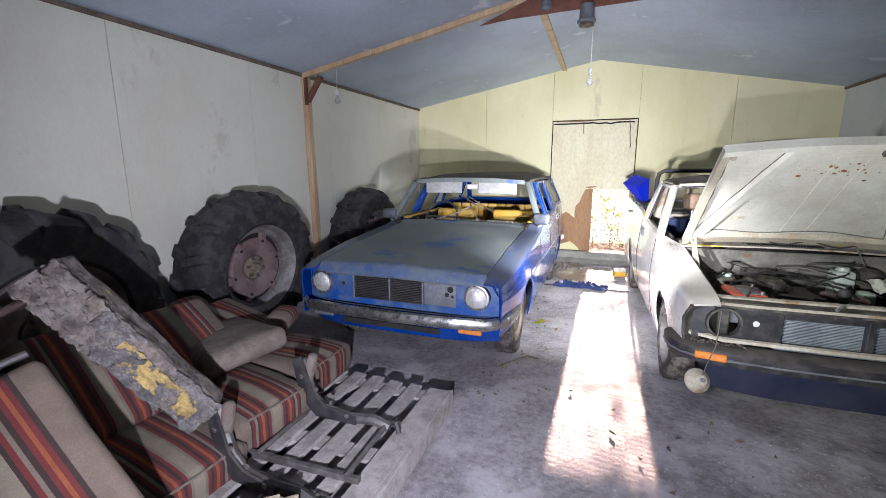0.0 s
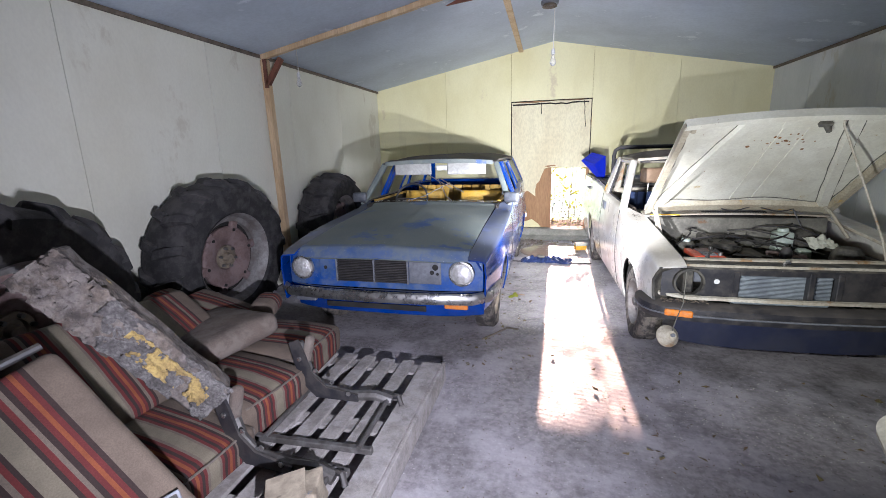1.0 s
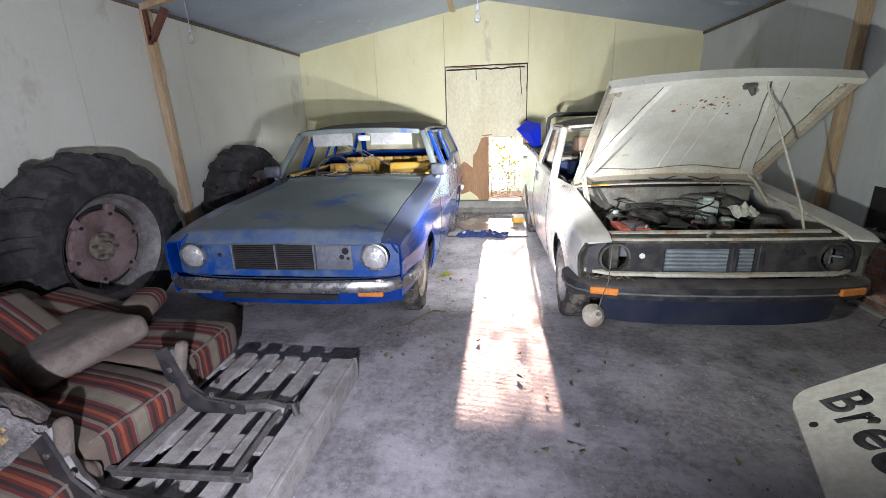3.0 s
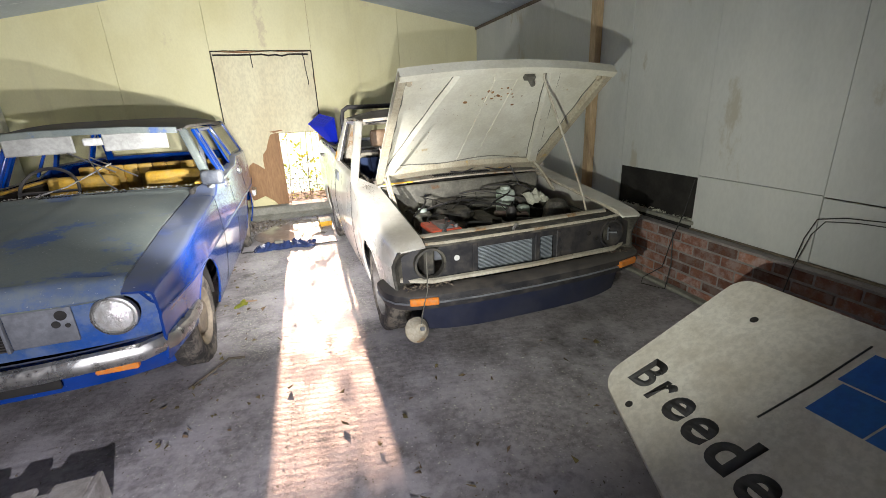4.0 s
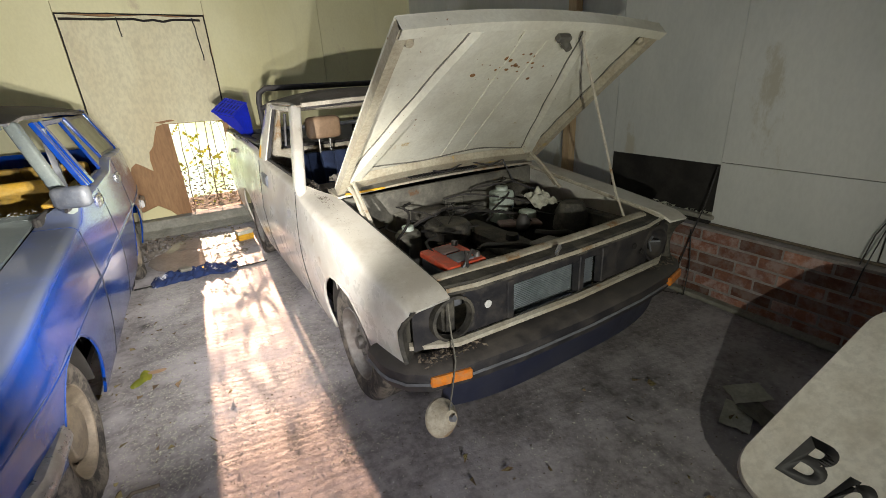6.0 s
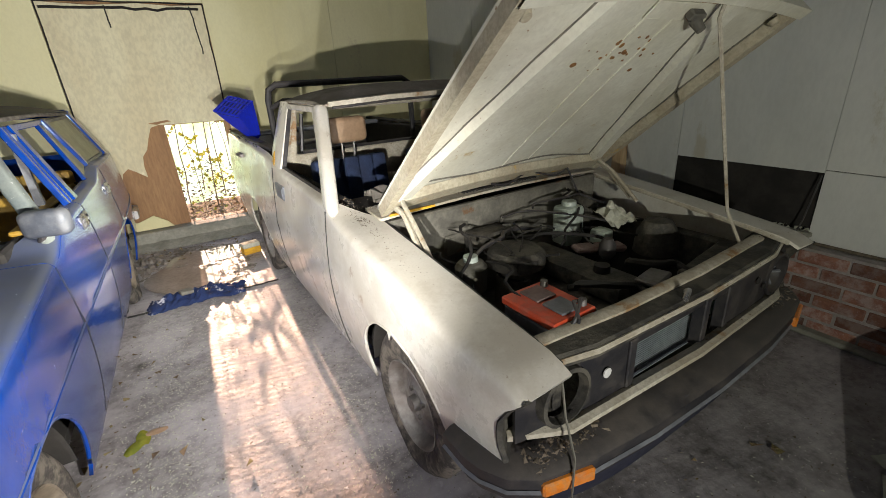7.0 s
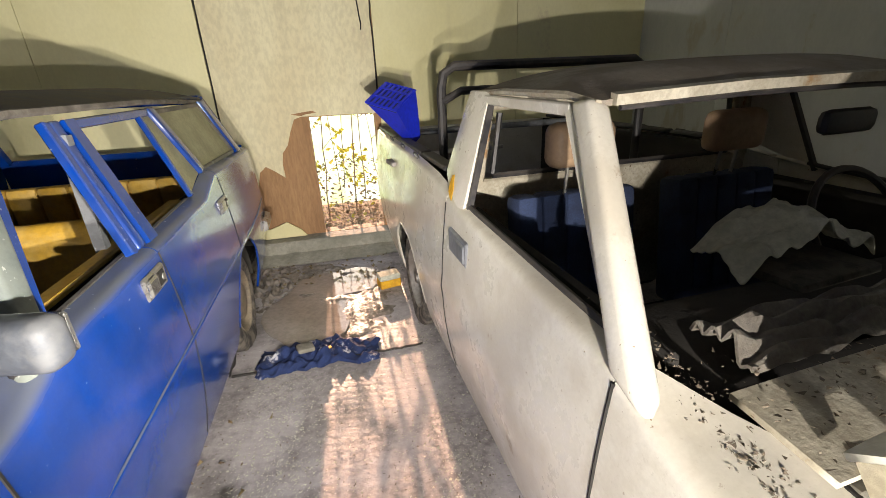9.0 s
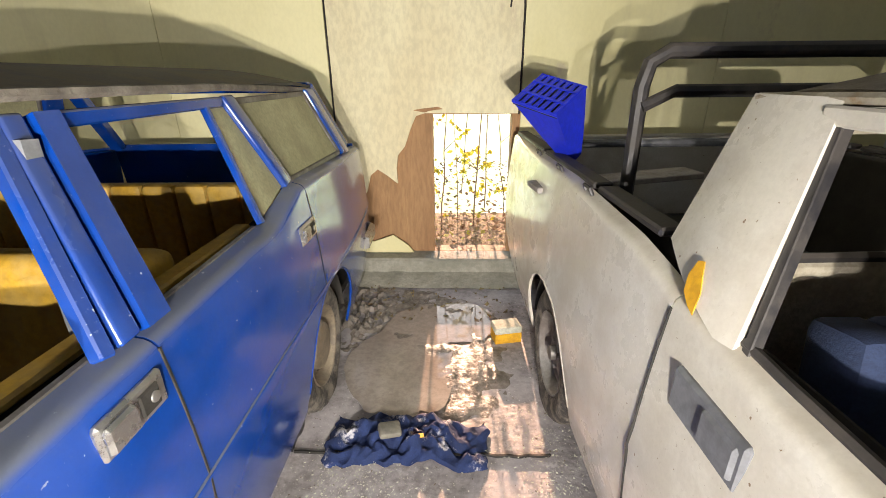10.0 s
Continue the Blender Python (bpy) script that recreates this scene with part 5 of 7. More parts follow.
for i, (a, b, r) in enumerate((((-0.40, 0.10, 0.74), (0.10, 0.25, 0.70), 0.012), ((-0.15, 0.20, 0.72), (0.25, -0.10, 0.68), 0.010), ((-0.28, -0.25, 0.70), (-0.05, -0.50, 0.66), 0.018),
                               ((0.10, 0.30, 0.80), (0.55, 0.20, 0.76), 0.008), ((-0.50, 0.0, 0.70), (-0.30, 0.30, 0.80), 0.009), ((0.2, -0.5, 0.66), (0.12, -0.2, 0.66), 0.020),
                               ((-0.05, 0.34, 0.78), (0.40, 0.05, 0.70), 0.007), ((-0.55, -0.45, 0.70), (-0.35, 0.05, 0.72), 0.008), ((0.35, 0.33, 0.84), (0.30, 0.12, 0.66), 0.007))):
    a, b = Vector(a), Vector(b)
    r *= 0.75
    pts = [a.lerp(b, k / 10) + Vector((0.03 * math.sin(k * 0.9 + i), 0.02 * math.sin(k * 1.3 + i * 2), 0.05 * math.sin(math.pi * k / 10))) for k in range(11)]
    part("hose", tube(bmesh.new(), pts, r, 7), "dark" if i % 3 else "bumper", pickup)
random.seed(77)
for i in range(16):
    a = Vector((random.uniform(-0.5, 0.5), random.uniform(0.05, 0.34), random.uniform(0.66, 0.80)))
    b = a + Vector((random.uniform(-0.3, 0.3), random.uniform(-0.35, 0.05), random.uniform(-0.08, 0.02)))
    b.x = min(max(b.x, -0.55), 0.55)
    sag = random.uniform(-0.05, 0.06)
    part("engine_cable", tube(bmesh.new(), [a.lerp(b, k / 8) + Vector((0.02 * math.sin(k + i), 0.0, sag * math.sin(math.pi * k / 8))) for k in range(9)], random.uniform(0.003, 0.006), 5), "dark", pickup)
part("distributor", lathe(bmesh.new(), [(0, 0.09), (0.02, 0.088), (0.035, 0.06), (0.036, 0.02), (0.02, 0.0)], 16, Matrix.Translation((0.14, -0.12, 0.66))), "bumper", eng)
part("servo", lathe(bmesh.new(), [(0, 0.06), (0.07, 0.05), (0.09, 0.02), (0.09, -0.02), (0.05, -0.05)], 24, Matrix.Translation((0.44, 0.27, 0.72)) @ Matrix.Rotation(radians(80), 4, "X")), "bay", pickup)
part("radiator_tank", boxed((-0.30, -0.50, 0.66), (0.18, -0.44, 0.70), 0.012, seg=2), "bay", pickup)
part("cross_strut", boxed((0.10, -0.50, 0.66), (0.52, -0.43, 0.70), 0.008, pose(0, 0, 0, 0, 0, 8)), "bay", pickup)
part("loose_bracket", boxed((-0.22, -0.44, 0.69), (-0.06, -0.36, 0.71), 0.006, pose(0, 0, 0, 0, 5, 14)), "steel", pickup)
bm = bmesh.new()
tube(bm, [(-0.105, -0.585, 0.70), (-0.105, -0.59, 0.745), (-0.085, -0.585, 0.765), (-0.07, -0.57, 0.75)], 0.009, 6)
part("bonnet_catch", bm, "chrome", pickup)

# the open bonnet
HINGE, OPEN = (0.365, 0.95), 39.3
hm = Matrix.Translation((-0.022, HINGE[0], HINGE[1])) @ Matrix.Rotation(radians(-OPEN), 4, "X")


def hp(x, d, up=0.0):
    """A point of the bonnet: x across, d forward from its hinge line, up off its outer skin."""
    crown = 0.03 * (1 - (x / 0.65) ** 2) - 0.014 * (d / 1.05) ** 3
    return hm @ Vector((x, -d, crown + up))


bm = bmesh.new()
grid(bm, lambda u, v: hp((-0.648 + 1.296 * u), 1.055 * v - 0.02 + 0.02 * v * (1 - (2 * u - 1) ** 2), 0.0), 28, 24)
hood = part("bonnet", bm, "hood_in", pickup, "open cream bonnet with a stained underside", solid=0.010)
for s in (-1, 1):
    bm = bmesh.new()
    rows = [[bm.verts.new(hp(s * x, -0.01 + 1.04 * i / 20, up)) for x, up in ((0.648, -0.004), (0.650, -0.045), (0.61, -0.045), (0.60, -0.008))] for i in range(21)]
    for a, b in zip(rows, rows[1:]):
        for k in range(3):
            bm.faces.new((a[k], b[k], b[k + 1], a[k + 1]))
    part("side_flange", bm, "flange", hood)
bm = bmesh.new()
rows = [[bm.verts.new(hp(-0.648 + 1.296 * i / 20, d + 0.02 * (1 - (i / 10 - 1) ** 2), up)) for d, up in ((1.035, 0.0), (1.040, -0.055), (1.0, -0.055), (0.985, -0.008))] for i in range(21)]
for a, b in zip(rows, rows[1:]):
    for k in range(3):
        bm.faces.new((a[k], b[k], b[k + 1], a[k + 1]))
part("front_flange", bm, "hood_in", hood)
bm = bmesh.new()
rows = [[bm.verts.new(hp(-0.62 + 1.24 * i / 16, d, up)) for d, up in ((-0.01, -0.01), (0.0, -0.04), (0.07, -0.04), (0.09, -0.008))] for i in range(17)]
for a, b in zip(rows, rows[1:]):
    for k in range(3):
        bm.faces.new((a[k], b[k], b[k + 1], a[k + 1]))
part("rear_flange", bm, "flange", hood)
for s in (-1, 1):
    bm = bmesh.new()
    rows = []
    for i in range(13):
        k = i / 12
        cx, d = s * (0.57 - 0.30 * k), 0.06 + 0.95 * k
        rows.append([bm.verts.new(hp(cx + o, d, up)) for o, up in ((-0.042, -0.007), (-0.028, -0.036), (0.028, -0.036), (0.042, -0.007))])
    for a, b in zip(rows, rows[1:]):
        for j in range(3):
            bm.faces.new((a[j], b[j], b[j + 1], a[j + 1]))
    part("brace", bm, "hood_in", hood)
    # thin tubes beside the brace; their dark colour paints in its shadow
    bm = bmesh.new()
    for o in (-0.045, 0.045):
        tube(bm, [hp(s * (0.57 - 0.30 * k) + o + 0.003 * math.sin(k * 23), 0.06 + 0.95 * k, -0.006) for k in np.linspace(0.02, 0.98, 14)], 0.0035, 5)
    part("brace_joint", bm, "bay_wall", hood)
    hb = bmesh.new()
    tube(hb, [hp(s * 0.60, 0.03, -0.03), (s * 0.60 - 0.022, 0.24, 0.93), (s * 0.62, 0.12, 0.79)], 0.012, 6)
    tube(hb, [hp(s * 0.58, 0.07, -0.03), (s * 0.59 - 0.022, 0.20, 0.92), (s * 0.605, 0.07, 0.78)], 0.010, 6)
    part("hinge", hb, "cream_dirty", hood)
    part("buffer", lathe(bmesh.new(), [(0, -0.02), (0.014, -0.02), (0.02, -0.004)], 16, Matrix.Translation(hp(s * 0.585, 0.96, -0.02)) @ hm.to_3x3().to_4x4()), "flange", hood)
bm = bmesh.new()
for x in (-0.06, 0.08):
    tube(bm, [hp(x, d, -0.006) for d in np.linspace(0.1, 0.96, 8)], 0.0035, 5)
part("skin_crease", bm, "hood_in", hood)
bm = bmesh.new()
tube(bm, [hp(x, 0.11 + 0.02 * math.sin(x * 9), -0.0075) for x in np.linspace(-0.52, 0.52, 22)], 0.004, 5)
for s in (-1, 1):
    tube(bm, [hp(s * (0.592 + 0.004 * math.sin(d * 30)), d, -0.0075) for d in np.linspace(0.1, 0.98, 18)], 0.0035, 5)
part("skin_joint", bm, "bay_wall", hood)
bm = bmesh.new()
tube(bm, [hp(x, 0.985, -0.009) for x in np.linspace(-0.6, 0.6, 16)], 0.003, 5)
part("front_joint", bm, "rust", hood)
bm = bmesh.new()
box(bm, (-0.035, -0.014, -0.03), (0.035, 0.014, 0.0), 0.005, Matrix.Translation(hp(0.13, 0.95, -0.01)) @ hm.to_3x3().to_4x4())
lathe(bm, [(0, -0.05), (0.014, -0.048), (0.018, -0.01)], 14, Matrix.Translation(hp(0.145, 0.935, -0.02)) @ hm.to_3x3().to_4x4())
part("catch", bm, "bay_wall", hood)
part("latch_recess", boxed((-0.10, -0.03, -0.004), (0.10, 0.03, 0.0), 0.003, Matrix.Translation(hp(0.02, 0.95, -0.009)) @ hm.to_3x3().to_4x4()), "hood_in", hood)
random.seed(5)
for i in range(26):
    c = hp(0.0 + random.gauss(0, 0.085) - (0.09 if i % 4 == 0 else 0), 0.78 + random.gauss(0, 0.04), -0.0062)
    r = random.uniform(0.003, 0.007) if i % 5 else random.uniform(0.006, 0.011)
    part("rust_spot", lathe(bmesh.new(), [(0, -0.001), (r * random.uniform(0.6, 1), -0.001), (r, 0.001)], 9, Matrix.Translation(c) @ hm.to_3x3().to_4x4() @ Matrix.Diagonal((random.uniform(0.6, 1.6), 1, 1, 1))), "rust", hood)
bm = bmesh.new()
tube(bm, [hp(0.20, 1.0, -0.03), hp(0.205, 0.97, -0.05), (0.49, -0.40, 0.86), (0.477, -0.477, 0.737)], 0.0065, 6)
part("prop_rod", bm, "cream_dirty", pickup, "thin bonnet prop rod")
bm = bmesh.new()
tube(bm, [hp(-0.1 + 0.045 * i, 0.03, -0.05 - 0.02 * math.sin(i * 0.9)) for i in range(12)] + [(0.43, 0.30, 0.82), (0.44, 0.2, 0.72)], 0.005, 5)
part("washer_hose", bm, "bumper", hood)

# cabin
part("floor_pan", boxed((-0.72, 0.42, 0.22), (0.72, 1.72, 0.27)), "lining", pickup)
part("dashboard", boxed((-0.69, 0.56, 0.68), (0.69, 0.88, 0.875), 0.04, seg=3), "lining", pickup)
ring = Matrix.Translation((0.34, 1.0, 0.90)) @ Matrix.Rotation(radians(62), 4, "X")
part("steering_wheel", tube(bmesh.new(), [ring @ Vector((0.185 * math.cos(a), 0.185 * math.sin(a), 0)) for a in np.linspace(0, 2 * math.pi, 33)], 0.012, 8), "bumper", pickup)
for x in (-0.35, 0.33):
    st = part("seat", boxed((x - 0.25, 1.02, 0.36), (x + 0.25, 1.46, 0.52), 0.04, seg=3), "seat_blue", pickup, "navy cloth seat")
    m = Matrix.Translation((0, 1.42, 0.48)) @ Matrix.Rotation(radians(-8), 4, "X") @ Matrix.Translation((0, -1.42, -0.48))
    for i in range(5):
        part("backrest_flute", boxed((x - 0.243 + i * 0.096, 1.39, 0.46), (x - 0.141 + i * 0.096, 1.51, 0.985), 0.026, m, seg=2), "seat_blue", st)
    hr = part("headrest", boxed((x - 0.125, 1.435, 1.07), (x + 0.125, 1.53, 1.225), 0.036, seg=3), "tan", st, "tan vinyl headrest")
    for o in (-0.04, 0.04):
        part("headrest_post", tube(bmesh.new(), [(x + o, 1.50, 0.95), (x + o, 1.485, 1.09)], 0.007, 6), "chrome", st)
part("header_seal", tube(bmesh.new(), [(-0.60, 0.958, 1.308), (-0.3, 0.93, 1.322), (0, 0.922, 1.325), (0.3, 0.93, 1.322), (0.60, 0.958, 1.308)], 0.007, 6), "bumper", pickup, "perished black windscreen rubber")
part("rear_view_mirror", boxed((0.02, 0.95, 1.20), (0.20, 0.99, 1.265), 0.02, seg=2), "bumper", pickup)
bm = bmesh.new()
grid(bm, lambda u, v: Vector((-0.60 + 0.62 * u, 0.555 + 0.13 * v, 0.915 + 0.03 * math.sin(v * 3) + 0.010 * math.sin(v * 22 + 3 * u) + 0.03 * noise.noise(Vector((u * 9, v * 4, 2))))), 40, 24)
part("torn_dash_lining", bm, "lining_grey", pickup, "torn lining and debris along the windscreen base", smooth=20, solid=0.006)
bm = bmesh.new()
for i in range(420):
    x = random.uniform(-0.72, 0.1) if i % 3 else random.uniform(-0.70, 0.70)
    p = Vector((x, random.gauss(0.50, 0.05), 0.912))
    s = random.uniform(0.002, 0.008)
    vs = [bm.verts.new(p + Vector((random.uniform(-s, s), random.uniform(-s, s), random.uniform(0, s)))) for _ in range(4)]
    for q in ((0, 1, 2), (0, 1, 3), (0, 2, 3), (1, 2, 3)):
        bm.faces.new([vs[k] for k in q])
for i in range(520):
    y = random.gauss(0.50, 0.10) if i % 2 else random.uniform(-0.1, 0.6)
    x = -0.69 - 0.05 * random.random() if i % 2 else -0.70 - 0.06 * random.random() ** 2
    p = Vector((x, y, pk.zt(y) + 0.001))
    s = random.uniform(0.0015, 0.0065 if i % 2 else 0.003)
    vs = [bm.verts.new(p + Vector((random.uniform(-s, s), random.uniform(-s, s), random.uniform(-0.2 * s, s)))) for _ in range(4)]
    for q in ((0, 1, 2), (0, 1, 3), (0, 2, 3), (1, 2, 3)):
        bm.faces.new([vs[k] for k in q])
tagged(part("scuttle_debris", bm, "bark", pickup), kind="stuff")
for s in (-1, 1):
    for y in (0.622, 1.624):
        part("door_gap", tube(bmesh.new(), [(s * (pk.hw(y, z) + 0.004), y, z) for z in np.linspace(0.22, 0.90 if y < 1 else 0.955, 14)], 0.0055, 5), "dark", pickup)
    part("door_seal", tube(bmesh.new(), [(s * 0.795, 0.63, 0.915), (s * 0.722, 0.83, 1.10), (s * 0.655, 1.035, 1.30)], 0.005, 5), "dark", pickup)
# bed
part("bed_floor", boxed((-0.70, 1.75, 0.44), (0.70, 3.68, 0.50)), "lining", pickup)
part("tailgate", boxed((-0.74, 3.66, 0.46), (0.74, 3.70, 1.02), 0.01), "cream", pickup)
rb = bmesh.new()
tube(rb, [(-0.60, 2.36, 0.5), (-0.60, 2.36, 1.33), (-0.585, 2.36, 1.40), (-0.53, 2.36, 1.435), (0.53, 2.36, 1.435), (0.585, 2.36, 1.40), (0.60, 2.36, 1.33), (0.60, 2.36, 0.5)], 0.024, 10)
tube(rb, [(-0.60, 2.345, 1.27), (-0.5, 2.345, 1.318), (0.5, 2.345, 1.318), (0.60, 2.345, 1.27)], 0.020, 8)
part("roll_bar", rb, "bumper", pickup, "black tubular roll bar over the bed")
part("bed_pole", tube(bmesh.new(), [(-0.62, 3.3, 1.02), (0.64, 3.22, 1.03)], 0.022, 10), "grey_metal", pickup)
part("bed_plank", boxed((-0.5, 2.75, 0.93), (0.25, 2.9, 0.955), 0.004, pose(0, 0, 0, 0, -3, 6)), "pallet", pickup)


# ---- tractor tyres along the board wall ----
def tractor_tyre(m, r, label, disc=True):
    tyre = thing("tractor_wheel", m, label, "tractor wheel", "tractor wheels along the wall")
    ax = Matrix.Rotation(radians(90), 4, "Y")
    w = 0.19
    prof = [(r * 0.56, -w * 0.75), (r * 0.62, -w * 0.95), (r * 0.78, -w), (r * 0.90, -w * 0.90), (r * 0.945, -w * 0.6), (r * 0.955, 0), (r * 0.945, w * 0.6), (r * 0.90, w * 0.90), (r * 0.78, w), (r * 0.62, w * 0.95), (r * 0.56, w * 0.75), (r * 0.55, 0), (r * 0.56, -w * 0.75)]
    t = part("tyre", lathe(bmesh.new(), prof, 56, ax), "rubber", tyre)
    n = 16
    for k in range(n):
        for s in (-1, 1):
            a0 = 2 * math.pi * (k + (0.12 if s > 0 else 0)) / n
            bm = bmesh.new()
            rows = []
            for i in range(6):
                u = i / 5
                a = a0 + 0.10 * (1 - u)
                h = s * w * (0.02 + 1.0 * u)
                base = r * (0.94 - 0.10 * max(0, u - 0.55) / 0.45)
                top = base + r * 0.070
                da = 0.068
                rows.append([bm.verts.new(ax @ Vector((q * math.cos(a + o), q * math.sin(a + o), h))) for q, o in ((base, -da), (top, -da * 0.7), (top, da * 0.7), (base, da))])
            for p, q in zip(rows, rows[1:]):
                for j in range(3):
                    bm.faces.new((p[j], q[j], q[j + 1], p[j + 1]))
            bm.faces.new(rows[0]), bm.faces.new(rows[-1][::-1])
            part("tread_lug", bm, "rubber", t)
    if disc:
        part("rim", lathe(bmesh.new(), [(r * 0.575, 0.155), (r * 0.585, 0.165), (r * 0.56, 0.15), (r * 0.53, 0.09), (r * 0.47, 0.075), (r * 0.46, 0.04)], 48, ax), "rim_ring", tyre, "scuffed pale steel rim")
        # black disc inside the rim; the shade of the gaps is in its colour
        part("rim_well", lathe(bmesh.new(), [(r * 0.47, 0.045), (r * 0.42, 0.01), (r * 0.30, 0.0), (0.0, 0.0)], 40, ax), "dark", tyre)
        d = part("disc", lathe(bmesh.new(), [(r * 0.40, 0.03), (r * 0.405, 0.06), (r * 0.385, 0.075), (r * 0.30, 0.078), (r * 0.22, 0.058), (r * 0.17, 0.045), (r * 0.15, 0.02), (0.0, 0.015)], 40, ax), "rim", tyre, "rusty grey-pink wheel disc")
        part("hub", lathe(bmesh.new(), [(r * 0.155, 0.018), (r * 0.15, 0.05), (r * 0.10, 0.055), (r * 0.09, 0.03), (r * 0.06, 0.035), (r * 0.05, 0.08), (0, 0.082)], 24, ax), "wheel_dirt", d, "rust-stained hub")
        for k in range(6):
            a = 2 * math.pi * k / 6 + 0.3
            part("bolt", lathe(bmesh.new(), [(0, 0.078), (0.012, 0.076), (0.014, 0.045)], 6, ax @ Matrix.Translation((r * 0.125 * math.cos(a), r * 0.125 * math.sin(a), 0))), "steel", d)
        for k in range(6):
            a = 2 * math.pi * k / 6 + 0.75
            part("rim_clamp", boxed((r * 0.37, -0.035, 0.04), (r * 0.475, 0.035, 0.082), 0.008, ax @ Matrix.Rotation(a, 4, "Z")), "rim", d)
            part("clamp_hole", lathe(bmesh.new(), [(0, 0.086), (0.013, 0.084), (0.014, 0.07)], 10, ax @ Matrix.Translation((r * 0.36 * math.cos(a), r * 0.36 * math.sin(a), 0))), "dark", d)
    return tyre


tractor_tyre(pose(-2.185, 3.33, 0.632, 0, 4, -2), 0.655, "large black tractor wheel with rusty pink disc, leaning on the wall")
tractor_tyre(pose(-2.14, 1.78, 0.632, 20, 7, 3), 0.655, "large black tractor wheel half hidden behind the seats", True)
tractor_tyre(pose(-2.17, 5.24, 0.60, 40, 4, 2), 0.62, "black tractor wheel with chunky tread behind the blue car")

# ---- pallet and seats ----
pal = thing("pallet", pose(0, 0, 0), "grey weathered wooden pallet with seat frames on it", "pallet")
x = -0.135
widths = [0.125, 0.075, 0.085, 0.08, 0.085, 0.08, 0.085, 0.09, 0.085, 0.11]
for i, w in enumerate(widths):
    y1 = 2.79 - random.uniform(0, 0.02)
    bm = boxed((x - w, 1.46 + random.uniform(0, 0.03), 0.118), (x, y1, 0.140), 0.003)
    part("slat", bm, "pallet", pal)
    x -= w + 0.055
for y in (1.48, 2.06, 2.66):
    part("bearer", boxed((x + 0.06, y, 0.098), (-0.135, y + 0.10, 0.117), 0.003), "pallet", pal)
for xa in (-0.235, -0.80, -1.38):
    for y in (1.48, 2.06, 2.66):
        part("block", boxed((xa, y, 0.0), (xa + 0.10, y + 0.11, 0.097), 0.004), "pallet", pal)
part("side_board", boxed((-0.134, 1.46, 0.012), (-0.112, 2.79, 0.138), 0.004), "pallet", pal)

BROWN, DK, RED, OR, CRM, LT = (0.165, 0.125, 0.093), (0.045, 0.028, 0.024), (0.145, 0.028, 0.026), (0.27, 0.080, 0.030), (0.24, 0.205, 0.145), (0.19, 0.15, 0.115)
BAND = (DK, RED, LT, DK, RED, OR, RED, DK, RED, LT)
TONES = [(0.0, BROWN)] + [(0.20 + 0.026 * i, c) for i, c in enumerate(BAND)] + [(0.46, CRM)] + [(0.555 + 0.026 * i, c) for i, c in enumerate(BAND[::-1])] + [(0.815, BROWN)]
M["stripe_y"] = stripes("striped_velour", "Y", 0.50, TONES)
M["stripe_y2"] = stripes("striped_velour_wide", "Y", 0.60, [(0.0, CRM)] + [(0.06 + 0.0225 * i, c) for i, c in enumerate(BAND)] + [(0.285, CRM)] + [(0.38 + 0.0225 * i, c) for i, c in enumerate(BAND[::-1])] + [(0.605, CRM)] + [(0.68 + 0.022 * i, c) for i, c in enumerate(BAND[:8])] + [(0.856, BROWN)])


def pad(w, d, h, bulge=0.02, n=14, r=0.05):
    """An upholstered pad, d along x, w along y, h high, with soft edges, its base at z = 0."""
    bm = bmesh.new()
    box(bm, (0, 0, 0), (d, w, h), r, None, 4)
    bmesh.ops.subdivide_edges(bm, edges=[e for e in bm.edges if e.calc_length() > 0.1], cuts=5, use_grid_fill=True)
    for v in bm.verts:
        u, t = v.co.x / d, v.co.y / w
        if v.co.z > h * 0.6:
            v.co.z += bulge * math.sin(math.pi * min(max(u, 0), 1)) * math.sin(math.pi * min(max(t, 0), 1))
        v.co += noise.noise_vector(v.co * 7) * 0.006
    return bm


def car_seat(m, label, back_turn=-25, back=True, head=False):
    s = thing("car_seat", m, label, "car seat", "loose car seats")
    part("cushion", pad(0.50, 0.52, 0.20, 0.025), "stripe_y", s)
    part("piping", tube(bmesh.new(), [(0.50, 0.06, 0.19), (0.515, 0.25, 0.20), (0.50, 0.44, 0.19)], 0.006, 6), "cloth", s)
    for y in (-0.012, 0.462):
        part("bolster", boxed((0.02, y, 0.02), (0.50, y + 0.05, 0.17), 0.02, seg=2), "cloth", s)
    if back:
        b = part("backrest", pad(0.48, 0.58, 0.13, 0.02), "stripe_y", s)
        b.matrix_basis = pose(-0.02, 0.01, 0.12, 0, back_turn, 180) @ Matrix.Translation((0, -0.5, 0))
        if head:
            h = part("headrest", pad(0.26, 0.16, 0.09, 0.015), "stripe_y", b)
            h.matrix_basis = pose(0.60, 0.11, 0.02)
    return s


car_seat(pose(-1.36, 2.33, 0.145, 0, 2, 2), "brown velour car seat with red stripes, on the pallet", -14, True, True)
car_seat(pose(-1.34, 1.86, 0.145, 0, 3, -8), "brown velour car seat with red and cream stripes, half buried", -30)
car_seat(pose(-1.32, 1.36, 0.145, 0, 8, -4), "brown velour car seat with red and cream stripes beneath torn foam", -38)
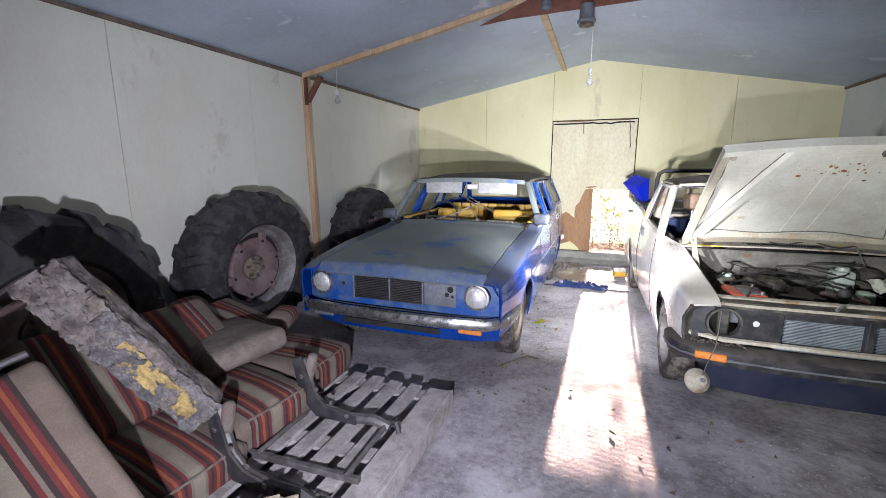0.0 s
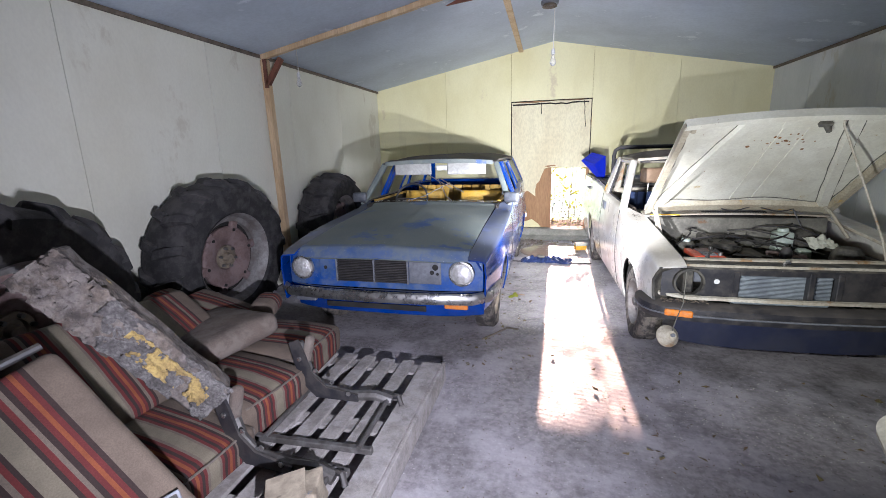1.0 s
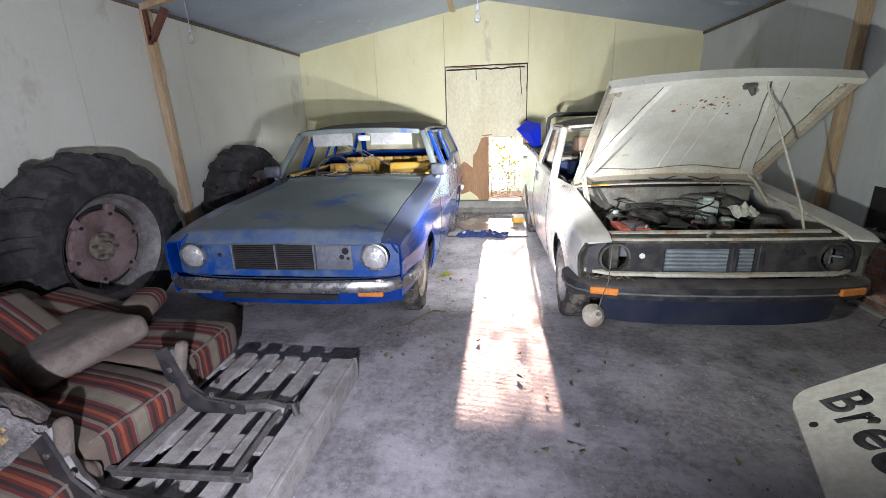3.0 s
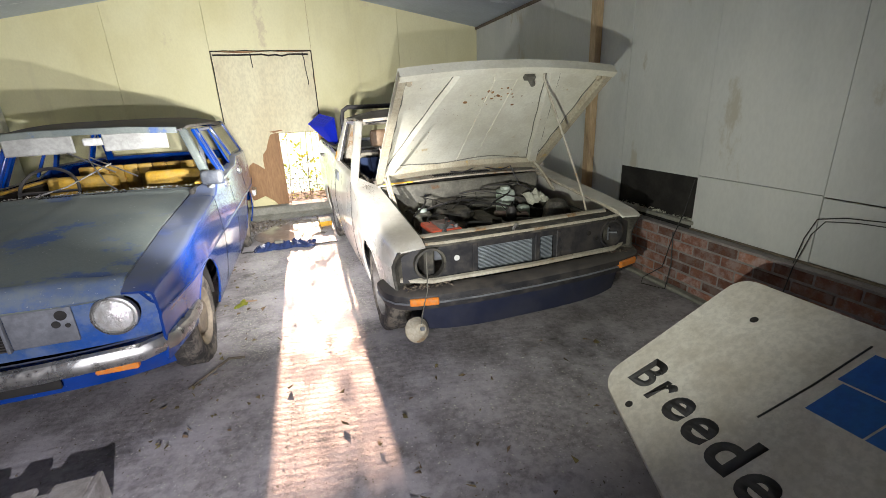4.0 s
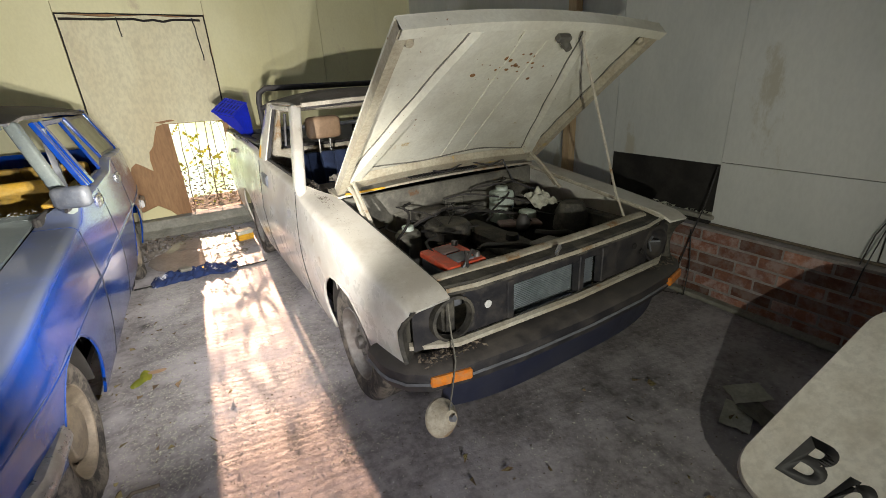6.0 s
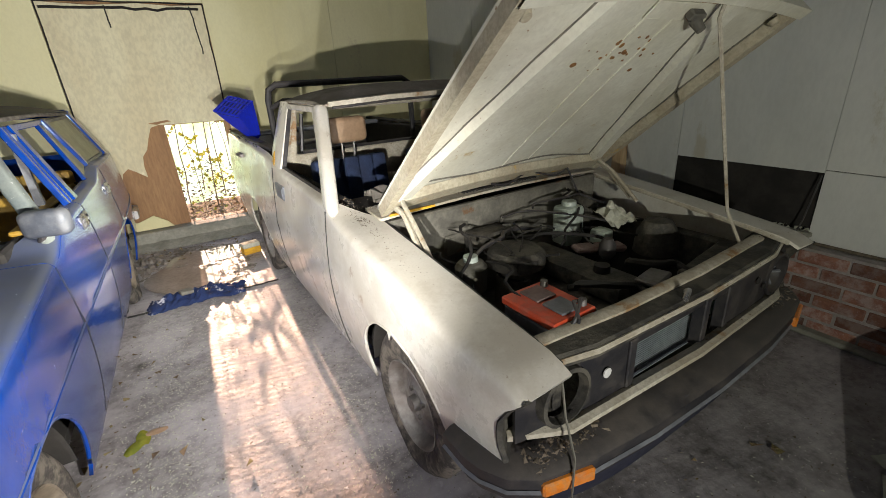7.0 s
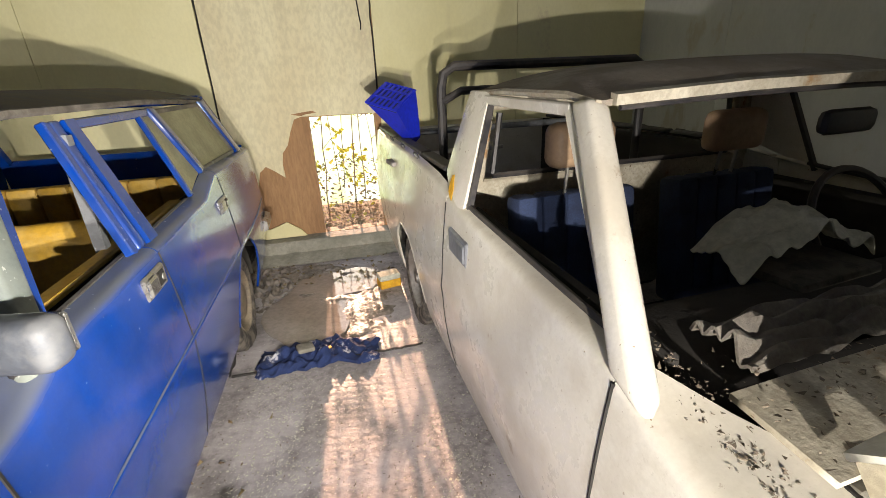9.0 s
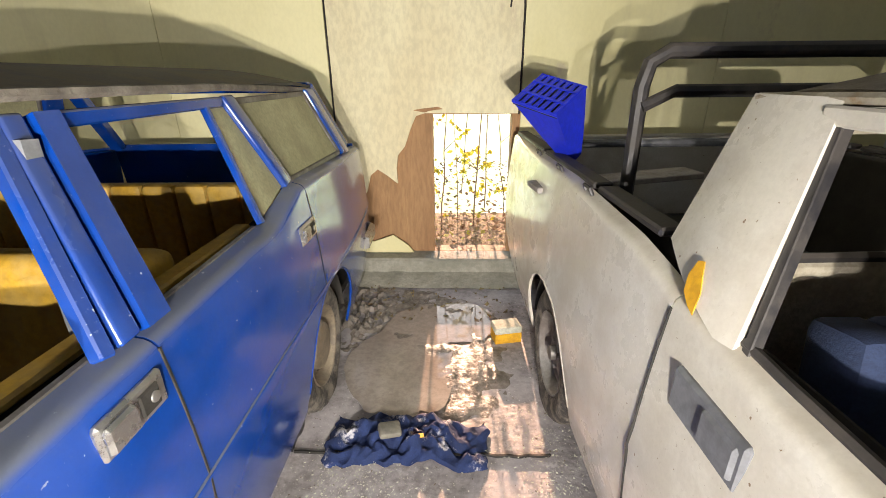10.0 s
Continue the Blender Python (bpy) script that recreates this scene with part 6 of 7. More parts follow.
# folded backrest lying over the seats
fb = thing("folded_car_seat", pose(-1.75, 2.18, 0.33, 4, -6, -18), "plain brown folded seat back lying on the seats", "car seat", "loose car seats")
part("pad", pad(0.48, 0.62, 0.13, 0.02), "cloth", fb)
hd = thing("headrest", pose(-1.42, 2.62, 0.40, 0, 8, 20), "striped brown headrest lying on the seats", "headrest")
part("pad", pad(0.28, 0.17, 0.11, 0.02), "stripe_y", hd)
dk = thing("upturned_car_seat", pose(-1.95, 1.45, 0.0, 0, -4, 6), "dark brown seat base against the tyres", "car seat", "loose car seats")
part("pad", pad(1.15, 0.52, 0.42, 0.02), "cloth", dk)

# big striped backrest leaning nearest the walk
u = Vector((-0.50, -0.866, 0.0))
v = Vector((0.41, 0.03, -0.49)).normalized()
n = u.cross(v)
n = n if n.z > 0 else -n
X = v
Y = n.cross(X)
big = Matrix((X, Y, n)).transposed().to_4x4()
big.translation = Vector((-0.86, 1.19, 0.94)) - n * 0.11 - Y * (0.0 if Y.dot(u) > 0 else 0.60)
bs = thing("leaning_car_seat", big, "large striped brown seat back propped against the pallet", "car seat", "loose car seats")
part("pad", pad(0.60, 0.72, 0.11, 0.025, r=0.035), "stripe_y2", bs)
part("edge_bar", tube(bmesh.new(), [(-0.02, 0.02, 0.10), (-0.03, 0.3, 0.12), (-0.02, 0.58, 0.10)], 0.012, 8), "bumper", bs)
# unseen support, added to carry the leaning seat back
bs2 = thing("support_block", pose(-0.75, 1.05, 0.0), "unseen dark block added to hold up the leaning seat back", "block")
part("block", boxed((-0.35, -0.45, 0.0), (0.12, 0.12, 0.36), 0.01), "dark", bs2)
pf = thing("plate_frame", big @ pose(0.55, 0.14 if Y.dot(u) > 0 else 0.46, 0.132, 0, 0, 73) @ Matrix.Scale(0.66, 4), "grey framed dark plate lying on the striped seat back", "plate")
part("frame", boxed((-0.17, -0.055, 0.0), (0.17, 0.055, 0.010), 0.004), "grey_metal", pf)
part("face", boxed((-0.155, -0.042, 0.010), (0.155, 0.042, 0.013), 0.002), "bay", pf)
part("smudge", boxed((-0.06, -0.02, 0.013), (0.06, 0.012, 0.0145), 0.001), "grey_metal", pf)

M["foam_yellow"] = surf("yellow_foam", (0.44, 0.32, 0.11), (0.26, 0.18, 0.07), scale=14, rough=0.95, bump=0.8, bscale=90, fine=0.4)
M["stuffing"] = surf("grey_stuffing", (0.20, 0.185, 0.175), (0.09, 0.08, 0.075), scale=18, rough=0.98, bump=1.0, bscale=110, fine=0.5)
# slab of torn foam standing up out of the seats
top, low = Vector((-1.13, 1.31, 1.13)), Vector((-0.87, 1.60, 0.55))
zax = (top - low).normalized()
xax = (Vector((0.58, -0.62, 0)) - zax * Vector((0.58, -0.62, 0)).dot(zax)).normalized()
fm = Matrix((xax, zax.cross(xax), zax)).transposed().to_4x4()
fm.translation = low
foam = thing("torn_seat_foam", fm, "torn seat squab showing yellow foam and grey stuffing", "seat foam")
bm = bmesh.new()
box(bm, (-0.07, -0.03, -0.10), (0.07, 0.125, 0.68), 0.02, None, 2)
bmesh.ops.subdivide_edges(bm, edges=[e for e in bm.edges if e.calc_length() > 0.05], cuts=9, use_grid_fill=True)
for q in bm.verts:
    q.co += noise.noise_vector(q.co * 9) * 0.016 + noise.noise_vector(q.co * 34) * 0.008
part("foam", bm, "foam", foam, smooth=25)


def torn_layer(x0, ya, yb, za, zb, amp, cut, seed, nu, nv):
    """A ragged skin on the squab's broad face, with holes torn out of it."""
    bm = bmesh.new()
    grid(bm, lambda a, b: Vector((x0 + amp * noise.noise(Vector((a * 5, b * 11, seed))) + amp * 0.6 * noise.noise(Vector((a * 16, b * 38, seed))), ya + (yb - ya) * a + 0.012 * noise.noise(Vector((b * 17, seed, 3))), za + (zb - za) * b)), nu, nv)
    dead = [f for f in bm.faces if noise.noise(Vector((f.calc_center_median().y * 17, f.calc_center_median().z * 11, seed * 1.7))) + 0.5 * noise.noise(Vector((f.calc_center_median().y * 50, f.calc_center_median().z * 42, seed))) > cut]
    bmesh.ops.delete(bm, geom=dead, context="FACES")
    return bm


part("cover", torn_layer(0.076, -0.035, 0.13, 0.30, 0.69, 0.008, 0.25, 4.0, 30, 60), "foam", foam, "torn brown cover", smooth=20, solid=0.006)
part("yellow_foam", torn_layer(0.084, 0.01, 0.085, -0.04, 0.34, 0.010, 0.10, 2.2, 18, 70), "foam_yellow", foam, "exposed yellow foam", smooth=20, solid=0.008)
part("grey_stuffing", torn_layer(0.080, -0.03, 0.125, -0.10, 0.46, 0.014, 0.06, 7.4, 34, 90), "stuffing", foam, "ragged grey stuffing", smooth=15, solid=0.006)

# seat runners with tall hinge brackets on the pallet
for k, (y0, xb_) in enumerate(((2.26, -0.80), (1.74, -0.83))):
    fr = thing("metal_bracket", pose(0, y0, 0.141, 0, 0, -4 if k else 2), "black steel seat frame with tall hinge bracket on the pallet", "bracket", "seat frames")
    fr.location.x = xb_
    br = part("hinge_bracket", tube(bmesh.new(), [(0.0, 0, 0.32), (0.025, 0, 0.24), (0.06, 0, 0.12), (0.12, 0, 0.055), (0.30, 0, 0.03), (0.44, 0, 0.045), (0.52, 0, 0.02)], 0.029, 8), "steel", fr)
    bm = bmesh.new()
    plate(bm, [(-0.035, 0.33), (0.02, 0.35), (0.05, 0.27), (0.085, 0.15), (0.16, 0.085), (0.34, 0.055), (0.34, 0.015), (0.10, 0.02), (0.03, 0.09), (-0.01, 0.2)], -0.035, -0.022)
    part("side_plate", bm, "bumper", br)
    part("arm_pad", boxed((-0.05, -0.02, 0.12), (0.0, 0.03, 0.37), 0.02, pose(0, 0, 0, 0, 16, 0), 2), "cloth", br)
    for q in range(4):
        part("bolt", lathe(bmesh.new(), [(0, 0.006), (0.012, 0.005), (0.013, 0)], 10, Matrix.Translation((0.02 + 0.09 * q, -0.036, 0.24 - 0.06 * q)) @ Matrix.Rotation(radians(90), 4, "X")), "chrome", br)
    for dy in (0.03, -0.40):
        part("runner", boxed((-0.05, dy, 0.0), (0.56, dy + 0.03, 0.03), 0.004), "steel", fr)
    for dx in (0.03, 0.50):
        part("cross_tube", tube(bmesh.new(), [(dx, 0.04, 0.03), (dx, -0.40, 0.03)], 0.013, 8), "steel", fr)
    part("lever", tube(bmesh.new(), [(0.50, 0.02, 0.03), (0.56, 0.0, 0.05), (0.58, -0.02, 0.01)], 0.014, 7), "bumper", fr)
bx = thing("torn_carton", pose(-0.33, 1.50, 0.141, 0, 0, 20), "torn cream paper carton on the pallet", "carton")
bm = boxed((-0.07, -0.07, 0.0), (0.07, 0.07, 0.17), 0.012, None, seg=2)
bmesh.ops.subdivide_edges(bm, edges=bm.edges[:], cuts=2, use_grid_fill=True)
rough_up(bm, 0.02, 14)
M["carton"] = surf("stained_carton", (0.34, 0.29, 0.21), (0.22, 0.18, 0.13), scale=9, rough=0.9, bump=0.3, spots=(0.10, 0.12, 0.15), spot_scale=9, spot_at=0.6)
part("body", bm, "carton", bx, smooth=20)
part("flap", boxed((-0.09, -0.05, 0.175), (0.05, 0.08, 0.183), 0.003, pose(0, 0, 0, 12, -8, 10)), "carton", bx)

# ---- leaning advertising panel ----
SU, SW = Vector((0.8488, 0, 0.5288)), Vector((-0.0523, -0.9951, 0.0839))
sm = Matrix((SU, SW, SU.cross(SW))).transposed().to_4x4()
sm.translation = (1.936, 2.31, 0.218)
flip = 1 if SU.cross(SW).z > 0 else -1
sign = thing("advertising_panel", sm, "grubby white sign panel with black bars and blue squares, propped up", "sign")


def sign_outline():
    """Corners of the panel rounded off: (u, w)."""
    corners = [((-0.40, 1.08), 0.10), ((0.02, -0.215), 0.10), ((0.79, -0.135), 0.09), ((0.70, 1.12), 0.10)]
    pts = []
    for i, (c, r) in enumerate(corners):
        c = Vector(c)
        a = (Vector(corners[i - 1][0]) - c).normalized()
        b = (Vector(corners[(i + 1) % 4][0]) - c).normalized()
        p, q = c + a * r, c + b * r
        for k in range(9):
            t = k / 8
            pts.append(p * (1 - t) ** 2 + c * 2 * t * (1 - t) + q * t * t)
    return pts


def sheet(bm, pts, z0, z1):
    f = bm.faces.new([bm.verts.new((p[0], p[1], z0)) for p in pts])
    r = bmesh.ops.extrude_face_region(bm, geom=[f])
    bmesh.ops.translate(bm, vec=(0, 0, z1 - z0), verts=[q for q in r["geom"] if isinstance(q, bmesh.types.BMVert)])
    return bm


so = sign_outline()
part("panel", sheet(bmesh.new(), so, -0.03 * flip, 0.0), "sign", sign)
bm = bmesh.new()
cen = Vector((0.28, 0.45))
rows = [[bm.verts.new((q.x, q.y, z * flip)) for q, z in ((p, -0.006), (p + (p - cen).normalized() * 0.012, -0.03), (p + (p - cen).normalized() * 0.006, -0.085))] for p in so]
for i in range(len(rows)):
    a, b = rows[i], rows[(i + 1) % len(rows)]
    for k in range(2):
        bm.faces.new((a[k], b[k], b[k + 1], a[k + 1]))
part("rolled_rim", bm, "sign", sign, solid=0.006)
FZ = 0.0012 * flip


def ink(name, u0, u1, w0, w1, mat, skew=0.0):
    bm = bmesh.new()
    sheet(bm, [(u0, w0), (u1, w0 + skew), (u1, w1 + skew), (u0, w1)], 0.0, FZ)
    return part(name, bm, mat, sign)


def letter(ch, w0, wd, base, high, lean=0.025):
    """One letter of the built-in font, thickened, fitted into its place on the panel."""
    cu = bpy.data.curves.new("letter", "FONT")
    cu.body, cu.offset, cu.resolution_u = ch, 0.028, 5
    tmp = bpy.data.objects.new("letter", cu)
    scene.collection.objects.link(tmp)
    bpy.context.view_layer.update()
    me = bpy.data.meshes.new_from_object(tmp)
    bpy.data.objects.remove(tmp)
    bm = bmesh.new()
    bm.from_mesh(me)
    bpy.data.meshes.remove(me)
    xs, ys = [v.co.x for v in bm.verts], [v.co.y for v in bm.verts]
    for v in bm.verts:
        a, b = (v.co.x - min(xs)) / (max(xs) - min(xs)), (v.co.y - min(ys)) / (max(ys) - min(ys))
        v.co = (base + high * b, w0 + wd * a + lean * b, 0.0)
    bmesh.ops.remove_doubles(bm, verts=bm.verts, dist=1e-5)
    ext = bmesh.ops.extrude_face_region(bm, geom=bm.faces[:])
    bmesh.ops.translate(bm, vec=(0, 0, FZ), verts=[q for q in ext["geom"] if isinstance(q, bmesh.types.BMVert)])
    return part("letter", bm, "black", sign, "faded black letter", smooth=0)


for ch, w0, wd, high in (("B", -0.115, 0.10, 0.15), ("r", 0.005, 0.068, 0.115), ("e", 0.088, 0.10, 0.115), ("e", 0.20, 0.105, 0.115), ("d", 0.322, 0.11, 0.165), ("e", 0.45, 0.105, 0.115), ("r", 0.572, 0.075, 0.115)):
    letter(ch, w0, wd, 0.085 - 0.16 * (w0 + 0.115), high)
for iu in range(2):
    for iw in range(2):
        ink("blue_square", 0.365 + iu * 0.145, 0.365 + iu * 0.145 + 0.138, 0.435 + iw * 0.165, 0.435 + iw * 0.165 + 0.158, "blue_vinyl", 0.02)
bm = bmesh.new()
tube(bm, [(0.25, 0.362, 0), (0.45, 0.40, 0.001 * flip), (0.675, 0.43, 0)], 0.004, 5)
part("ink_line", bm, "black", sign)
for a, b in ((-0.001, -0.007), (0.602, 0.072)):
    part("fixing_hole", lathe(bmesh.new(), [(0, 0.0015), (0.014, 0.0015), (0.016, 0)], 14, Matrix.Translation((a, b, 0)) @ Matrix.Diagonal((1, 1, flip, 1))), "dark", sign)
# unseen prop, added so the panel has something to lean on
sup = thing("prop_drum", pose(2.62, 1.72, 0), "unseen dark drum added to hold up the panel", "drum")
part("drum", lathe(bmesh.new(), [(0, 0.0), (0.20, 0.0), (0.20, 0.25), (0.207, 0.26), (0.20, 0.27), (0.20, 0.42), (0, 0.42)], 28), "bay", sup)
for k, (x, y, r) in enumerate(((2.45, 2.72, 20), (2.52, 2.66, 75), (2.60, 2.76, -30))):
    sc_ = thing("card_scrap", pose(x, y, 0.012 + 0.012 * k, 3, -4, r), "dirty torn piece of card on the floor", "card", "card scraps")
    bm = bmesh.new()
    grid(bm, lambda a, b: Vector((0.16 * a - 0.08, 0.11 * b - 0.055, 0.012 * noise.noise(Vector((a * 4, b * 4, k))))), 6, 5)
    part("card", bm, "rag" if k != 1 else "bay_wall", sc_, solid=0.003)

# ---- things at the far end ----
cr = thing("plastic_crate", pose(1.12, 6.60, 1.03), "bright blue ribbed plastic tub tipped over the bed side", "crate")
lid = [Vector(p) for p in ((-0.23, 0.0, 0.24), (-0.075, -0.15, 0.19), (0.067, 0.0, 0.29), (-0.087, 0.15, 0.34))]
mid = sum(lid, Vector()) / 4
foot = [(p - mid) * 0.30 + Vector((0.035, 0.01, 0.01)) for p in lid]
up = (lid[1] - lid[0]).cross(lid[2] - lid[1]).normalized()
bm = bmesh.new()
rows = [[bm.verts.new(a.lerp(b, k / 6) + (a - mid) * 0.02 * math.sin(math.pi * k / 6)) for a, b in zip(lid, foot)] for k in range(7)]
for a, b in zip(rows, rows[1:]):
    for i in range(4):
        bm.faces.new((a[i], a[(i + 1) % 4], b[(i + 1) % 4], b[i]))
bm.faces.new(rows[-1])
part("tub", bm, "crate", cr, solid=0.005)
part("rim", tube(bmesh.new(), lid + lid[:1], 0.008, 6), "crate", cr)
e1, e2 = lid[1] - lid[0], lid[3] - lid[0]
for i in range(7):
    a = lid[0] + e1 * (0.06 + 0.88 * i / 6)
    part("lid_slat", beam(bmesh.new(), a + e2 * 0.03 + up * 0.004, a + e2 * 0.97 + up * 0.004, 0.020, 0.007, e1, 0.002), "crate", cr)
part("lid_back", slab4(bmesh.new(), [p - up * 0.012 for p in lid], 0.004), "navy", cr)
for k in (0.32, 0.7):
    part("lid_rail", beam(bmesh.new(), lid[0] + e2 * k + up * 0.009, lid[1] + e2 * k + up * 0.009, 0.016, 0.006, e2, 0.002), "crate", cr)

yb = thing("small_box", pose(0.93, 6.74, 0.0, 0, 0, 12), "small yellow and white carton beside the rear wheel", "carton")
part("box", boxed((-0.075, -0.05, 0.0), (0.075, 0.05, 0.06), 0.004), "yellow_paint", yb)
part("lid", boxed((-0.076, -0.051, 0.06), (0.076, 0.051, 0.10), 0.006), "rag", yb)

M["rag_navy"] = surf("navy_rag", (0.014, 0.032, 0.12), (0.010, 0.020, 0.07), scale=9, rough=0.9, bump=0.3, bscale=120, spots=(0.42, 0.42, 0.46), spot_scale=5.0, spot_at=0.54)
rg = thing("rag", pose(0.46, 6.0, 0.0, 0, 0, -2), "wet navy and white rag crumpled on the floor", "rag")
bm = bmesh.new()


def rag_f(a, b):
    x = -0.32 + 0.64 * a + 0.03 * noise.noise(Vector((b * 5, 3, a * 2)))
    e = math.sin(math.pi * a) ** 0.35 * math.sin(math.pi * b) ** 0.4
    y = (b - 0.5) * (0.24 + 0.14 * noise.noise(Vector((a * 5, 1, 5)))) + 0.07 * noise.noise(Vector((a * 4, 2, 8))) + 0.02 * noise.noise(Vector((a * 14, b * 2, 4)))
    return Vector((x, y, 0.006 + e * max(0.004, 0.035 + 0.06 * noise.noise(Vector((a * 8, b * 4, 3))) + 0.035 * noise.noise(Vector((a * 20, b * 8, 1))))))


grid(bm, rag_f, 90, 28)
part("cloth", bm, "rag_navy", rg)
part("yellow_tag", boxed((0.02, -0.05, 0.055), (0.06, -0.03, 0.062), 0.002, pose(0, 0, 0, 0, 0, 15)), "yellow_paint", rg)
part("grey_fold", boxed((-0.12, -0.02, 0.045), (-0.03, 0.05, 0.075), 0.012, pose(0, 0, 0, 4, 6, 20), 2), "bay_wall", rg)
for k, (x, y, r, col) in enumerate(((0.155, 4.50, 30, "leaf"), (0.185, 4.545, 100, "leaf"), (0.235, 4.56, 200, "tan"))):
    lf = thing("fallen_leaf", pose(x, y, 0.008, 6, -8, r), "fallen yellow leaf on the concrete" if col == "leaf" else "fallen brown leaf on the concrete", "leaf", "fallen leaves")
    bm = bmesh.new()
    grid(bm, lambda a, b: Vector(((a - 0.5) * 0.085, (b - 0.5) * 0.055 * math.sin(math.pi * (0.08 + 0.84 * a)) ** 0.7, 0.006 * math.cos(3 * (b - 0.5)) + 0.006 * a)), 8, 5)
    part("blade", bm, col, lf, solid=0.001)
stk = thing("stick", pose(0.19, 3.70, 0.008), "thin bent stick on the floor by the wheel", "stick")
part("stick", tube(bmesh.new(), [(-0.17, -0.24, 0), (-0.08, -0.12, 0.004), (0.0, 0.0, 0.006), (0.09, -0.01, 0.002)], 0.008, 6), "bark", stk)
lampb = thing("headlamp_shell", PK @ pose(-0.715, -0.665, 0.285, 62, 0, 14) @ Matrix.Scale(0.68, 4), "dusty headlamp shell hanging by its wire from the bumper", "headlamp")
part("shell", lathe(bmesh.new(), [(0, 0.06), (0.04, 0.055), (0.065, 0.03), (0.078, 0.0), (0.10, -0.02), (0.103, -0.035), (0.07, -0.02)], 28), "cream_dirty", lampb)
part("socket", lathe(bmesh.new(), [(0, 0.085), (0.016, 0.083), (0.018, 0.055)], 12), "grey_metal", lampb)
part("hanging_wire", tube(bmesh.new(), [(-0.62, -0.57, 0.69), (-0.63, -0.60, 0.58), (-0.65, -0.655, 0.495), (-0.69, -0.685, 0.40), (-0.71, -0.68, 0.29)], 0.0032, 5), "bay_wall", pickup)
mf = thing("rubber_flap", pose(0.01, 6.0, 0.0, 0, 10, 0), "torn black rubber flap hanging under the car sill", "flap")
bm = bmesh.new()
grid(bm, lambda a, b: Vector((0.02 * noise.noise(Vector((a * 5, b * 5, 1))), (a - 0.5) * 0.14, 0.004 + 0.24 * b)), 6, 8)
part("flap", bm, "bumper", mf, solid=0.006)
wr = thing("white_rag", PK @ pose(-0.06, 0.93, 0.862), "grubby white cloth heaped over the steering wheel", "cloth")
bm = bmesh.new()


def drape(a, b):
    """An arched fold of cloth, thrown over and sagging at both ends."""
    arch = math.sin(math.pi * (0.04 + 0.92 * a)) ** 0.65
    fold = 0.010 * math.sin(14 * a + 4 * b) + 0.022 * noise.noise(Vector((a * 6, b * 3, 2))) + 0.010 * noise.noise(Vector((a * 16, b * 9, 6)))
    return Vector(((a - 0.5) * 0.44, (b - 0.5) * 0.17, 0.02 + arch * 0.135 - 0.075 * max(0.0, 0.55 - b) ** 1.3 * (1 + 1.2 * noise.noise(Vector((a * 7, 1, 3)))) + fold))


grid(bm, drape, 44, 22)
part("cloth", bm, "rag", wr, smooth=25, solid=0.004)
# near-black block under the arched cloth; its colour stands for the hollow's shade
part("dark_fold", boxed((-0.14, -0.15, 0.0), (0.17, 0.05, 0.035), 0.016, pose(0, 0, 0, 0, 0, 4), 2), "bay", wr)

# ---- lamps and wires of the shed (unlit) ----
def hanging_bulb(x, y, z, drop, label):
    b = thing("hanging_bulb", pose(x, y, z), label, "light bulb", "hanging bulbs")
    part("flex", tube(bmesh.new(), [(0, 0, 0.06), (0.004, 0, drop * 0.5), (0, 0, drop)], 0.004, 6), "white", b)
    part("holder", lathe(bmesh.new(), [(0.012, 0.075), (0.018, 0.06), (0.018, 0.025), (0.0, 0.02)], 16), "white", b)
    g = part("bulb", lathe(bmesh.new(), [(0.0, -0.075), (0.016, -0.070), (0.028, -0.05), (0.029, -0.035), (0.018, -0.005), (0.013, 0.02), (0.0, 0.02)], 20), "bulb_glass", b)
    g.visible_shadow = False
    return b


hanging_bulb(0.486, 4.76, 2.27, 0.757, "bare clear bulb hanging on a white flex")
hanging_bulb(-2.12, 4.68, 2.23, 0.307, "bare clear bulb hanging near the post")
bl = thing("bulkhead_lamp", pose(0.45, 4.44, 2.66), "grey metal bulkhead lamp under the ridge", "lamp")
part("body", lathe(bmesh.new(), [(0.0, 0.12), (0.055, 0.11), (0.06, 0.0), (0.075, -0.01), (0.072, -0.03), (0.0, -0.035)], 24), "grey_metal", bl)
part("ring", lathe(bmesh.new(), [(0.05, -0.03), (0.062, -0.05), (0.05, -0.055), (0.045, -0.04)], 24), "bark", bl)
jb = thing("junction_box", pose(0.12, 4.46, 2.80), "grey round cable box on the ridge board", "junction box")
part("box", lathe(bmesh.new(), [(0, 0.04), (0.04, 0.038), (0.045, -0.01), (0.03, -0.03), (0, -0.03)], 18), "grey_metal", jb)
cb = thing("wall_cable", pose(0, 0, 0), "loose dark cable hanging down the brick plinth", "cable")
part("cable", tube(bmesh.new(), [(3.425, 3.50, 0.84), (3.39, 3.52, 0.6), (3.34, 3.55, 0.4), (3.33, 3.60, 0.15), (3.27, 3.72, 0.03), (3.20, 3.66, 0.012), (3.28, 3.5, 0.012), (3.33, 3.52, 0.2), (3.35, 3.56, 0.44)], 0.004, 6), "bumper", cb)
part("cable", tube(bmesh.new(), [(3.43, 2.30, 0.80), (3.425, 2.55, 0.775), (3.42, 2.68, 0.74), (3.415, 2.72, 0.62), (3.40, 2.74, 0.45)], 0.0032, 6), "bumper", cb)
part("cable", tube(bmesh.new(), [(3.43, 2.28, 0.775), (3.428, 2.5, 0.76), (3.42, 2.64, 0.735), (3.415, 2.69, 0.65), (3.36, 2.71, 0.45), (3.345, 2.72, 0.30)], 0.0028, 6), "bumper", cb)

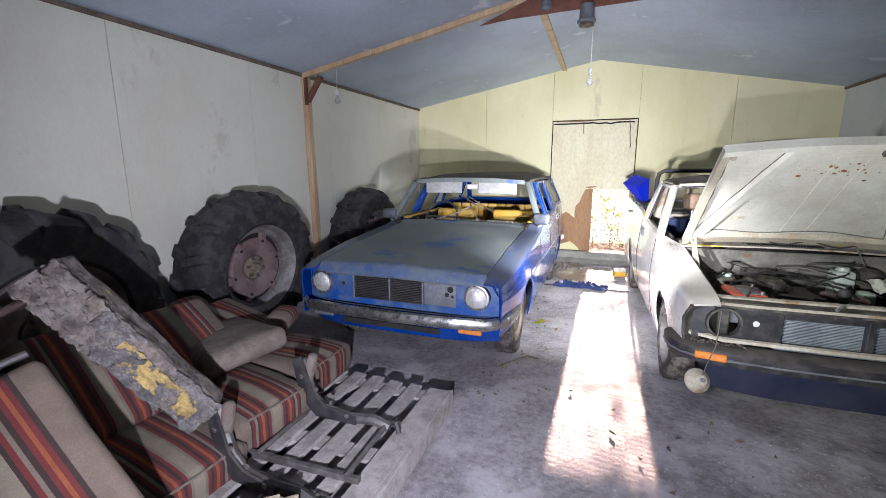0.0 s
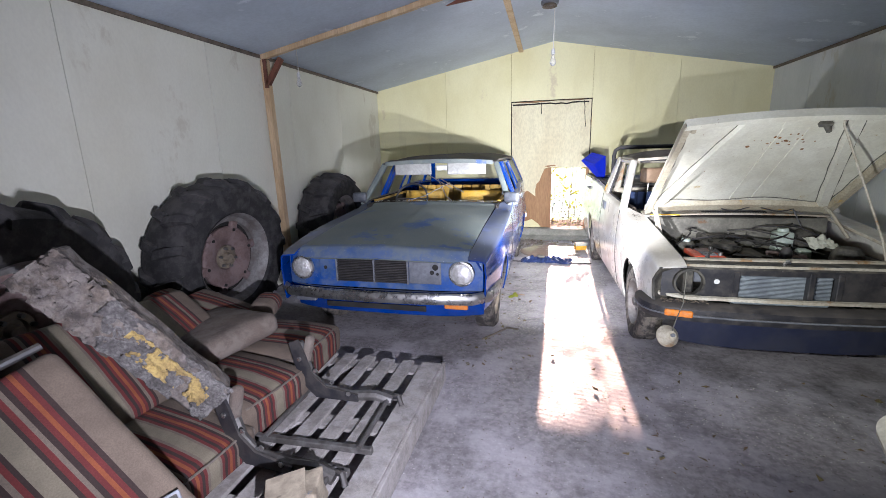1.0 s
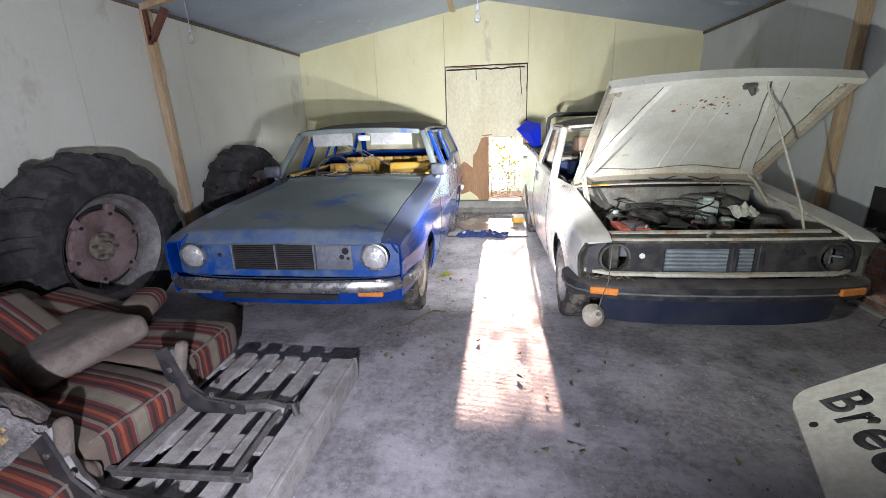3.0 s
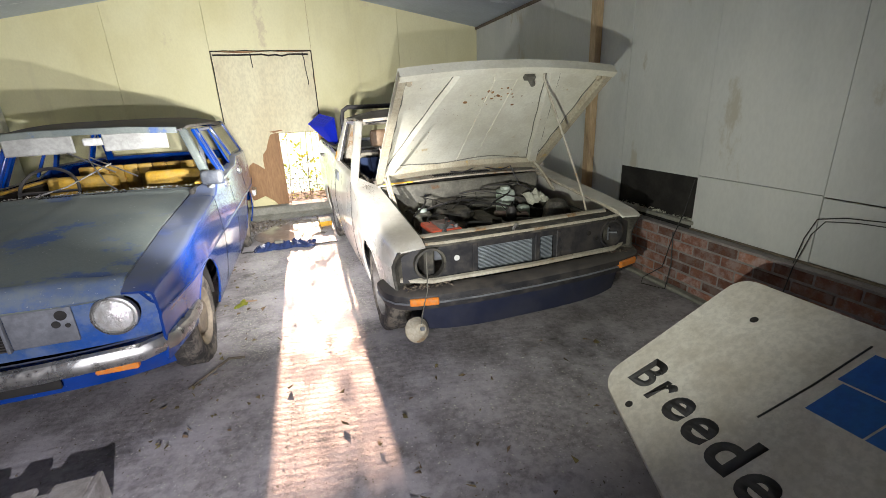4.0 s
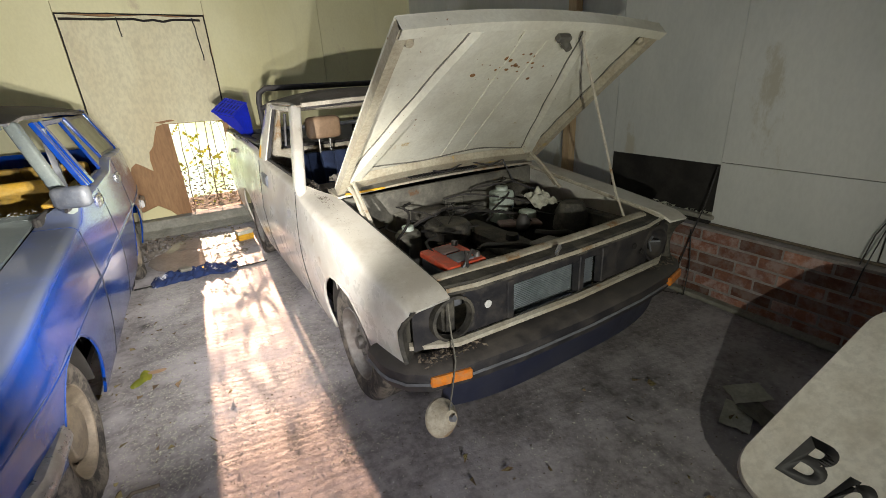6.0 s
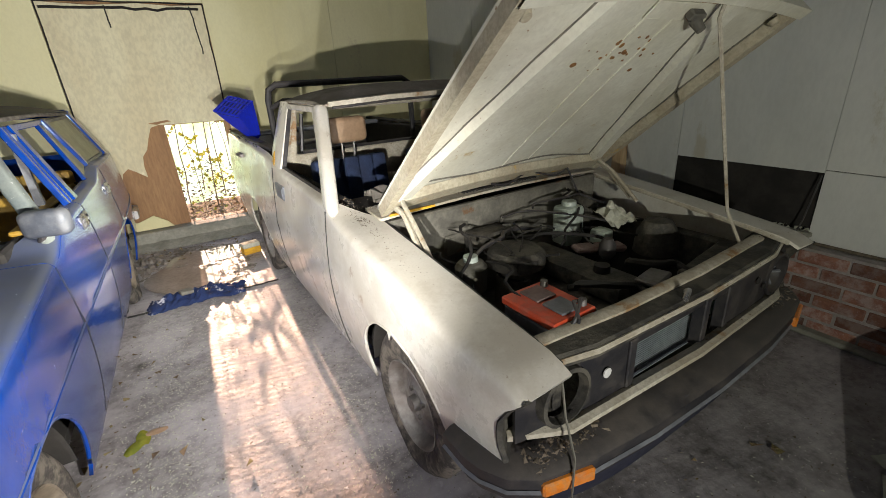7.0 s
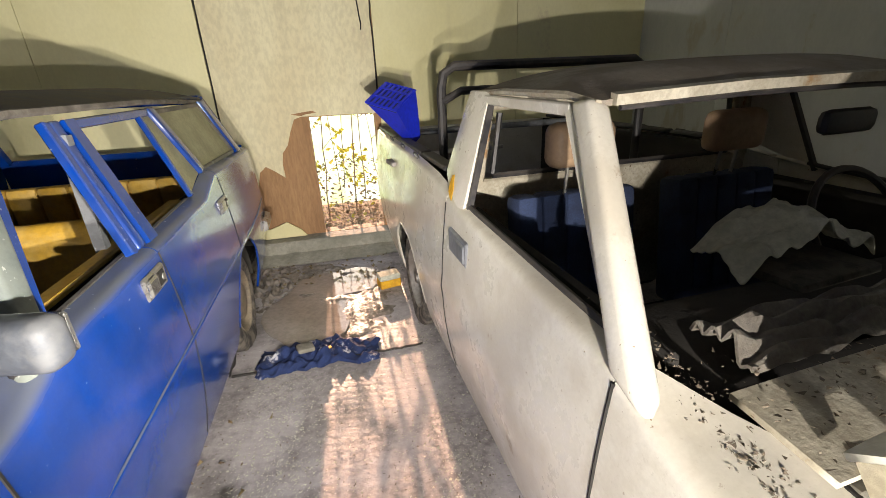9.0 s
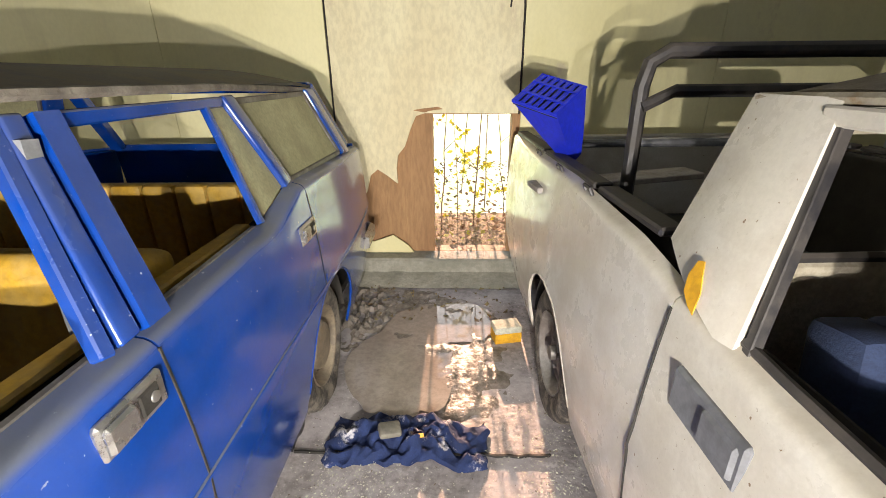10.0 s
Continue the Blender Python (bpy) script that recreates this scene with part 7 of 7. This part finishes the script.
# ---- grey board wall over the plinth ----
VY0, VY1, VZ0, VZ1 = 3.50, 4.30, 0.53, 0.85
for ya, yb_, za, zb_ in ((YF, 0.3, 0.47, 2.6), (0.304, 1.52, 0.47, 2.6), (1.524, 2.30, 0.47, 2.6), (2.304, 2.69, 0.86, 2.6), (2.694, VY0 - 0.002, 0.468, 0.862), (2.694, VY0 - 0.002, 0.866, 2.6), (VY0, VY1, VZ1, 2.6), (VY1 + 0.004, 5.5, 0.47, 2.6), (5.504, 6.7, 0.47, 2.6), (6.704, YB, 0.47, 2.6)):
    part("panel", boxed((XR, ya, za), (XR + 0.012, yb_, zb_)), "wall_r", wall_right, smooth=0)
part("hatch_board", boxed((XR - 0.008, 2.31, 0.485), (XR + 0.006, 2.685, 0.853), 0.003), "wall_r", wall_right, "small lighter access board", smooth=0)
part("panel_rail", boxed((XR - 0.016, 2.2, 0.468), (XR - 0.001, VY0, 0.482), 0.003), "bark", wall_right)
# black box just behind the boards; its colour paints in the recess's shade
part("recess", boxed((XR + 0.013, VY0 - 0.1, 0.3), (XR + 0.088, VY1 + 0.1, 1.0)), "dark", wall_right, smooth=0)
bm = boxed((XR - 0.03, VY0 - 0.02, 0.50), (XR + 0.088, VY1 + 0.02, 0.528), 0.006)
rough_up(bm, 0.006, 12)
part("recess_sill", bm, "concrete", wall_right)
bm = bmesh.new()
for i in range(150):
    p = Vector((XR + random.uniform(-0.02, 0.05), random.uniform(VY0, VY1), 0.53))
    s = random.uniform(0.005, 0.022)
    q4 = [bm.verts.new(p + Vector((random.uniform(-s, s), random.uniform(-s, s), random.uniform(0, s * 1.4)))) for _ in range(4)]
    for q in ((0, 1, 2), (0, 1, 3), (0, 2, 3), (1, 2, 3)):
        bm.faces.new([q4[k] for k in q])
tagged(part("rubble", bm, "rag", wall_right, smooth=0), kind="stuff")
bm = bmesh.new()
for i in range(60):
    y = random.uniform(VY0, VY1)
    z = random.uniform(0.55, 0.80)
    tube(bm, [(XR + 0.03, y, z), (XR + 0.02, y + random.uniform(-0.08, 0.08), z + random.uniform(-0.05, 0.05))], 0.006, 4)
tagged(part("dry_twigs", bm, "bark", wall_right), kind="stuff")
# brick plinth, brick by brick
PX = XR - 0.085
plinth = structure("plinth", boxed((PX + 0.006, YF, 0.0), (XR + 0.0, YB, 0.465)), "mortar", "flaking red brick plinth below the boards", "plinth")
bmx = boxed((0, 0, 0), (0.10, 0.215, 0.062), 0.004)
me = bpy.data.meshes.new("brick")
bmesh.ops.recalc_face_normals(bmx, faces=bmx.faces)
bmx.to_mesh(me)
bmx.free()
nt = M["brick"].node_tree
bs_ = nt.nodes["Principled BSDF"].inputs["Base Color"]
info, hsv, val = nt.nodes.new("ShaderNodeObjectInfo"), nt.nodes.new("ShaderNodeHueSaturation"), nt.nodes.new("ShaderNodeMapRange")
val.inputs["To Min"].default_value, val.inputs["To Max"].default_value = 0.5, 1.35
nt.links.new(info.outputs["Random"], val.inputs["Value"])
nt.links.new(val.outputs["Result"], hsv.inputs["Value"])
nt.links.new(bs_.links[0].from_socket, hsv.inputs["Color"])
nt.links.new(hsv.outputs["Color"], bs_)
me.materials.append(M["brick"])
for row in range(6):
    y = 0.9 - (0.11 if row % 2 else 0.0)
    while y < 5.6:
        b = new("brick", me)
        b.parent = plinth
        b.matrix_basis = pose(PX + random.uniform(-0.003, 0.004), y, 0.008 + row * 0.076, 0, 0, random.uniform(-0.6, 0.6))
        y += 0.226
bm = boxed((PX - 0.06, YF, 0.0), (PX + 0.005, YB, 0.03), 0.01)
rough_up(bm, 0.008, 5)
structure("plinth_fillet", bm, "concrete", "cement fillet along the foot of the plinth", "plinth", smooth=30)

# ---- puddle and litter on the floor ----
M["water"] = surf("muddy_water", (0.34, 0.30, 0.27), (0.27, 0.23, 0.20), scale=3, rough=0.04, bump=0.0)
M["mud"] = surf("wet_mud", (0.27, 0.235, 0.205), (0.14, 0.12, 0.10), scale=7, rough=0.3, rough2=0.8, bump=0.9, bscale=30)


def blob(cx, cy, rx, ry, z, seed, n=56, ragged=0.35):
    bm = bmesh.new()
    c = bm.verts.new((cx, cy, z))
    vs = []
    for i in range(n):
        a = 2 * math.pi * i / n
        k = 1 + ragged * noise.noise(Vector((math.cos(a) * 1.6 + seed, math.sin(a) * 1.6, seed))) + 0.10 * noise.noise(Vector((math.cos(a) * 6, math.sin(a) * 6, seed)))
        vs.append(bm.verts.new((cx + rx * k * math.cos(a), cy + ry * k * math.sin(a), z)))
    for i in range(n):
        bm.faces.new((c, vs[i], vs[(i + 1) % n]))
    return bm


bm = bmesh.new()
grid(bm, lambda a, b: Vector((0.02 + 1.02 * a, 6.02 + 1.42 * b, 0.011 + 0.006 * noise.noise(Vector((a * 3, b * 5, 2))) + 0.013 * noise.noise(Vector((a * 9, b * 13, 5))) + 0.006 * noise.noise(Vector((a * 30, b * 40, 2))) + 0.012 * noise.noise(Vector((a * 2.2, b * 3.1, 9))) - 0.035 * (abs(2 * a - 1) ** 3 + abs(2 * b - 1) ** 3))), 60, 80)
structure("mud_patch", bm, "mud", "wet silt and mud in front of the opening", "mud", smooth=60)
bm = bmesh.new()
tube(bm, [(0.02 + 1.0 * i / 24, 5.93 + 0.015 * noise.noise(Vector((i * 0.6, 3, 1))), 0.006) for i in range(25)], 0.007, 5)
structure("floor_joint", bm, "dark", "dark broken joint across the concrete floor", "floor")
bm = bmesh.new()
grid(bm, lambda a, b: Vector((-0.12 + 0.42 * a, 6.55 + 0.95 * b, -0.02 + 0.075 * math.sin(math.pi * a) ** 0.6 * math.sin(math.pi * b) ** 0.6 * (0.45 + 0.8 * noise.noise(Vector((a * 5, b * 8, 3))) + 0.5 * noise.noise(Vector((a * 14, b * 26, 6)))))), 40, 70)
structure("mud_bank", bm, "mud", "lumpy dried mud beside the rear wheel", "mud", smooth=30)
structure("puddle", blob(0.38, 6.55, 0.26, 0.42, 0.0135, 1.3), "water", "shallow muddy puddle on the floor", "puddle")
structure("puddle", blob(0.62, 6.90, 0.30, 0.20, 0.0130, 4.1), "water", "shallow muddy puddle on the floor", "puddle")


def scatter(name, spots, size, material, label):
    """Many small crumbs lying on the floor."""
    verts, faces = [], []
    for x, y in spots:
        s = size * random.uniform(0.4, 1.6)
        k = len(verts)
        for _ in range(4):
            verts.append((x + random.uniform(-s, s), y + random.uniform(-s, s), random.uniform(0.002, s * 1.1) + 0.004))
        faces += [(k, k + 1, k + 2), (k, k + 1, k + 3), (k, k + 2, k + 3), (k + 1, k + 2, k + 3)]
    me = bpy.data.meshes.new(name)
    me.from_pydata(verts, [], faces)
    me.materials.append(M[material])
    return tagged(new(name, me), label, "debris", kind="stuff")


random.seed(11)
inside = lambda x, y: not (-1.5 < x < -0.1 and 1.4 < y < 2.85)
scatter("glass_crumbs", [(random.gauss(0.30, 0.12), random.uniform(3.6, 6.0)) for _ in range(6500)] + [(random.gauss(1.02, 0.10), random.uniform(3.4, 6.2)) for _ in range(4200)] + [(random.uniform(0.15, 1.05), random.uniform(3.4, 6.0)) for _ in range(2600)] + [(random.gauss(1.7, 0.5), random.gauss(2.75, 0.25)) for _ in range(1300)] + [(random.gauss(0.25, 0.35), random.gauss(2.9, 0.3)) for _ in range(900)], 0.0043, "rag", "pale crumbs of broken glass on the concrete")
scatter("grit", [p for p in ((random.uniform(-2.2, 3.2), random.uniform(-0.4, 7.2)) for _ in range(17000)) if inside(*p)], 0.0045, "bark", "dark grit and crumbs over the floor")
scatter("dead_leaves", [(random.gauss(0.05, 0.2), random.uniform(3.0, 5.6)) for _ in range(120)] + [(random.uniform(0, 1.0), random.uniform(6.9, 7.45)) for _ in range(140)] + [(random.uniform(0.8, 2.6), random.uniform(2.2, 3.2)) for _ in range(60)], 0.016, "litter", "brown leaf scraps on the floor")

# ---- outside, through the gap ----
bm = bmesh.new()
grid(bm, lambda a, b: Vector((-40 + 80 * a, 7.80 + 70 * b ** 2, 0.12 - 4.2 * min(max((b - 0.125) / 0.18, 0.0), 1.0) + 0.05 * noise.noise(Vector((a * 160, b * 60, 0))))), 80, 60)
structure("ground", bm, "litter", "woodland ground under leaf litter", "ground", smooth=60)
# added sheet past the opening; its own glow stands for sunlit bushes
M["glow_backdrop"] = surf("glowing_bushes_backdrop", (0.85, 0.88, 0.66), (0.60, 0.68, 0.25), scale=0.8, rough=1.0, bump=0.0)
hz = M["glow_backdrop"].node_tree
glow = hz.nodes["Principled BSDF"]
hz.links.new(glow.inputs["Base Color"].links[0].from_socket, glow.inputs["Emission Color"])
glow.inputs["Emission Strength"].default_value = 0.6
structure("backdrop", boxed((-24, 21.0, -4.6), (26, 21.1, 2.3)), "glow_backdrop", "flat backdrop sheet glowing like sunlit undergrowth beyond the opening", "backdrop")
random.seed(3)
verts, faces = [], []
for i in range(2600):
    x, y = random.uniform(-0.9, 2.4), 7.85 + 3.2 * random.random() ** 1.5
    z = 0.15 + 0.02 * (y - 7.8) + random.uniform(0, 0.05)
    s, a = random.uniform(0.015, 0.04), random.uniform(0, 6.28)
    k = len(verts)
    u_, v_ = Vector((math.cos(a), math.sin(a), random.uniform(-0.5, 0.5))) * s, Vector((-math.sin(a), math.cos(a), random.uniform(-0.5, 0.5))) * s * 0.6
    p = Vector((x, y, z))
    verts += [p - u_, p - v_, p + u_, p + v_]
    faces.append((k, k + 1, k + 2, k + 3))
for nm, sel, mt, lb in (("leaf_litter", 0, "litter", "brown fallen leaves outside"), ("green_litter", 1, "leaf", "yellow-green fallen leaves and seedlings outside")):
    ff = [f for i, f in enumerate(faces) if (i % 4 == 0) == bool(sel)]
    me = bpy.data.meshes.new(nm)
    me.from_pydata([tuple(q) for q in verts], [], ff)
    me.materials.append(M[mt])
    tagged(new(nm, me), lb, "leaves", kind="stuff")


def sapling(x, y, h, lean, seed):
    random.seed(seed)
    t = thing("sapling", pose(x, y, 0.12), "thin bare sapling with a few yellow leaves", "sapling", "saplings outside the opening")
    pts = [Vector((lean * (k / 8) ** 1.4 + 0.03 * noise.noise(Vector((k * 0.7, seed, 0))), 0.05 * noise.noise(Vector((seed, k * 0.6, 3))), h * k / 8)) for k in range(9)]
    part("trunk", tube(bmesh.new(), pts, random.uniform(0.004, 0.008), 6, 0.002), "bark", t)
    tw, lv = bmesh.new(), bmesh.new()
    for _ in range(11):
        k = random.randint(1, 7)
        a = random.uniform(0, 6.28)
        d = Vector((math.cos(a), math.sin(a) * 0.7, random.uniform(0.3, 0.9))) * random.uniform(0.15, 0.4)
        tube(tw, [pts[k], pts[k] + d * 0.5 + Vector((0, 0, 0.02)), pts[k] + d], 0.004, 4, 0.0015)
        for _ in range(7):
            p = pts[k] + d * random.uniform(0.3, 1.05)
            s, b = random.uniform(0.015, 0.035), random.uniform(0, 6.28)
            uu, vv = Vector((math.cos(b), 0.4 * math.sin(b), math.sin(b))) * s, Vector((-math.sin(b), 0.5, math.cos(b))) * s * 0.5
            lv.faces.new([lv.verts.new(q) for q in (p - uu, p - vv, p + uu, p + vv)])
    tagged(part("twig_spray", tw, "bark", t), kind="stuff")
    tagged(part("leaves", lv, "leaf", t, smooth=0), kind="stuff")


for i, (x, y, h, l) in enumerate(((0.52, 8.25, 1.8, 0.1), (0.66, 8.6, 2.2, -0.12), (0.80, 8.35, 2.0, 0.15), (0.93, 8.9, 2.4, 0.05), (0.35, 8.9, 2.0, 0.2), (1.08, 8.5, 1.9, -0.2), (0.70, 9.5, 2.6, 0.3), (1.3, 9.3, 2.4, -0.3))):
    sapling(x, y, h, l, 20 + i)
